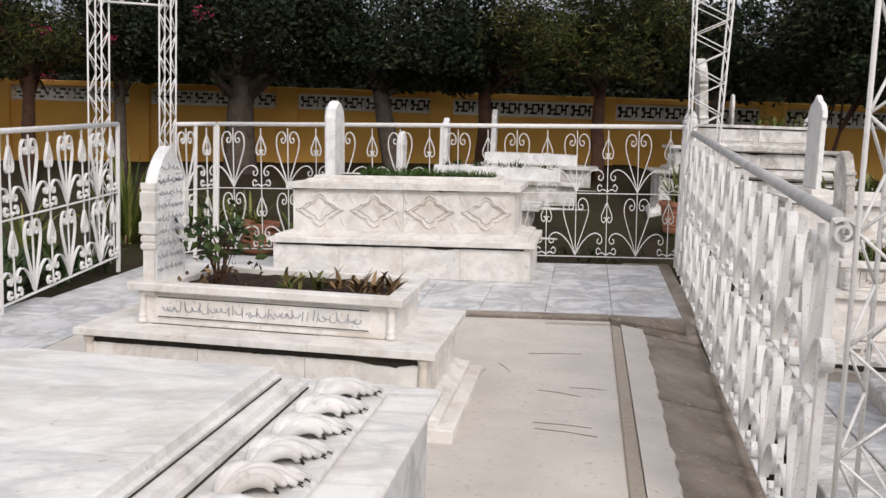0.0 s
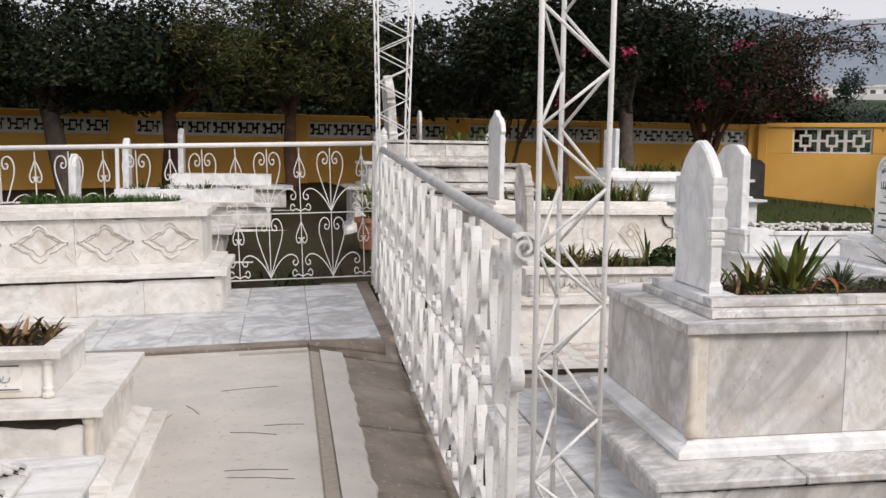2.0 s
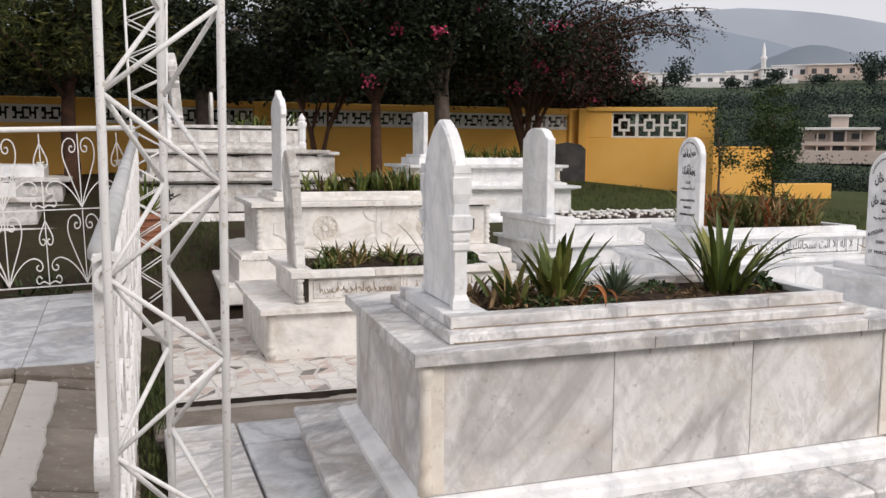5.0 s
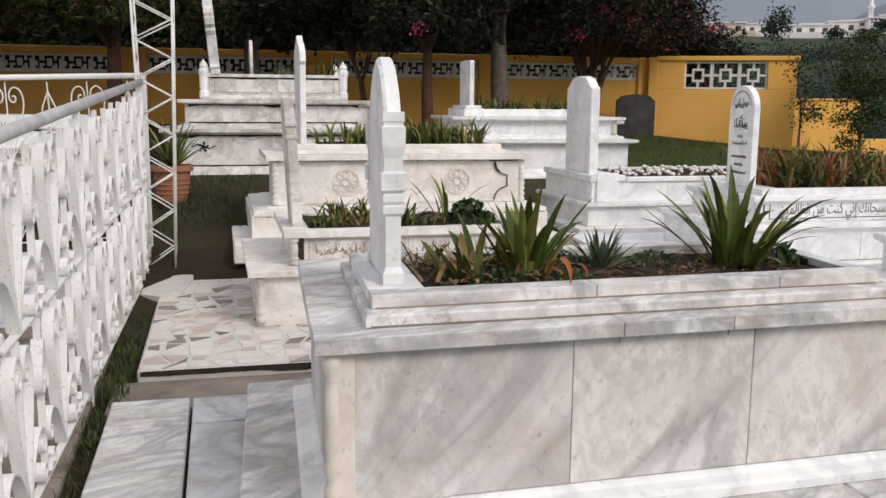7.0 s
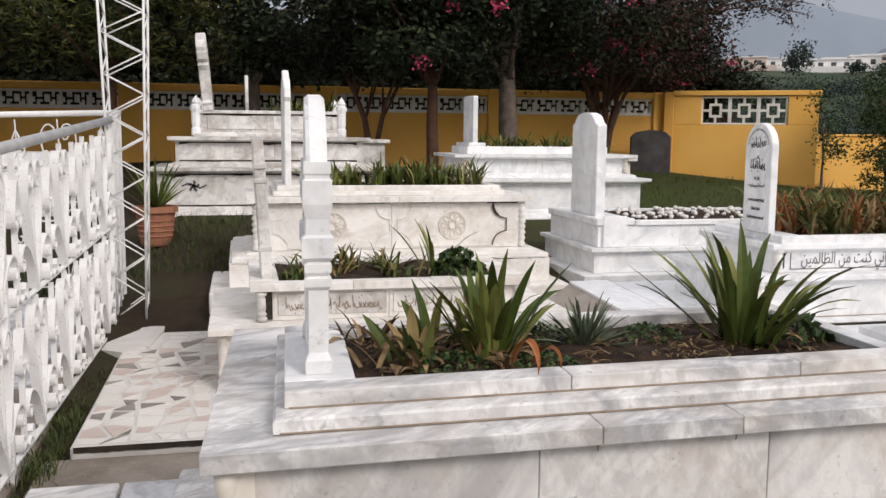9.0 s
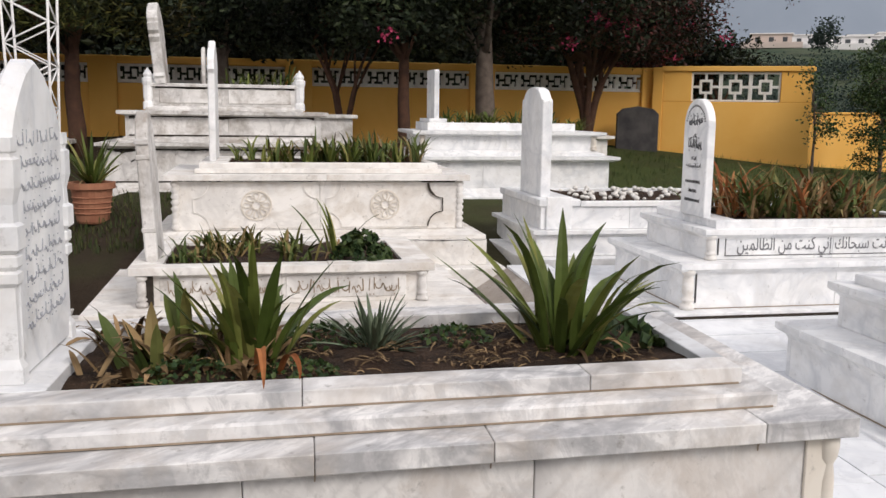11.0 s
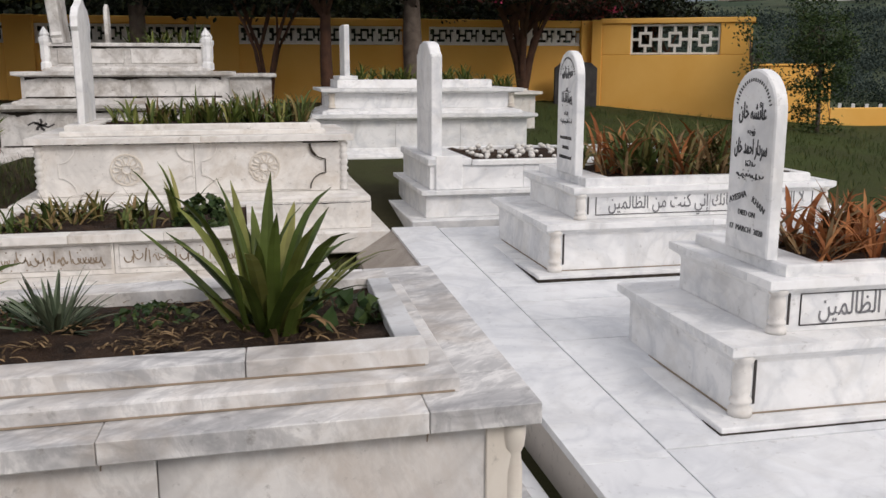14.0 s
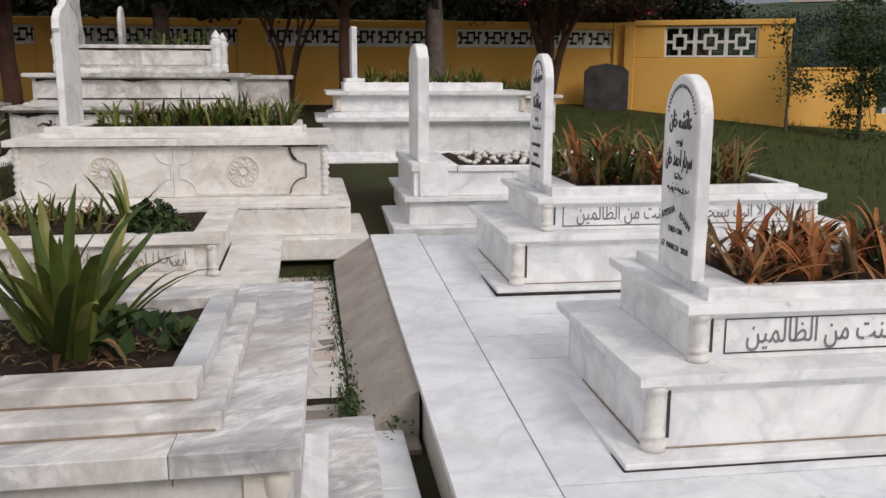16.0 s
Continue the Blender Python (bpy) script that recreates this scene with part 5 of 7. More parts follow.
def tomb_j():
    t = thing("tomb", (-1.8, 2.1, 0.0), "broad pale marble tomb slab with carved leaf border", "tomb", "tombs")
    clad(t, -3.0, -0.50, 0.75, 3.22, -0.14, 0.375, 3, M_TILE)
    part("ledge_slab", boxed(-3.05, -0.455, 0.70, 3.26, 0.376, 0.405, c=0.008), M_PALE, t)
    part("stepped_slab", loft(-2.6, -0.955, 0.95, 3.12, [(0.02, 0.406), (0.02, 0.43), (0.0, 0.435), (-0.01, 0.455)]), M_PALE, t)
    part("top_moulding", loft(-2.5, -1.03, 1.0, 3.03, [(0.02, 0.456), (0.02, 0.468), (0.005, 0.474), (0.0, 0.50), (-0.01, 0.503)]), M_PALE, t)
    part("mould", boxed(-0.938, -0.928, 0.95, 3.13, 0.4055, 0.409, c=0.001), M_GRIME_AND_LINE, t, "dark grime in the joint")
    part("mould", boxed(-1.008, -1.002, 1.0, 3.04, 0.4562, 0.459, c=0.001), M_GRIME_AND_LINE, t, "dark grime in the joint")
    lb = part("leaf_bed", boxed(-0.83, -0.63, 0.95, 3.10, 0.406, 0.43, c=0.01), M_PALE, t)
    for k in range(10):
        y0 = 0.96 + k * 0.212
        bm, grime = bmesh.new(), bmesh.new()
        for rib in range(7):
            a = -0.30 + rib * 0.26
            L = 0.215 - 0.012 * abs(rib - 3)
            pts = []
            for q in np.linspace(0, 1, 10):
                bend = a + 1.0 * q * q
                pts.append((-0.825 + L * 0.80 * q * math.sin(bend), y0 + 0.02 + L * q * math.cos(a * 0.8) * (1 - 0.25 * q * q), 0.424 + 0.048 * math.sin(min(q * 3.0, 2.85)) + 0.006 * (rib % 2)))
            tube(bm, pts, [0.007 + 0.014 * math.sin(math.pi * min(q * 0.85 + 0.12, 1)) for q in np.linspace(0, 1, 10)], 7)
            # Thin dark tubes trace the leaf's tips and its two outer edges.
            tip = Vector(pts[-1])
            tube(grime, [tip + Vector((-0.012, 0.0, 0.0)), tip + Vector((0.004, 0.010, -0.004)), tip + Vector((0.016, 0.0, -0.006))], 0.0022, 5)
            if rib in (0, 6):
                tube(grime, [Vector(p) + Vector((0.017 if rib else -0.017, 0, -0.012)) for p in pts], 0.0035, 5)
        tube(bm, [(-0.83, y0, 0.43), (-0.76, y0 + 0.09, 0.468), (-0.69, y0 + 0.17, 0.46), (-0.645, y0 + 0.205, 0.435)], [0.012, 0.020, 0.016, 0.007], 7)
        part("leaf", bm, M_PALE, lb, "carved acanthus leaf", smooth=True)
        part("leaf_crevice", grime, M_GRIME_AND_LINE, lb, "dark line round a carved leaf")


def small_tombs():
    """Two planted graves seen through the far railing, and one at its left."""
    for x0, y0, z, w in ((-2.35, 10.9, 0.50, 1.55), (-2.05, 12.6, 0.72, 1.75), (-1.5, 14.0, 0.9, 1.4)):
        t = thing("tomb", (x0 + w / 2, y0 + 0.4, z - 0.5), "weathered grey marble tomb with a planted bed", "tomb", "tombs")
        part("base", boxed(x0 - 0.1, x0 + w + 0.5, y0 - 0.35, y0 + 1.05, z - 0.62, z - 0.36, c=0.01), M_DIRTY, t)
        part("lower_ledge", boxed(x0 - 0.15, x0 + w + 0.56, y0 - 0.4, y0 + 1.1, z - 0.358, z - 0.30, c=0.008), M_DIRTY, t)
        part("body", boxed(x0, x0 + w + 0.22, y0 - 0.12, y0 + 0.9, z - 0.298, z - 0.02, c=0.01), M_DIRTY, t)
        part("carved_panel", boxed(x0 + 0.2, x0 + w, y0 - 0.132, y0 - 0.121, z - 0.25, z - 0.07, c=0.004), M_DIRTY, t)
        part("ledge", boxed(x0 - 0.08, x0 + w + 0.32, y0 - 0.2, y0 + 0.98, z - 0.018, z + 0.04, c=0.008), M_DIRTY, t)
        part("bed_rim", curb(x0, x0 + w, y0 - 0.05, y0 + 0.8, z + 0.041, z + 0.20, 0.07, 0.07, 0.07, 0.07), M_WHITE, t)
        soil(t, x0 + 0.06, x0 + w - 0.06, y0, y0 + 0.75, z + 0.17)
        h = thing("headstone", (x0 + 0.1, y0 + 0.4, z + 0.20), "small pointed white headstone", "headstone", "headstones")
        part("stone", outline_slab([(0.14, z + 0.2), (0.14, z + 0.72), (0.10, z + 0.78), (0.0, z + 0.86)], x0 + 0.05, x0 + 0.13, y0 + 0.4, 0.01), M_WHITE, h)


# Ragged black band along the terrace's front face.
mould_line(terrace, 1.10, 4.0, 5.966, -0.006, 0.04, 41, 0.026)
tomb_c()
tomb_d()
tomb_e()
tomb_f()
tomb_white(4.90, 6.89, 0.205, 2.05, 1.16, 0.50, 0.685, 0.735, "two-tier white marble tomb with a dark inscription band", False)
script_stone(5.185, 7.327, 0.735, 1.45, 0.158, False, "white round-topped headstone with dark carved script")
tomb_white(4.895, 4.89, 0.122, 2.1, 1.0, 0.405, 0.607, 0.652, "newer two-tier white marble tomb on the platform", True)
script_stone(5.18, 5.292, 0.652, 1.346, 0.150, True, "white round-topped headstone with script and lettering")
tomb_k()
tomb_h()
TA = tomb_a()
for ob in TA:
    ob.rotation_euler = (0, radians(-1.6), 0)
tomb_b()
tomb_j()
small_tombs()


# ---- railings ----
UNIT = 0.62


def rounded(pts, n=3):
    """A smooth line through points."""
    out = []
    for i in range(len(pts) - 1):
        p = [Vector(pts[min(max(i + d, 0), len(pts) - 1)]) for d in (-1, 0, 1, 2)]
        for q in range(n):
            f = q / n
            out.append(tuple(0.5 * (2 * p[1] + (p[2] - p[0]) * f + (2 * p[0] - 5 * p[1] + 4 * p[2] - p[3]) * f * f + (3 * p[1] - p[0] - 3 * p[2] + p[3]) * f ** 3)))
    return out + [pts[-1]]


HEART = [(0.004, 0.015), (0.03, 0.10), (0.078, 0.22), (0.118, 0.33), (0.128, 0.40), (0.112, 0.46), (0.075, 0.488), (0.038, 0.475), (0.022, 0.437), (0.032, 0.40), (0.058, 0.392), (0.072, 0.412), (0.062, 0.434), (0.046, 0.428)]
BOUGH = [(0.004, 0.012), (0.06, 0.10), (0.13, 0.168), (0.20, 0.195), (0.253, 0.178), (0.274, 0.140), (0.258, 0.108), (0.230, 0.112), (0.224, 0.136), (0.242, 0.146)]
SPADE = [(0.003, 0.45), (0.030, 0.395), (0.052, 0.345), (0.050, 0.305), (0.030, 0.285), (0.011, 0.300), (0.014, 0.326), (0.030, 0.324)]
HEEL = [(0.004, 0.012), (0.045, 0.03), (0.085, 0.015), (0.10, 0.045), (0.078, 0.07), (0.055, 0.05)]


def scroll_mesh(name, centre, lines, z0, depth):
    """An upright bar with mirrored scrolls, 0.53 high."""
    bm = bmesh.new()
    o, ux = Vector((0, 0, 0)), Vector((1, 0, 0))
    strap(bm, [(centre, z0), (centre, z0 + 0.53)], 0.008, depth * 0.6, o, ux)
    for side in (1, -1):
        for line in lines:
            strap(bm, [(centre + side * u, z0 + w * 1.02) for u, w in rounded(line)], 0.008, depth, o, ux)
    bmesh.ops.recalc_face_normals(bm, faces=bm.faces)
    me = bpy.data.meshes.new(name)
    bm.to_mesh(me)
    bm.free()
    me.materials.append(M_IRON)
    return me


def scroll_unit(depth):
    """Hearts and spades in two rows, one repeat of the pattern."""
    return [scroll_mesh(name, UNIT * at, lines, z0, depth) for z0 in (0.04, 0.585) for name, at, lines in (("heart_scroll", 0.35, (HEART, BOUGH)), ("spade_scroll", 0.86, (SPADE, HEEL)))]


WIDE, NARROW = scroll_unit(0.042), scroll_unit(0.024)


def railing(p0, p1, zb0, zb1, zt0, zt1, rail_r, label, rail_mat, volute=False, lean=0.0):
    a, b = Vector((*p0, 0)), Vector((*p1, 0))
    L = (b - a).length
    u = (b - a) / L
    t = thing("railing", (*((a + b) / 2).to_2d(), min(zb0, zb1)), label, "railing", "railings")
    n = max(1, round(L / UNIT))
    over = Vector((u.y, -u.x, 0)) * lean
    ang = math.atan2(u.y, u.x)
    for i in range(n):
        f = i / n
        zb, zt = zb0 + (zb1 - zb0) * f, zt0 + (zt1 - zt0) * f
        for me in WIDE if volute else NARROW:
            ob = new(me.name.split(".")[0], me)
            ob.parent = t
            at = a + u * L * f
            ob.location = Vector((at.x, at.y, zb)) - t.location
            ob.scale = (L / n / UNIT, 1, (zt - zb) / 1.15)
            ob.rotation_euler = (math.atan(lean / 1.15), -math.atan((zb1 - zb0) / L), ang)
    bm = bmesh.new()
    tube(bm, [a + over + Vector((0, 0, zt0)), b + over + Vector((0, 0, zt1))], rail_r, 10)
    part("top_rail", bm, rail_mat, t, smooth=True)
    for q, name in ((0.03, "bottom_bar"), (0.505, "middle_bar")):
        bm = bmesh.new()
        strap(bm, [(0, zb0 + (zt0 - zb0) * q), (L, zb1 + (zt1 - zb1) * q)], 0.008, 0.03, a + over * q, u)
        part(name, bm, M_IRON, t)
    for f in (0.0, 0.5, 1.0):
        at = a + u * L * f
        zb, zt = zb0 + (zb1 - zb0) * f, zt0 + (zt1 - zt0) * f
        post = boxed(at.x - 0.016, at.x + 0.016, at.y - 0.016, at.y + 0.016, zb - 0.12, zt, c=0.003)
        for v in post.verts:
            v.co += over * max(0.0, (v.co.z - zb) / (zt - zb))
        part("post", post, M_IRON, t)
    if volute:
        bm = bmesh.new()
        strap(bm, [(x, z) for x, z in spiral(0.02, zt0 - 0.045, 0.047, 0.012, math.pi * 0.75, math.pi * 0.75 - 2 * math.pi * 1.6, 30)], 0.010, 0.05, a + over - u * 0.02, Vector((1, 0, 0)))
        part("volute", bm, M_IRON, t, "curled rail end")
    return t


M_RAIL = plain("worn_grey_pipe", (0.36, 0.365, 0.37), (0.52, 0.52, 0.515), 7.0, 0.45, 0.2, 0.002)
railing((0.815, 3.06), (0.962, 8.55), -0.11, -0.02, 1.125, 1.44, 0.026, "white scrollwork iron railing with a grey pipe handrail", M_RAIL, True, 0.005)
railing((-3.78, 9.12), (0.95, 9.12), 0.02, 0.18, 1.36, 1.50, 0.022, "white scrollwork iron railing along the back of the enclosure", M_IRON)
railing((0.95, 8.75), (0.955, 9.1), 0.17, 0.18, 1.46, 1.50, 0.022, "short white scrollwork railing panel", M_IRON)
railing((-4.02, 8.62), (-3.80, 9.1), 0.0, 0.02, 1.34, 1.36, 0.022, "short white scrollwork railing panel beside the gate", M_IRON)
railing((-4.0, 4.0), (-4.35, 8.1), -0.21, 0.03, 1.16, 1.32, 0.022, "white scrollwork iron railing at the enclosure's side", M_IRON)


def lattice_column(x, y, z0, z1, feet, flare, step, lift=0.0):
    """Bars stand at feet, offsets from (x, y), and spread by flare towards the top."""
    t = thing("lattice_column", (x, y, z0), "white painted lattice iron column of round bars", "column", "lattice columns")
    count = len(feet)

    def corner(i, z):
        f = 1 + (flare - 1) * (z - z0) / (z1 - z0)
        return Vector((x + feet[i % count][0] * f, y + feet[i % count][1] * f, z))
    for i in range(count):
        bm = bmesh.new()
        tube(bm, [corner(i, z0), corner(i, z1)], 0.0088, 8)
        part("leg", bm, M_IRON, t, smooth=True)
        bm = bmesh.new()
        n = int((z1 - z0 - 0.05 - lift) / step)
        pts = [corner(i + (k + i // 2) % 2, z0 + 0.05 + lift + step * k) for k in range(n + 1)]
        for p, q in zip(pts, pts[1:]):
            tube(bm, [p, q], 0.0055, 6)
        part("lacing", bm, M_IRON, t, smooth=True)
    return t


def square(half):
    return [(-half, -half), (half, -half), (half, half), (-half, half)]


lattice_column(0.949, 2.948, -0.1, 2.85, [(-0.107, -0.064), (0.003, 0.096), (0.105, -0.031)], 1.12, 0.176, 0.09)
lattice_column(1.07, 8.62, 0.02, 2.85, square(0.095), 1.7, 0.14)
lattice_column(-4.04, 8.50, -0.05, 2.62, square(0.056), 1.05, 0.2)
lattice_column(-4.62, 8.25, -0.05, 2.62, square(0.070), 1.0, 0.2)


def lattice_beam(p, q, z, h):
    t = thing("lattice_beam", (*((Vector(p) + Vector(q)) / 2), z), "white lattice iron beam over the gate", "beam")
    bm = bmesh.new()
    p, q = Vector((*p, z)), Vector((*q, z))
    up = Vector((0, 0, h))
    for off in (Vector((0, 0, 0)), up):
        tube(bm, [p + off, q + off], 0.011, 8)
    part("chord", bm, M_IRON, t, smooth=True)
    bm = bmesh.new()
    n = 6
    for k in range(n):
        a, b = p.lerp(q, k / n), p.lerp(q, (k + 1) / n)
        tube(bm, [a + (up if k % 2 else up * 0), b + (up * 0 if k % 2 else up)], 0.008, 6)
    part("lacing", bm, M_IRON, t, smooth=True)


lattice_beam((-4.04, 8.50), (-4.62, 8.25), 2.47, 0.15)


# ---- the ochre wall ----
def screen_mesh(kind):
    """One pierced block, 0.40 wide and 0.27 high, bars 0.03."""
    bm = bmesh.new()
    w, h, t = 0.40, 0.27, 0.034

    def bar(x0, x1, z0, z1):
        cbox(bm, x0, x1, -0.03, 0.03, z0, z1, c=0.003)
    if kind == "maze":
        rows = ("############", "#..##....#..", "#..##.##.#.#", "##....##...#", "##.##.##.#.#", "#..#....##.#", "############")
        for r, row in enumerate(rows):
            a = 0
            while a < len(row):
                b = a
                while b < len(row) and row[b] == "#":
                    b += 1
                if b > a:
                    bar(a * w / 12, b * w / 12, h - (r + 1) * h / 7, h - r * h / 7)
                a = b + 1
    else:
        w, h = 0.44, 0.44
        t = 0.04
        for x0, x1, z0, z1 in ((0, w, 0, t * 0.7), (0, w, h - t * 0.7, h), (0, t * 0.7, t * 0.7, h - t * 0.7), (w - t * 0.7, w, t * 0.7, h - t * 0.7),
                               (0.12, 0.32, 0.11, 0.15), (0.12, 0.32, 0.29, 0.33), (0.12, 0.16, 0.15, 0.29), (0.28, 0.32, 0.15, 0.29),
                               (0.20, 0.24, 0.03, 0.11), (0.20, 0.24, 0.33, 0.41), (0.03, 0.12, 0.20, 0.24), (0.32, 0.41, 0.20, 0.24)):
            bar(x0, x1, z0, z1)
    bmesh.ops.recalc_face_normals(bm, faces=bm.faces)
    me = bpy.data.meshes.new("screen_block")
    bm.to_mesh(me)
    bm.free()
    me.materials.append(M_BLOCK)
    return me


MAZE, RINGS = screen_mesh("maze"), screen_mesh("rings")


def boundary_wall():
    t = thing("wall_north", (-3.0, 16.28, 0.3), "ochre painted boundary wall with white pierced blocks", "wall", kind="structure")
    piers = [-13.9, -11.1, -8.25, -5.4, -2.55, 0.3, 3.1, 5.93, 8.78]
    x0, x1 = -14.0, 8.95
    part("wall_face", boxed(x0, x1, 16.2, 16.36, -0.4, 1.70, c=0.004), M_OCHRE, t)
    part("coping", boxed(x0, x1, 16.17, 16.39, 1.975, 2.085, c=0.012), M_OCHRE, t)
    for p in piers:
        part("pier", boxed(p - 0.2, p + 0.2, 16.14, 16.40, -0.4, 2.088, c=0.012), M_OCHRE, t)
    for a, b in zip(piers, piers[1:]):
        inner0, inner1 = a + 0.2, b - 0.2
        part("sill", boxed(inner0 + 0.001, inner1 - 0.001, 16.195, 16.365, 1.701, 1.713, c=0.003), M_BLOCK, t)
        n = 6
        for k in range(n):
            ob = new("screen_block", MAZE)
            ob.parent = t
            ob.location = Vector((inner0 + (inner1 - inner0) * k / n, 16.25, 1.714)) - t.location
            ob.scale = ((inner1 - inner0) / n / 0.40 * 0.995, 1, 0.26 / 0.27)
    # the end bay turns towards the path
    a, b = Vector((8.86, 15.97, 0)), Vector((10.86, 14.95, 0))
    e = thing("wall_east", (9.8, 15.5, 0.5), "ochre painted end bay of the wall with three ring blocks", "wall", kind="structure")
    L = (b - a).length
    ang = math.atan2(b.y - a.y, b.x - a.x)

    def bay(name, s0, s1, z0, z1, d0, d1, mat):
        bm = boxed(s0, s1, d0, d1, z0, z1, c=0.008)
        bmesh.ops.transform(bm, matrix=Matrix.Translation(a) @ Matrix.Rotation(ang, 4, "Z"), verts=bm.verts)
        part(name, bm, mat, e)
    s0, s1 = 0.44, 1.78
    bay("wall_face", 0, L, -0.5, 1.555, 0, 0.2, M_OCHRE)
    bay("wall_face", 0, s0, 1.556, 2.03, 0, 0.2, M_OCHRE)
    bay("wall_face", s1, L, 1.556, 2.03, 0, 0.2, M_OCHRE)
    bay("coping", -0.02, L + 0.03, 2.031, 2.11, -0.03, 0.23, M_OCHRE)
    bay("pier", -0.16, 0.0, -0.5, 2.09, -0.02, 0.3, M_OCHRE)
    for k in range(3):
        ob = new("screen_block", RINGS)
        ob.parent = e
        p = a + (b - a) / L * (s0 + (s1 - s0) * k / 3)
        ob.location = Vector((p.x, p.y, 1.562)) - e.location + Vector((math.sin(-ang), math.cos(ang), 0)) * 0.06
        ob.rotation_euler = (0, 0, ang)
        ob.scale = ((s1 - s0) / 3 / 0.44 * 0.995, 1, 0.455 / 0.44)
    lo = thing("low_wall", (12.2, 15.8, 0.2), "low stepped ochre wall beyond the end bay", "wall", kind="structure")
    part("wall_face", boxed(10.95, 12.55, 15.35, 15.52, -0.6, 1.38, c=0.01), M_OCHRE, lo)
    part("wall_face", boxed(12.56, 13.9, 15.35, 15.52, -0.8, 0.72, c=0.01), M_OCHRE, lo)
    part("coping", boxed(10.93, 12.57, 15.33, 15.54, 1.381, 1.42, c=0.01), M_OCHRE, lo)


boundary_wall()
dark = thing("stone_slab", (8.3, 15.75, 0.75), "dark slate slab leaning against the wall", "stone")
part("stone", outline_slab([(0.33, 0.70), (0.33, 1.35), (0.24, 1.43), (0.0, 1.47)], 8.25, 8.32, 15.7), M_DARKSTONE, dark)
dark.rotation_euler = (0, 0, radians(80))


# ---- plants ----
class Soup:
    def __init__(self):
        self.v, self.f = [], []

    def blade(self, base, az, length, width, lift, droop, seg=6, fold=0.25):
        """A strap-like leaf that rises at lift and bends over by droop."""
        p = Vector(base)
        out = Vector((math.cos(az), math.sin(az), 0))
        side = Vector((-math.sin(az), math.cos(az), 0))
        n0 = len(self.v)
        twist = random.uniform(-0.5, 0.5)
        for i in range(seg + 1):
            q = i / seg
            el = lift - droop * q * q
            w = width * (0.75 + 0.5 * q) * (1 - q ** 3) * 0.5 + 0.0008
            up = out * -math.sin(el) + Vector((0, 0, math.cos(el)))
            s = side * math.cos(twist * q) + up * math.sin(twist * q)
            self.v += [p + s * w + up * fold * w, p, p - s * w + up * fold * w]
            p = p + (out * math.cos(el) + Vector((0, 0, math.sin(el)))) * (length / seg)
        for i in range(seg):
            a = n0 + 3 * i
            self.f += [(a, a + 1, a + 4, a + 3), (a + 1, a + 2, a + 5, a + 4)]

    def leaf(self, p, size, ratio=0.55):
        """A small bent leaf at random tilt."""
        d = Vector((random.gauss(0, 1), random.gauss(0, 1), random.gauss(0, 0.7))).normalized()
        s = d.cross(Vector((random.gauss(0, 1), random.gauss(0, 1), random.gauss(0, 1)))).normalized()
        p = Vector(p)
        n = d.cross(s)
        b = len(self.v)
        self.v += [p - d * size * 0.5, p + s * size * ratio * 0.5 + n * size * 0.08, p + d * size * 0.5, p - s * size * ratio * 0.5 + n * size * 0.08]
        self.f += [(b, b + 1, b + 2, b + 3)]

    def build(self, name, mat, parent, smooth=False):
        base = base_of(parent)
        return raw(name, [Vector(p) - base for p in self.v], self.f, mat, parent, smooth)


def strap_plant(x, y, z, n, length, width, label, mat=None, dry=8, spread=0.09, lift=(0.75, 1.45), droop=(0.3, 1.1)):
    t = thing("strap_leaf_plant", (x, y, z), label, "plant", "bed plants")
    s = Soup()
    for k in range(n):
        az = random.uniform(0, 2 * math.pi)
        r = random.uniform(0, spread)
        s.blade((x + r * math.cos(az), y + r * math.sin(az), z - 0.01), az + random.uniform(-0.4, 0.4), length * random.uniform(0.55, 1.1), width * random.uniform(0.8, 1.2), random.uniform(*lift), random.uniform(*droop), 7)
    s.build("leaves", mat or M_STRAP, t)
    if dry:
        s = Soup()
        for k in range(dry):
            az = random.uniform(0, 2 * math.pi)
            s.blade((x + 0.6 * spread * math.cos(az), y + 0.6 * spread * math.sin(az), z), az, length * random.uniform(0.3, 0.6), width * 0.5, random.uniform(0.3, 0.9), random.uniform(1.4, 2.6), 7)
        s.build("dry_leaves", M_DRY, t)
    return t


def leafy_patch(x0, x1, y0, y1, z, n, length, width, mat, label, lift=(0.5, 1.4), name="bed_plants"):
    t = thing(name, ((x0 + x1) / 2, (y0 + y1) / 2, z), label, "plants", kind="stuff")
    s = Soup()
    while n > 0:
        cx, cy = random.uniform(x0, x1), random.uniform(y0, y1)
        for k in range(random.randint(4, 8)):
            s.blade((cx + random.gauss(0, 0.02), cy + random.gauss(0, 0.02), z), random.uniform(0, 2 * math.pi), length * random.uniform(0.4, 1.1), width * random.uniform(0.7, 1.3), random.uniform(*lift), random.uniform(0.3, 1.8), 5)
            n -= 1
    s.build("leaves", mat, t)
    return t


def herb(x, y, z, r, h, n, size, mat, label, name="herb"):
    t = thing(name, (x, y, z), label, "plant", "bed plants")
    s = Soup()
    for k in range(n):
        a, q = random.uniform(0, 2 * math.pi), math.sqrt(random.random())
        s.leaf((x + r * q * math.cos(a), y + r * q * math.sin(a), z + h * (1 - q * q) * random.uniform(0.35, 1.0) + 0.01), size * random.uniform(0.6, 1.3), 0.75)
    s.build("leaves", mat, t)
    return t


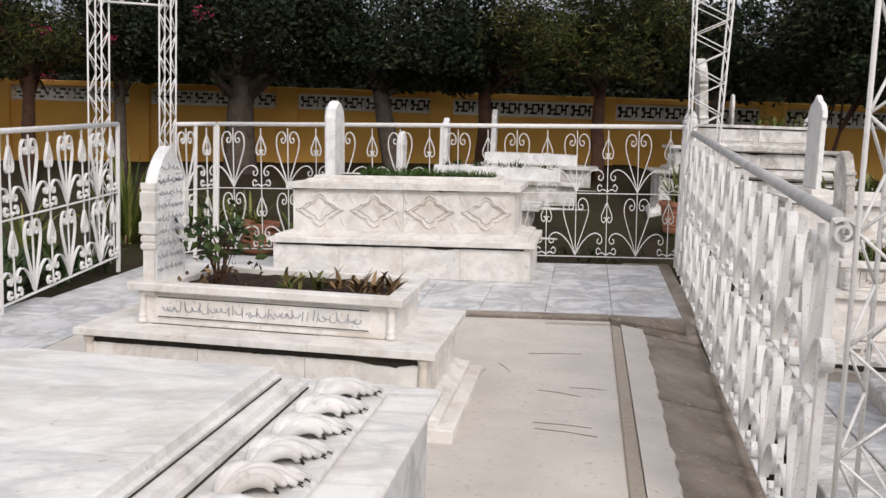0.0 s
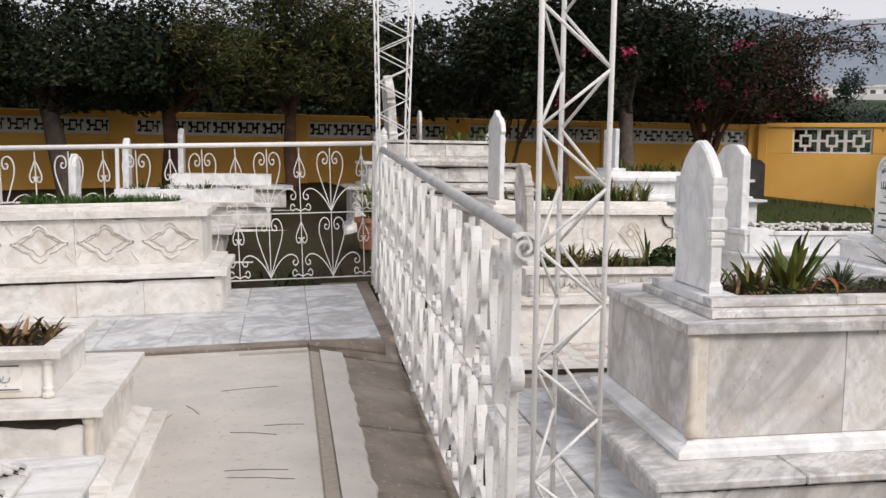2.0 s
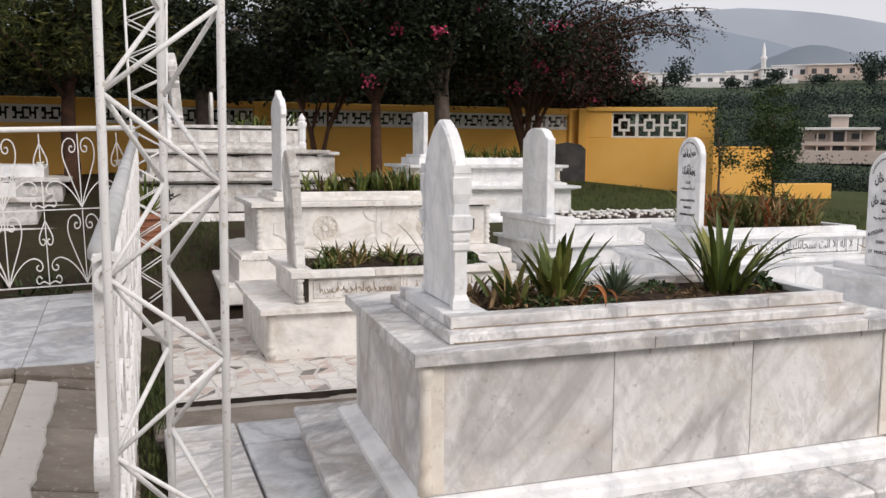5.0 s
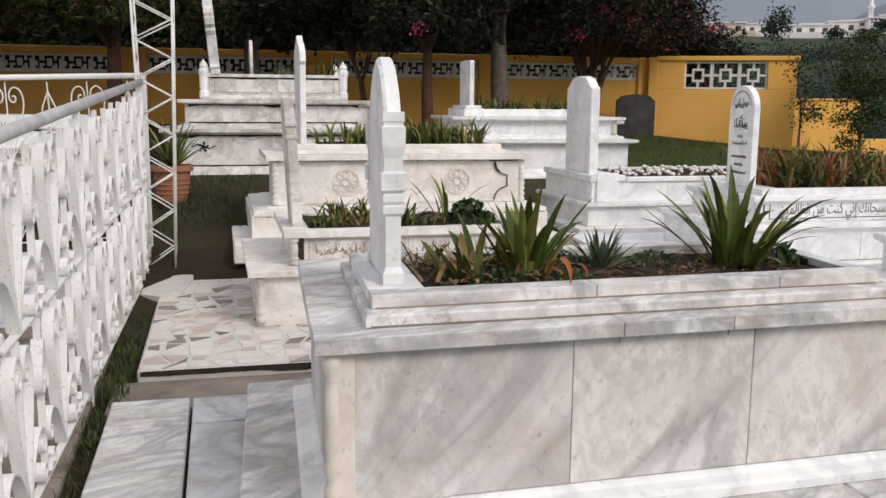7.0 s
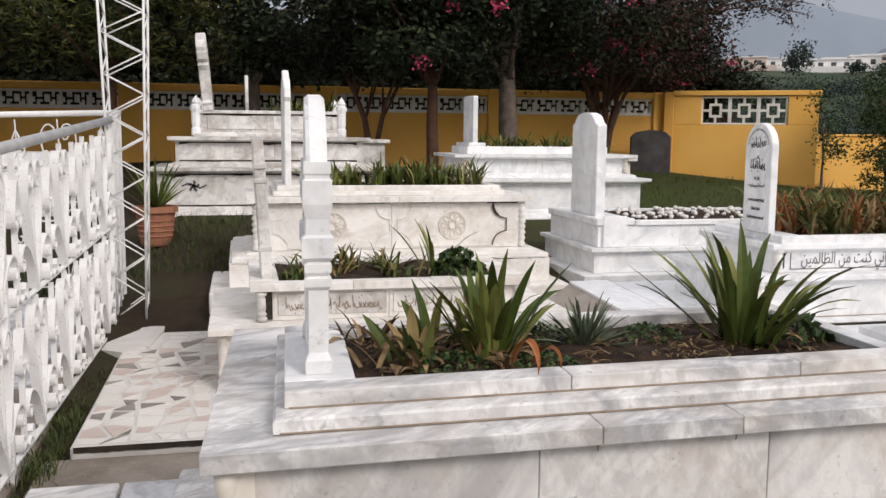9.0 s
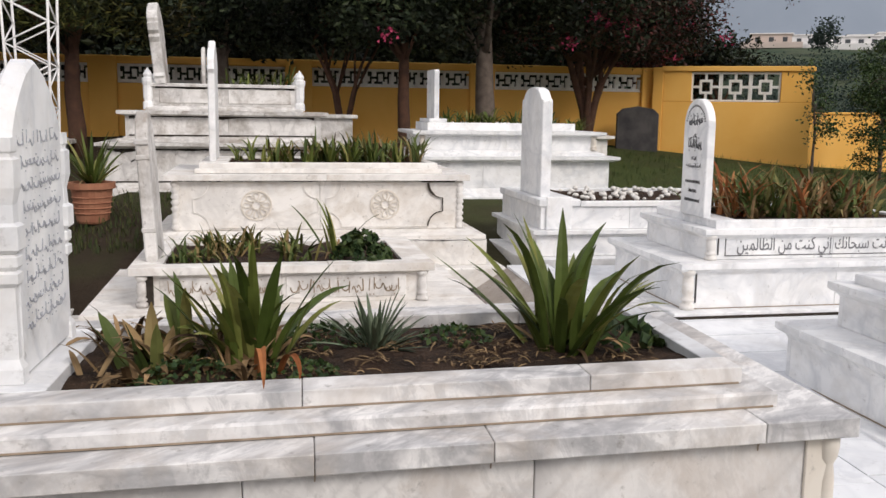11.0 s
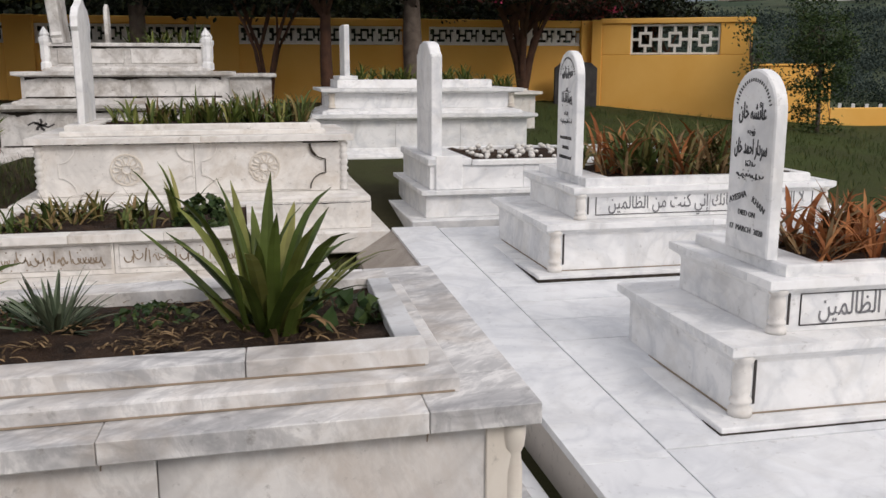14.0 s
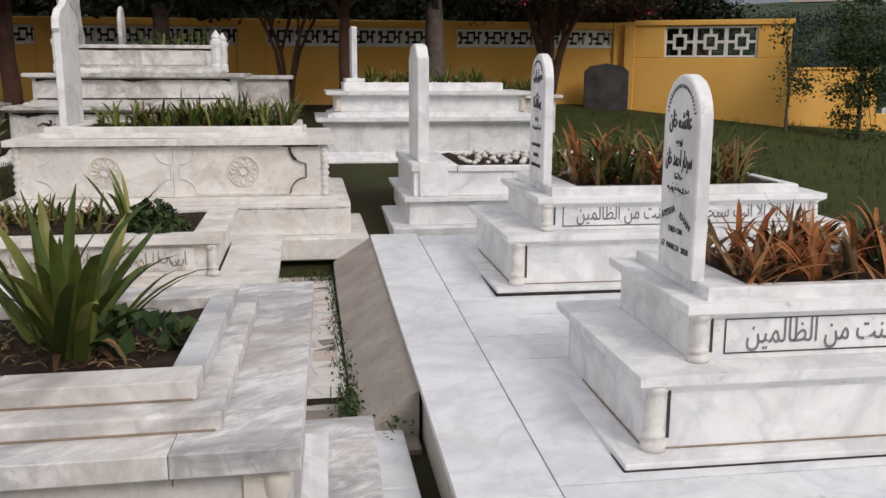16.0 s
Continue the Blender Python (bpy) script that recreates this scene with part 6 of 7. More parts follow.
# the bed of the grey-veined tomb
strap_plant(2.52, 4.33, 0.735, 34, 0.33, 0.034, "green strap-leaved lily plant with dry lower leaves", dry=18, spread=0.09, lift=(0.8, 1.5), droop=(0.1, 1.3))
strap_plant(3.32, 4.36, 0.735, 40, 0.40, 0.035, "large green strap-leaved lily plant", dry=5, spread=0.10, lift=(0.72, 1.48), droop=(0.1, 1.25))
strap_plant(2.30, 4.25, 0.735, 9, 0.19, 0.036, "half-dry small strap-leaved plant", mat=M_MIXED, dry=8, lift=(0.9, 1.5), droop=(0.0, 0.5))
strap_plant(2.36, 4.40, 0.735, 7, 0.22, 0.040, "small green strap-leaved plant", dry=2, spread=0.04, lift=(0.7, 1.4), droop=(0.1, 0.7))
strap_plant(2.83, 4.42, 0.735, 80, 0.17, 0.011, "grey-green rosette plant in the bed", mat=M_GREYLEAF, dry=0, spread=0.03, lift=(0.25, 1.45), droop=(0.0, 0.5))
herb(3.48, 4.38, 0.735, 0.13, 0.08, 80, 0.05, M_HERB, "low broad-leaved green weeds")
herb(2.36, 4.18, 0.735, 0.12, 0.05, 240, 0.018, M_HERB, "low green weeds in the soil")
herb(2.62, 4.17, 0.735, 0.10, 0.035, 170, 0.017, M_HERB, "low green weeds in the soil")
herb(3.05, 4.45, 0.735, 0.10, 0.04, 130, 0.02, M_HERB, "low green weeds in the soil")
herb(2.70, 4.50, 0.735, 0.13, 0.04, 240, 0.018, M_HERB, "low green weeds in the soil")
leafy_patch(2.12, 2.66, 4.12, 4.55, 0.745, 110, 0.14, 0.016, M_DRY, "curled dry brown leaves in the bed", lift=(0.2, 1.2))
leafy_patch(2.12, 3.55, 4.12, 4.6, 0.745, 1000, 0.045, 0.0035, M_DRY, "scattered dry leaf litter", lift=(0.0, 0.4), name="leaf_litter")
fallen = thing("fallen_leaf", (2.55, 4.12, 0.76), "withered orange leaf hanging over the rim", "leaf")
s = Soup()
s.blade((2.53, 4.17, 0.75), -1.5, 0.26, 0.022, 0.9, 3.0, 12, 0.4)
s.blade((2.58, 4.15, 0.75), -1.2, 0.17, 0.018, 1.0, 3.2, 12, 0.4)
s.build("leaves", M_RUST, fallen)

# the other beds
leafy_patch(2.08, 2.78, 7.0, 7.6, 0.535, 230, 0.17, 0.018, M_MIXED, "green and browning strap leaves in the bed")
strap_plant(2.95, 7.15, 0.535, 9, 0.42, 0.03, "upright green strap-leaved plant", dry=6, spread=0.05, lift=(0.9, 1.4))
herb(3.08, 7.08, 0.535, 0.17, 0.16, 320, 0.05, M_HERB, "dense dark green herb")
leafy_patch(2.35, 3.7, 8.98, 9.6, 0.945, 260, 0.22, 0.022, M_STRAP, "green strap leaves filling the bed", lift=(0.8, 1.5))
leafy_patch(2.9, 3.78, 9.15, 9.68, 0.945, 170, 0.27, 0.02, M_MIXED, "browning flower leaves in the bed", lift=(0.8, 1.5))
leafy_patch(2.4, 3.78, 9.25, 9.68, 0.945, 130, 0.25, 0.016, M_DRY, "dry brown flower leaves in the bed", lift=(0.7, 1.4))
leafy_patch(5.35, 6.5, 7.14, 7.9, 0.72, 330, 0.36, 0.024, M_MIXED, "tall browning lily leaves in the bed")
leafy_patch(5.4, 6.5, 7.14, 7.9, 0.72, 80, 0.38, 0.024, M_RUST, "withered rust-brown lily leaves in the bed", lift=(0.9, 1.5))
leafy_patch(5.35, 6.5, 7.14, 7.9, 0.72, 150, 0.30, 0.018, M_DRY, "dry brown lily leaves in the bed")
leafy_patch(5.36, 6.2, 5.08, 5.6, 0.64, 190, 0.27, 0.021, M_RUST, "withered orange drooping leaves in the bed", lift=(0.5, 1.35))
leafy_patch(5.36, 6.3, 5.10, 5.7, 0.64, 110, 0.26, 0.02, M_DRY, "dry orange-brown drooping leaves in the bed")
leafy_patch(5.9, 6.6, 5.2, 5.75, 0.64, 120, 0.20, 0.02, M_HERB, "dark green leaves in the bed")
leafy_patch(4.5, 5.8, 11.7, 12.25, 1.215, 240, 0.22, 0.018, M_STRAP, "green strap leaves in the bed")
leafy_patch(5.2, 6.7, 13.38, 13.95, 1.085, 260, 0.24, 0.02, M_STRAP, "green strap leaves in the far bed")
leafy_patch(2.1, 2.85, 12.35, 12.9, 1.59, 60, 0.28, 0.02, M_STRAP, "a few green strap leaves in the bed")
leafy_patch(-2.05, -0.8, 8.22, 8.8, 0.94, 1500, 0.10, 0.007, M_LAWN, "short grass in the tomb bed")
leafy_patch(-2.2, -0.9, 10.95, 11.6, 0.70, 260, 0.14, 0.012, M_GRASS, "green leaves in the bed")
leafy_patch(-1.9, -0.4, 12.65, 13.3, 0.92, 200, 0.12, 0.012, M_GRASS, "green leaves in the bed")
leafy_patch(-1.45, -1.3, 4.35, 4.6, 0.53, 26, 0.15, 0.022, M_MIXED, "yellow-green strap leaves in the bed")
leafy_patch(-1.28, -0.92, 4.3, 4.65, 0.53, 60, 0.15, 0.02, M_DRY, "yellowing strap leaves in the bed")


def rose(x, y, z):
    t = thing("rose_bush", (x, y, z), "small leafy rose bush in the tomb bed", "plant", "bed plants")
    leaves, dry = Soup(), Soup()
    for k in range(9):
        az, r = random.uniform(0, 6.28), random.uniform(0.04, 0.16)
        top = Vector((x + r * math.cos(az), y + r * math.sin(az), z + random.uniform(0.20, 0.37)))
        stem = bmesh.new()
        tube(stem, [(x + random.gauss(0, 0.015), y + random.gauss(0, 0.015), z - 0.02), ((x + top.x) / 2, (y + top.y) / 2, z + 0.2), top], [0.006, 0.005, 0.003], 5)
        part("stem", stem, M_REDBARK, t)
        for j in range(17):
            leaves.leaf(top + Vector((random.gauss(0, 0.05), random.gauss(0, 0.05), random.gauss(-0.03, 0.05))), random.uniform(0.035, 0.065), 0.65)
    for j in range(50):
        dry.leaf((x + random.gauss(0, 0.08), y + random.gauss(0, 0.08), z + abs(random.gauss(0.02, 0.06))), 0.05, 0.5)
    leaves.build("leaves", M_HERB, t)
    dry.build("dry_leaves", M_DRY, t)


rose(-1.82, 4.45, 0.53)


def potted(x, y, z, r, h, blade_len, n):
    t = thing("plant_pot", (x, y, z), "terracotta pot on the ground", "pot", "plant pots")
    part("pot", lathe(x, y, [(r * 0.66, z), (r * 0.72, z + 0.02), (r * 0.92, z + h * 0.8), (r * 0.93, z + h * 0.84), (r * 1.06, z + h * 0.85), (r * 1.06, z + h), (r * 0.95, z + h), (r * 0.9, z + h * 0.9)], 20), M_TERRA, t, smooth=False)
    for k in range(4):
        zz = z + h * (0.25 + 0.13 * k)
        rr = r * (0.72 + 0.2 * (zz - z) / (h * 0.8))
        part("ring", lathe(x, y, [(rr, zz - 0.008), (rr + 0.008, zz), (rr, zz + 0.008)], 20), M_TERRA, t)
    part("soil", lathe(x, y, [(r * 0.9, z + h * 0.86), (r * 0.9, z + h * 0.90)], 20), M_SOIL, t)
    if n:
        strap_plant(x, y, z + h * 0.9, n, blade_len, 0.03, "spiky green plant growing in a terracotta pot", dry=4, spread=0.05, lift=(0.5, 1.5), droop=(0.0, 0.5))


potted(1.07, 10.55, ground_z(1.07, 10.55), 0.19, 0.36, 0.5, 40)
potted(-3.5, 9.6, ground_z(-3.5, 9.6), 0.22, 0.34, 0.3, 12)
strap_plant(-5.2, 9.9, ground_z(-5.2, 9.9), 90, 1.15, 0.04, "large spiky green plant beside the gate", dry=10, spread=0.12, lift=(0.6, 1.5), droop=(0.0, 0.35))
strap_plant(-5.9, 9.0, ground_z(-5.9, 9.0), 50, 0.6, 0.03, "spiky dark green plant outside the railing", dry=10, spread=0.12)


leafy_patch(-6.6, -4.5, 4.4, 8.6, -0.12, 1500, 0.42, 0.03, M_HERB, "dark green leafy plants outside the railing")
leafy_patch(-3.6, 0.7, 9.3, 10.2, 0.02, 420, 0.26, 0.02, M_HERB, "low dark green plants behind the railing")
leafy_patch(-5.0, -3.9, 9.5, 11.5, 0.1, 200, 0.5, 0.03, M_STRAP, "dark strap leaves behind the gate")
leafy_patch(-3.4, -2.5, 10.2, 12.0, 0.15, 160, 0.4, 0.028, M_STRAP, "dark strap leaves between the tombs")


def grass():
    t = thing("grass", (2.0, 8.0, 0.0), "short green grass tufts in lawn and cracks", "grass", kind="stuff")
    s = Soup()

    def tuft(x, y, z, n, L):
        for k in range(n):
            s.blade((x + random.gauss(0, 0.025), y + random.gauss(0, 0.025), z - 0.005), random.uniform(0, 6.28), L * random.uniform(0.5, 1.2), 0.004, random.uniform(0.8, 1.5), random.uniform(0.2, 1.2), 3)
    for k in range(130):
        y = random.uniform(5.6, 7.4)
        x = random.uniform(0.93, 1.06)
        tuft(x, y, -0.06, 6, 0.07)
    for k in range(160):
        y = random.uniform(3.2, 5.7)
        tuft(random.uniform(0.92, 1.01), y, -0.09, 4, 0.05)
    for k in range(420):
        x, y = random.uniform(0.9, 1.9), random.uniform(9.4, 11.6)
        tuft(x, y, ground_z(x, y), 4, 0.08)
    for k in range(1500):
        x, y = random.uniform(5.8, 12.5), random.uniform(10.2, 15.4)
        tuft(x, y, ground_z(x, y), 4, 0.085)
    for k in range(60):
        y = random.uniform(5.7, 8.2)
        tuft(4.02 + random.gauss(0, 0.02), y, 0.0, 4, 0.05)
    for k in range(50):
        tuft(random.uniform(3.72, 4.0), random.uniform(8.1, 8.4), -0.02, 6, 0.06)
    for k in range(120):
        tuft(random.uniform(-3.6, 0.8), random.uniform(9.15, 9.5), ground_z(-1.5, 9.4), 5, 0.07)
    for k in range(500):
        x, y = random.uniform(7.2, 13.5), random.uniform(5.5, 10.5)
        if x > 9.5 or y > 8.6:
            tuft(x, y, ground_z(x, y), 5, 0.11)
    s.build("blades", M_GRASS, t)


grass()
weeds = thing("weeds", (4.0, 5.75, -0.03), "low green weeds in the gutter", "weeds", kind="stuff")
sw = Soup()
for k in range(1100):
    q = random.random()
    sw.leaf((4.02 + random.gauss(0, 0.03) + (0.16 if q < 0.35 else 0), random.gauss(5.85, 0.12) if q < 0.6 else random.uniform(5.7, 8.3), random.uniform(-0.02, 0.035)), random.uniform(0.012, 0.028), 0.7)
sw.build("leaves", M_HERB, weeds)

twigs = thing("pine_needles", (0.0, 4.5, 0.0), "dry pine twigs lying on the slab", "twigs", kind="stuff")
bm = bmesh.new()
for x, y, L, a in ((-0.1, 5.55, 0.32, 0.1), (-0.05, 4.75, 0.24, -0.35), (-0.02, 4.25, 0.28, -0.15), (0.0, 4.15, 0.3, -0.25), (-0.5, 5.1, 0.12, 1.2), (0.1, 4.85, 0.2, -0.1), (0.3, 3.4, 0.2, 0.6), (-0.38, 5.2, 0.2, 2.0)):
    p = Vector((x, y, 0))
    d = Vector((math.cos(a), math.sin(a), 0)) * L / 2
    pts = [p - d, p + Vector((0.006, 0.01, 0)), p + d]
    tube(bm, [(q.x, q.y, enclosure_z(q.x, q.y) + 0.002) for q in pts], 0.0012, 4)
part("twig", bm, M_REDBARK, twigs)


# ---- trees ----
def tree(x, y, trunk_h, r, crown, n, size, bark, leaf_mat, label, lean=(0.0, 0.0), stems=1, ratio=0.5, blossoms=0, clumps=46, low=2.12, sprays=()):
    """crown: centre height above the ground and radii (rx, ry, rz)."""
    z = ground_z(x, y)
    t = thing("tree", (x, y, z), label, "tree", "trees")
    cz, rx, ry, rz = crown
    trunk = bmesh.new()
    tops = []
    for k in range(stems):
        a = 6.28 * k / max(stems, 1) + 0.6
        off = 0.0 if stems == 1 else 0.35
        pts = []
        for i in range(6):
            q = i / 5
            pts.append(Vector((x + lean[0] * q * trunk_h + off * q * q * 1.6 * math.cos(a) + 0.05 * noise.noise((q * 3, x, k)), y + lean[1] * q * trunk_h + off * q * q * math.sin(a), z - 0.1 + (trunk_h + 0.1) * q)))
        tube(trunk, pts, [r * (1.25 - 0.6 * q / 5) * (1 if stems == 1 else 0.55) for q in range(6)], 10)
        tops.append(pts)
    centre = Vector((x + lean[0] * cz, y + lean[1] * cz, z + cz))
    heads = []
    for k in range(clumps):
        u = Vector((random.gauss(0, 1), random.gauss(0, 1), random.gauss(0, 1))).normalized() * (random.random() ** 0.45)
        heads.append(centre + Vector((u.x * rx, u.y * ry, u.z * rz)))
    for k, hd in enumerate(heads[:14]):
        pts = random.choice(tops)
        st = pts[random.randint(3, 5)]
        mid = st.lerp(hd, 0.5) + Vector((0, 0, 0.15))
        limb = bmesh.new()
        tube(limb, [st, mid, hd], [r * 0.4, r * 0.25, r * 0.08], 6)
        part("limb", limb, bark, t, smooth=True)
    part("trunk", trunk, bark, t, smooth=True)
    s = Soup()
    per = n // clumps
    for hd in heads:
        cr = random.uniform(0.45, 0.8) * min(rx, rz) * 0.75
        for j in range(per):
            d = Vector((random.gauss(0, 0.5), random.gauss(0, 0.5), random.gauss(0, 0.36)))
            at = hd + d * cr
            if at.z > low + 0.3 * noise.noise((at.x * 0.9, at.y * 0.9, 0)):
                s.leaf(at, size * random.uniform(0.6, 1.4), ratio)
    for end in sprays:
        end = Vector(end)
        st = centre.lerp(end, 0.25)
        sag = Vector((0, 0, 0.25))
        line = [st.lerp(end, q) + sag * (4 * q * (1 - q)) for q in np.linspace(0, 1, 7)]
        bough = bmesh.new()
        tube(bough, line, [0.028 * (1 - 0.85 * k / 6) for k in range(7)], 5)
        for p, q in zip(line[1:], line[2:]):
            for k in range(4):
                tip = p.lerp(q, random.random()) + Vector((random.gauss(0, 0.22), random.gauss(0, 0.2), random.gauss(-0.08, 0.16)))
                tube(bough, [p, p.lerp(tip, 0.6) + Vector((0, 0, 0.04)), tip], [0.007, 0.005, 0.002], 4)
                for j in range(16):
                    s.leaf(p.lerp(tip, random.uniform(0.3, 1.05)) + Vector((random.gauss(0, 0.05), random.gauss(0, 0.05), random.gauss(0, 0.05))), size * random.uniform(0.6, 1.2), ratio)
        part("limb", bough, bark, t, smooth=True)
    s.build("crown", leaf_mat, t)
    if blossoms:
        s = Soup()
        for k in range(blossoms):
            hd = random.choice(heads) + Vector((random.gauss(0, 0.25), -abs(random.gauss(0.25, 0.2)), random.gauss(0, 0.2)))
            for j in range(40):
                s.leaf(hd + Vector((random.gauss(0, 0.06), random.gauss(0, 0.06), random.gauss(0, 0.05))), 0.05, 0.8)
        s.build("blossoms", M_BLOSSOM, t)
    return t


random.seed(11)
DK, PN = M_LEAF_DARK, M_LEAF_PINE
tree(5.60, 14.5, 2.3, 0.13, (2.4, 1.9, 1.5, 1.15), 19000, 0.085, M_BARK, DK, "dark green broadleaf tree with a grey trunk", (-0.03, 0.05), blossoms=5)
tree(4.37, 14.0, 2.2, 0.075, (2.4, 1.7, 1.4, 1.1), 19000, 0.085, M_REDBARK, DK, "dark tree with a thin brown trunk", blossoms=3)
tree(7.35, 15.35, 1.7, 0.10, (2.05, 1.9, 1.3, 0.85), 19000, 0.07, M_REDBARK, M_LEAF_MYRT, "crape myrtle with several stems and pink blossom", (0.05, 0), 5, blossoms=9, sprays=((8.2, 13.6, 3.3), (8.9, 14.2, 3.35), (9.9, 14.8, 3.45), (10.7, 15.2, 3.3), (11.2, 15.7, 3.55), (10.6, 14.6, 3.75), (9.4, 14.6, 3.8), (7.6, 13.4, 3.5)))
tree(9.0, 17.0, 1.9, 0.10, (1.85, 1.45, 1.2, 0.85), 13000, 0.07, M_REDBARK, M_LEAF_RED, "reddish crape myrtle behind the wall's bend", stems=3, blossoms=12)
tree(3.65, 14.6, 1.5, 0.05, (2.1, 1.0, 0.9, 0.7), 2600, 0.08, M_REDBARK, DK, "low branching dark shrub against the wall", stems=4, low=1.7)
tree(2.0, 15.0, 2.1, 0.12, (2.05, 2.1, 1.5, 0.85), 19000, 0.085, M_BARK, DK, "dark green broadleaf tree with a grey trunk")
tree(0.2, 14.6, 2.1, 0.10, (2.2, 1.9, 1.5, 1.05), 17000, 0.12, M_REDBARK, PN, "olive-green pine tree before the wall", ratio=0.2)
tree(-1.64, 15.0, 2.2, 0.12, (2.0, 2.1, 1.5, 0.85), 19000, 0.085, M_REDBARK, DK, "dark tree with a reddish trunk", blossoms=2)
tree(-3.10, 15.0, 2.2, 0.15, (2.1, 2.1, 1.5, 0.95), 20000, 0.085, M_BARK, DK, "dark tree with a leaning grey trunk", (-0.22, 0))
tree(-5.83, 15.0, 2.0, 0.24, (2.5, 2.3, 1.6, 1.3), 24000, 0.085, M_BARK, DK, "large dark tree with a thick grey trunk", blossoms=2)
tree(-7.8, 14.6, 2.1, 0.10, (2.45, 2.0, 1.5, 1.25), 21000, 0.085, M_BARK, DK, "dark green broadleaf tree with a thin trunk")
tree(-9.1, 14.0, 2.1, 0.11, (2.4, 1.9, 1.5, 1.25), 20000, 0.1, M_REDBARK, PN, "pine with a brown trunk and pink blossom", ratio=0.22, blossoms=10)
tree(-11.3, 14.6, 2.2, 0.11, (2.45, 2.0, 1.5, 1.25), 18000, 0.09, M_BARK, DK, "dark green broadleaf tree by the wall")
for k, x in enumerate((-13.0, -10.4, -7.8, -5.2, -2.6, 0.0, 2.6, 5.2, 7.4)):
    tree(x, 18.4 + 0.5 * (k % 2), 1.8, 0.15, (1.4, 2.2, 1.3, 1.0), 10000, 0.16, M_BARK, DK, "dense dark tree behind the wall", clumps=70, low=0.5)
tree(10.1, 17.0, 0.9, 0.06, (1.5, 1.0, 0.6, 0.62), 5000, 0.085, M_REDBARK, DK, "dark shrub behind the end bay of the wall", stems=4, low=0.8)
tree(11.40, 14.0, 1.3, 0.03, (1.0, 0.42, 0.40, 1.05), 7500, 0.05, M_BARK, M_HERB, "young dark green bushy sapling", clumps=60, low=0.35)
tree(10.45, 14.2, 0.9, 0.02, (0.95, 0.42, 0.3, 0.7), 900, 0.055, M_BARK, M_HERB, "thin leafy sapling before the wall", clumps=22, low=0.4)



hedge = thing("hedge", (-2.5, 17.4, 0.2), "dark foliage close behind the pierced wall", "hedge", kind="stuff")
s = Soup()
for k in range(15000):
    x, y = random.uniform(-14.0, 9.0), 17.2 + abs(random.gauss(0, 0.25))
    s.leaf((x, y, 1.3 + random.random() * (0.9 + 0.25 * noise.noise((x * 0.8, 0, 3)))), random.uniform(0.08, 0.16), 0.6)
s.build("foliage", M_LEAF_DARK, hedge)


# ---- the distance ----
def house(x, y, w, d, h, storeys, mat, turn, label, sink=1.0):
    z = ground_z(x, y) - sink
    t = thing("house", (x, y, z), label, "house", "houses")
    bm = boxed(x - w / 2, x + w / 2, y - d / 2, y + d / 2, z, z + h + sink, c=0.05)
    part("wall", bm, mat, t)
    part("roof", boxed(x - w / 2 - 0.5, x + w / 2 + 0.5, y - d / 2 - 0.5, y + d / 2 + 0.5, z + h + sink + 0.01, z + h + sink + 0.4, c=0.05), M_HOUSE, t)
    n = max(2, int(w / 4.0))
    for s in range(storeys):
        for k in range(n):
            wx = x - w / 2 + w * (k + 0.5) / n
            wz = z + sink + h * (s + 0.35) / storeys
            part("window", boxed(wx - 0.8, wx + 0.8, y - d / 2 - 0.06, y - d / 2 + 0.1, wz, wz + h / storeys * 0.4, c=0.02), M_DARKWIN, t)
    part("terrace", boxed(x - w * 0.75, x + w * 0.75, y - d / 2 - 3.0, y - d / 2 - 0.2, z, z + sink + 1.1, c=0.05), mat, t)
    t.rotation_euler = (0, 0, turn)
    return t


px, py = 113.5, 123.9
pink = house(px, py, 11.0, 9, 4.4, 2, M_PINKH, radians(-42), "two-storey pinkish building across the valley")
pz = ground_z(px, py)
part("stair_tower", boxed(px - 1.2, px + 1.4, py - 4, py - 1, pz + 4.8, pz + 6.6, c=0.05), M_PINKH, pink)
part("tower_roof", boxed(px - 1.7, px + 1.9, py - 4.4, py - 0.6, pz + 6.61, pz + 6.9, c=0.05), M_HOUSE, pink)
for z in (0.3, 2.5):
    part("door", boxed(px - 0.8, px + 0.8, py - 4.60, py - 4.53, pz + z, pz + z + 1.6, c=0.02), M_DARKWIN, pink)
for k in range(6):
    part("balcony_post", boxed(px - 5.4 + k * 2.12, px - 5.15 + k * 2.12, py - 6.0, py - 5.7, pz - 0.9, pz + 4.4, c=0.03), M_PINKH, pink)
part("balcony", boxed(px - 5.5, px + 5.5, py - 6.2, py - 4.6, pz + 1.9, pz + 2.5, c=0.03), M_PINKH, pink)
part("balcony_roof", boxed(px - 6.0, px + 6.0, py - 6.5, py - 4.6, pz + 4.41, pz + 4.8, c=0.03), M_HOUSE, pink)
random.seed(5)
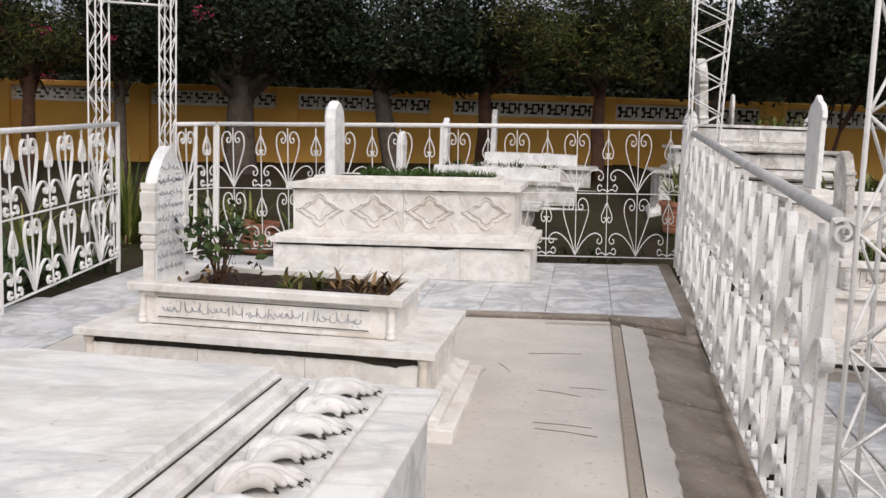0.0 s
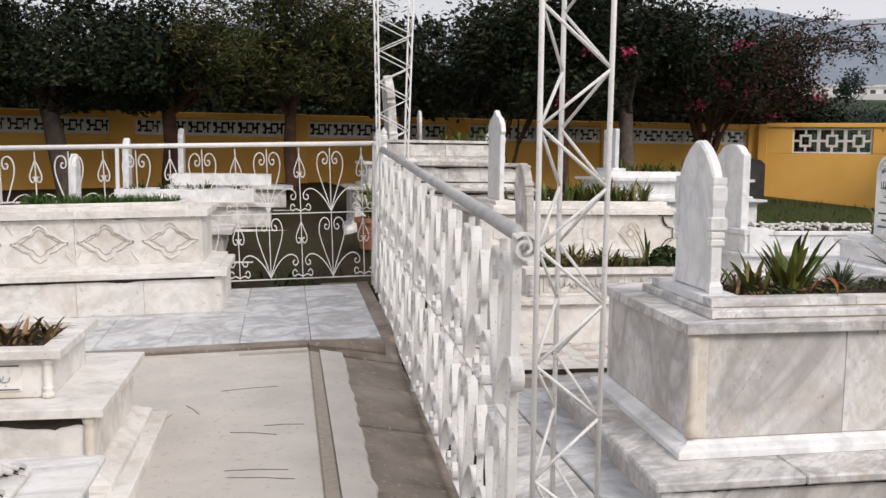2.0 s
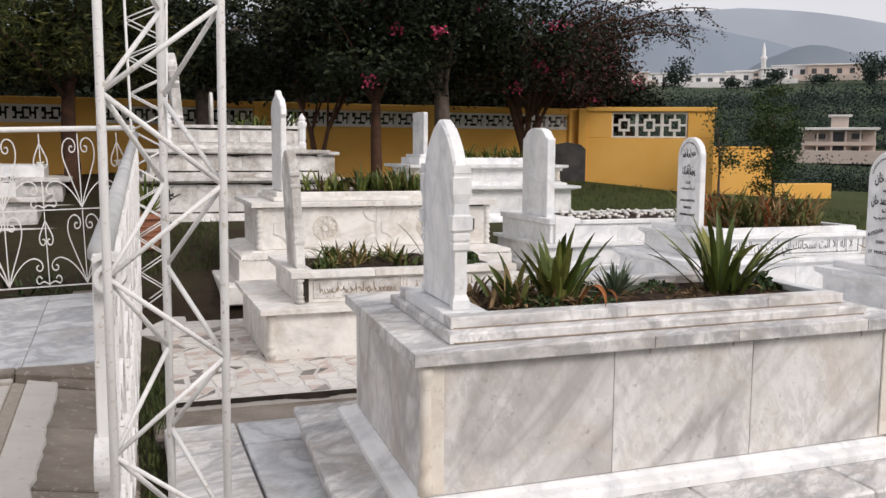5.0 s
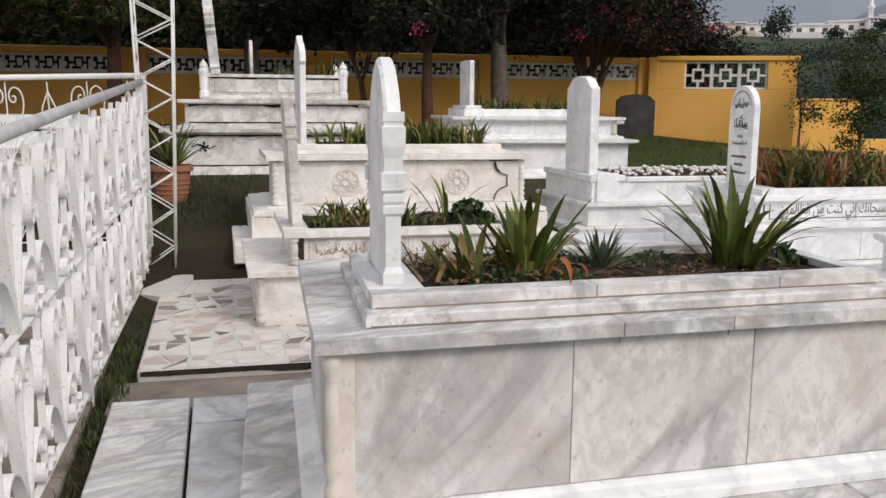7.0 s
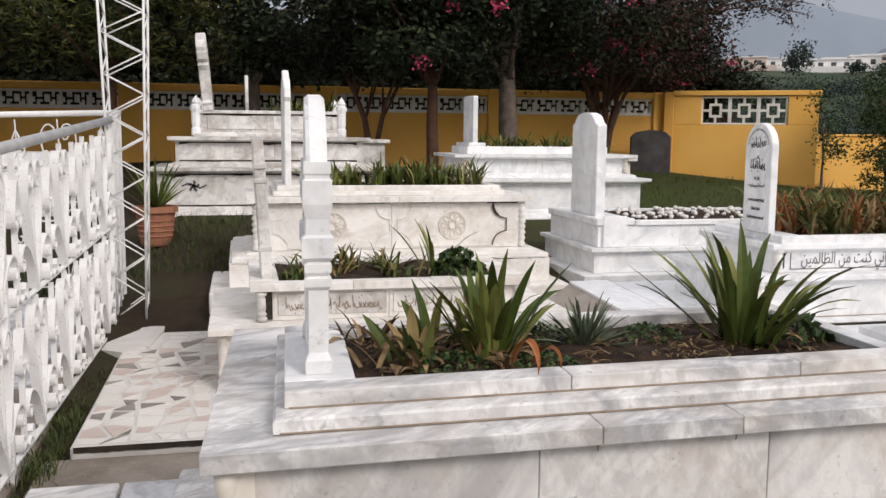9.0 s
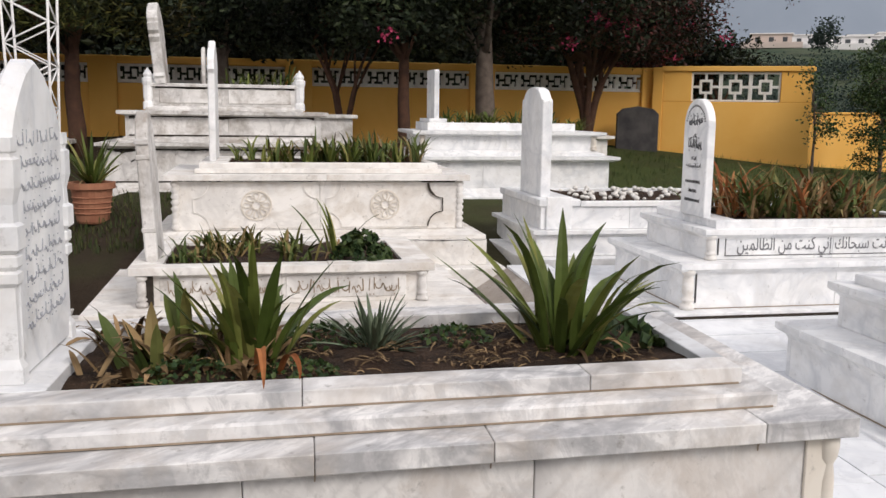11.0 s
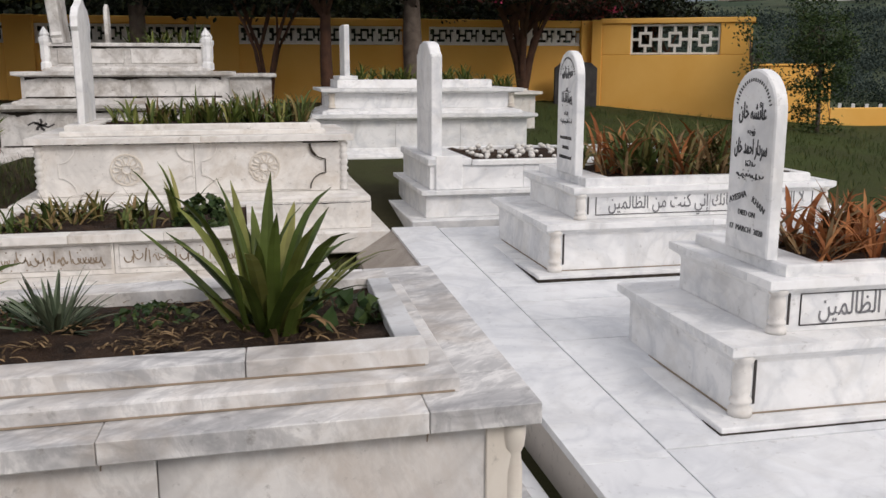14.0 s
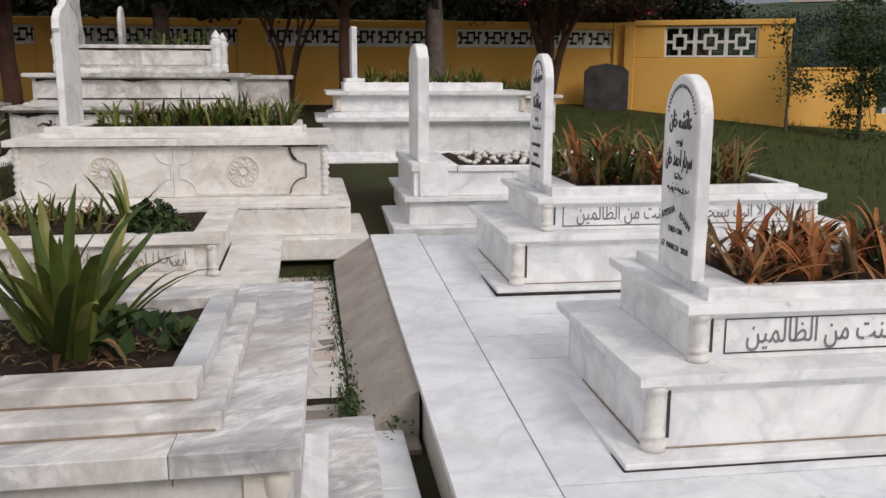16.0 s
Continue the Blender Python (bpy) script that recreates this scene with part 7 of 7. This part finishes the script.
# compass bearing, distance, width, height, storeys, plaster
for az, r, w, h, st, mat in ((34.0, 372, 13, 3.6, 1, M_HOUSE), (35.3, 340, 12, 3.4, 1, M_HOUSE), (35.9, 392, 18, 4.6, 1, M_HOUSE), (36.9, 345, 9, 4.2, 1, M_HOUSE), (37.5, 384, 10, 6.0, 2, M_PINKH), (38.9, 340, 9, 4.6, 1, M_HOUSE),
                              (40.2, 350, 16, 5.2, 1, M_HOUSE), (40.9, 398, 22, 6.0, 2, M_HOUSE), (42.3, 345, 20, 4.4, 1, M_PINKH), (43.0, 392, 16, 5.8, 2, M_HOUSE), (44.3, 350, 14, 4.4, 1, M_HOUSE), (45.6, 380, 20, 5.0, 1, M_HOUSE),
                              (47.0, 350, 14, 4.6, 1, M_HOUSE), (48.6, 385, 18, 5.0, 2, M_HOUSE), (32.4, 380, 16, 4.4, 1, M_HOUSE), (30.6, 360, 14, 4.0, 1, M_PINKH), (50.5, 360, 16, 4.6, 1, M_HOUSE)):
    a = radians(az)
    house(r * math.sin(a), r * math.cos(a), w, 8, h, st, mat, -a + random.uniform(-0.15, 0.15), "flat-roofed pale house on the far hillside")
shed = house(100 * math.sin(radians(36.8)), 100 * math.cos(radians(36.8)), 9, 5, 3.2, 1, M_HOUSE, -radians(36.8), "low white building with roof posts across the valley")
sx, sy = shed.location.x, shed.location.y
for k in range(8):
    part("roof_post", boxed(sx - 4.2 + k * 1.15, sx - 3.9 + k * 1.15, sy - 2.6, sy - 2.3, shed.location.z + 4.6, shed.location.z + 5.4, c=0.02), M_HOUSE, shed)
mx, my = 390 * math.sin(radians(38.3)), 390 * math.cos(radians(38.3))
mz = ground_z(mx, my)
minaret = thing("minaret", (mx, my, mz), "slim white minaret above the far houses", "minaret")
part("shaft", lathe(mx, my, [(1.0, mz), (0.9, mz + 10), (1.3, mz + 10.5), (1.3, mz + 11.2), (0.7, mz + 11.6), (0.6, mz + 14.5), (0.05, mz + 17.0)], 12), M_HOUSE, minaret, smooth=True)
part("hall", boxed(mx - 6, mx + 6, my - 5, my + 5, mz - 1, mz + 6.0, c=0.05), M_HOUSE, minaret)

woods = thing("far_woods", (60, 80, 0), "dark green trees and scrub across the valley", "trees", kind="stuff")
s, valley = Soup(), Soup()
for k in range(2900):
    a = radians(random.uniform(14, 60))
    r = random.choice((random.uniform(40, 80), random.uniform(80, 180), random.uniform(130, 268), random.uniform(130, 268)))
    x, y = r * math.sin(a), r * math.cos(a)
    if math.hypot(x - 108, y - 117) < 15 or math.hypot(x - 58, y - 78) < 9:
        continue
    z = ground_z(x, y)
    R = random.uniform(0.6, 1.35) * (1 + r / 130)
    for j in range(150 if r < 80 else 60):
        d = Vector((random.gauss(0, 0.45), random.gauss(0, 0.45), abs(random.gauss(0.35, 0.45))))
        # Beyond 130 m the crowns take the haze-tinted leaf colour.
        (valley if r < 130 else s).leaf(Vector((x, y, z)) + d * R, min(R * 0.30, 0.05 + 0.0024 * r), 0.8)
# taller trees among the far houses
for az, r, tall, wide in ((33.7, 300, 11, 5), (33.2, 305, 8, 4), (39.0, 330, 5, 4.5), (40.1, 420, 5, 5), (42.1, 425, 5, 4.5), (43.9, 322, 9, 6), (44.6, 318, 8, 7), (45.4, 315, 9, 7), (36.6, 322, 3.5, 4), (38.2, 318, 3, 5), (41.5, 315, 3, 6), (46.6, 320, 8, 7), (44.1, 290, 8, 3)):
    a = radians(az)
    x, y = r * math.sin(a), r * math.cos(a)
    z = ground_z(x, y)
    for j in range(420):
        d = Vector((random.gauss(0, 0.34), random.gauss(0, 0.34), 0)) * wide
        s.leaf((x + d.x, y + d.y, z + tall * min(max(random.gauss(0.6, 0.22), 0.1), 1.0)), 0.9, 0.8)
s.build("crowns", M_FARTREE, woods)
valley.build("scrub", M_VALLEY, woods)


def mountains():
    """Three ridges, each given by the height in degrees at which its crest stands over the horizon."""
    def far(a):
        return 8.2 - 0.16 * max(a - 37.0, 0.0) + 0.5 * noise.noise((a * 0.11, 7.0, 0))

    def middle(a):
        return 8.7 * math.exp(-((a - 27.0) / 18.4) ** 2) + 0.25 * noise.noise((a * 0.3, 2.0, 1)) + 2.5

    def near(a):
        return max(6.0 * math.exp(-((a - 40.9) / 6.9) ** 2), 4.4 + 1.2 * noise.noise((a * 0.09, 4.0, 2))) + 0.12 * noise.noise((a * 0.7, 4.0, 3))
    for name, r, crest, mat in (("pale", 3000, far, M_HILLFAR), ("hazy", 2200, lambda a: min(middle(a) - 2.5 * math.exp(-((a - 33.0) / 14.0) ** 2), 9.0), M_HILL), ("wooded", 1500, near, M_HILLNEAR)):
        verts, faces = [], []
        n = 240
        for k in range(n + 1):
            deg = -70 + 190 * k / n
            a = radians(deg)
            top = r * 1.1 * math.tan(radians(crest(deg)))
            for q, rr in ((0.0, r), (0.62, r * 1.06), (0.92, r * 1.09), (1.0, r * 1.1)):
                verts.append((rr * math.sin(a), rr * math.cos(a), -20 + (top + 21.4) * q))
        for k in range(n):
            for q in range(3):
                i = 4 * k + q
                faces.append((i, i + 4, i + 5, i + 1))
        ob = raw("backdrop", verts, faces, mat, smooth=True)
        tagged(ob, f"{name} mountain ridge on the horizon, haze in its blue-grey colour", "mountains", kind="structure")


mountains()
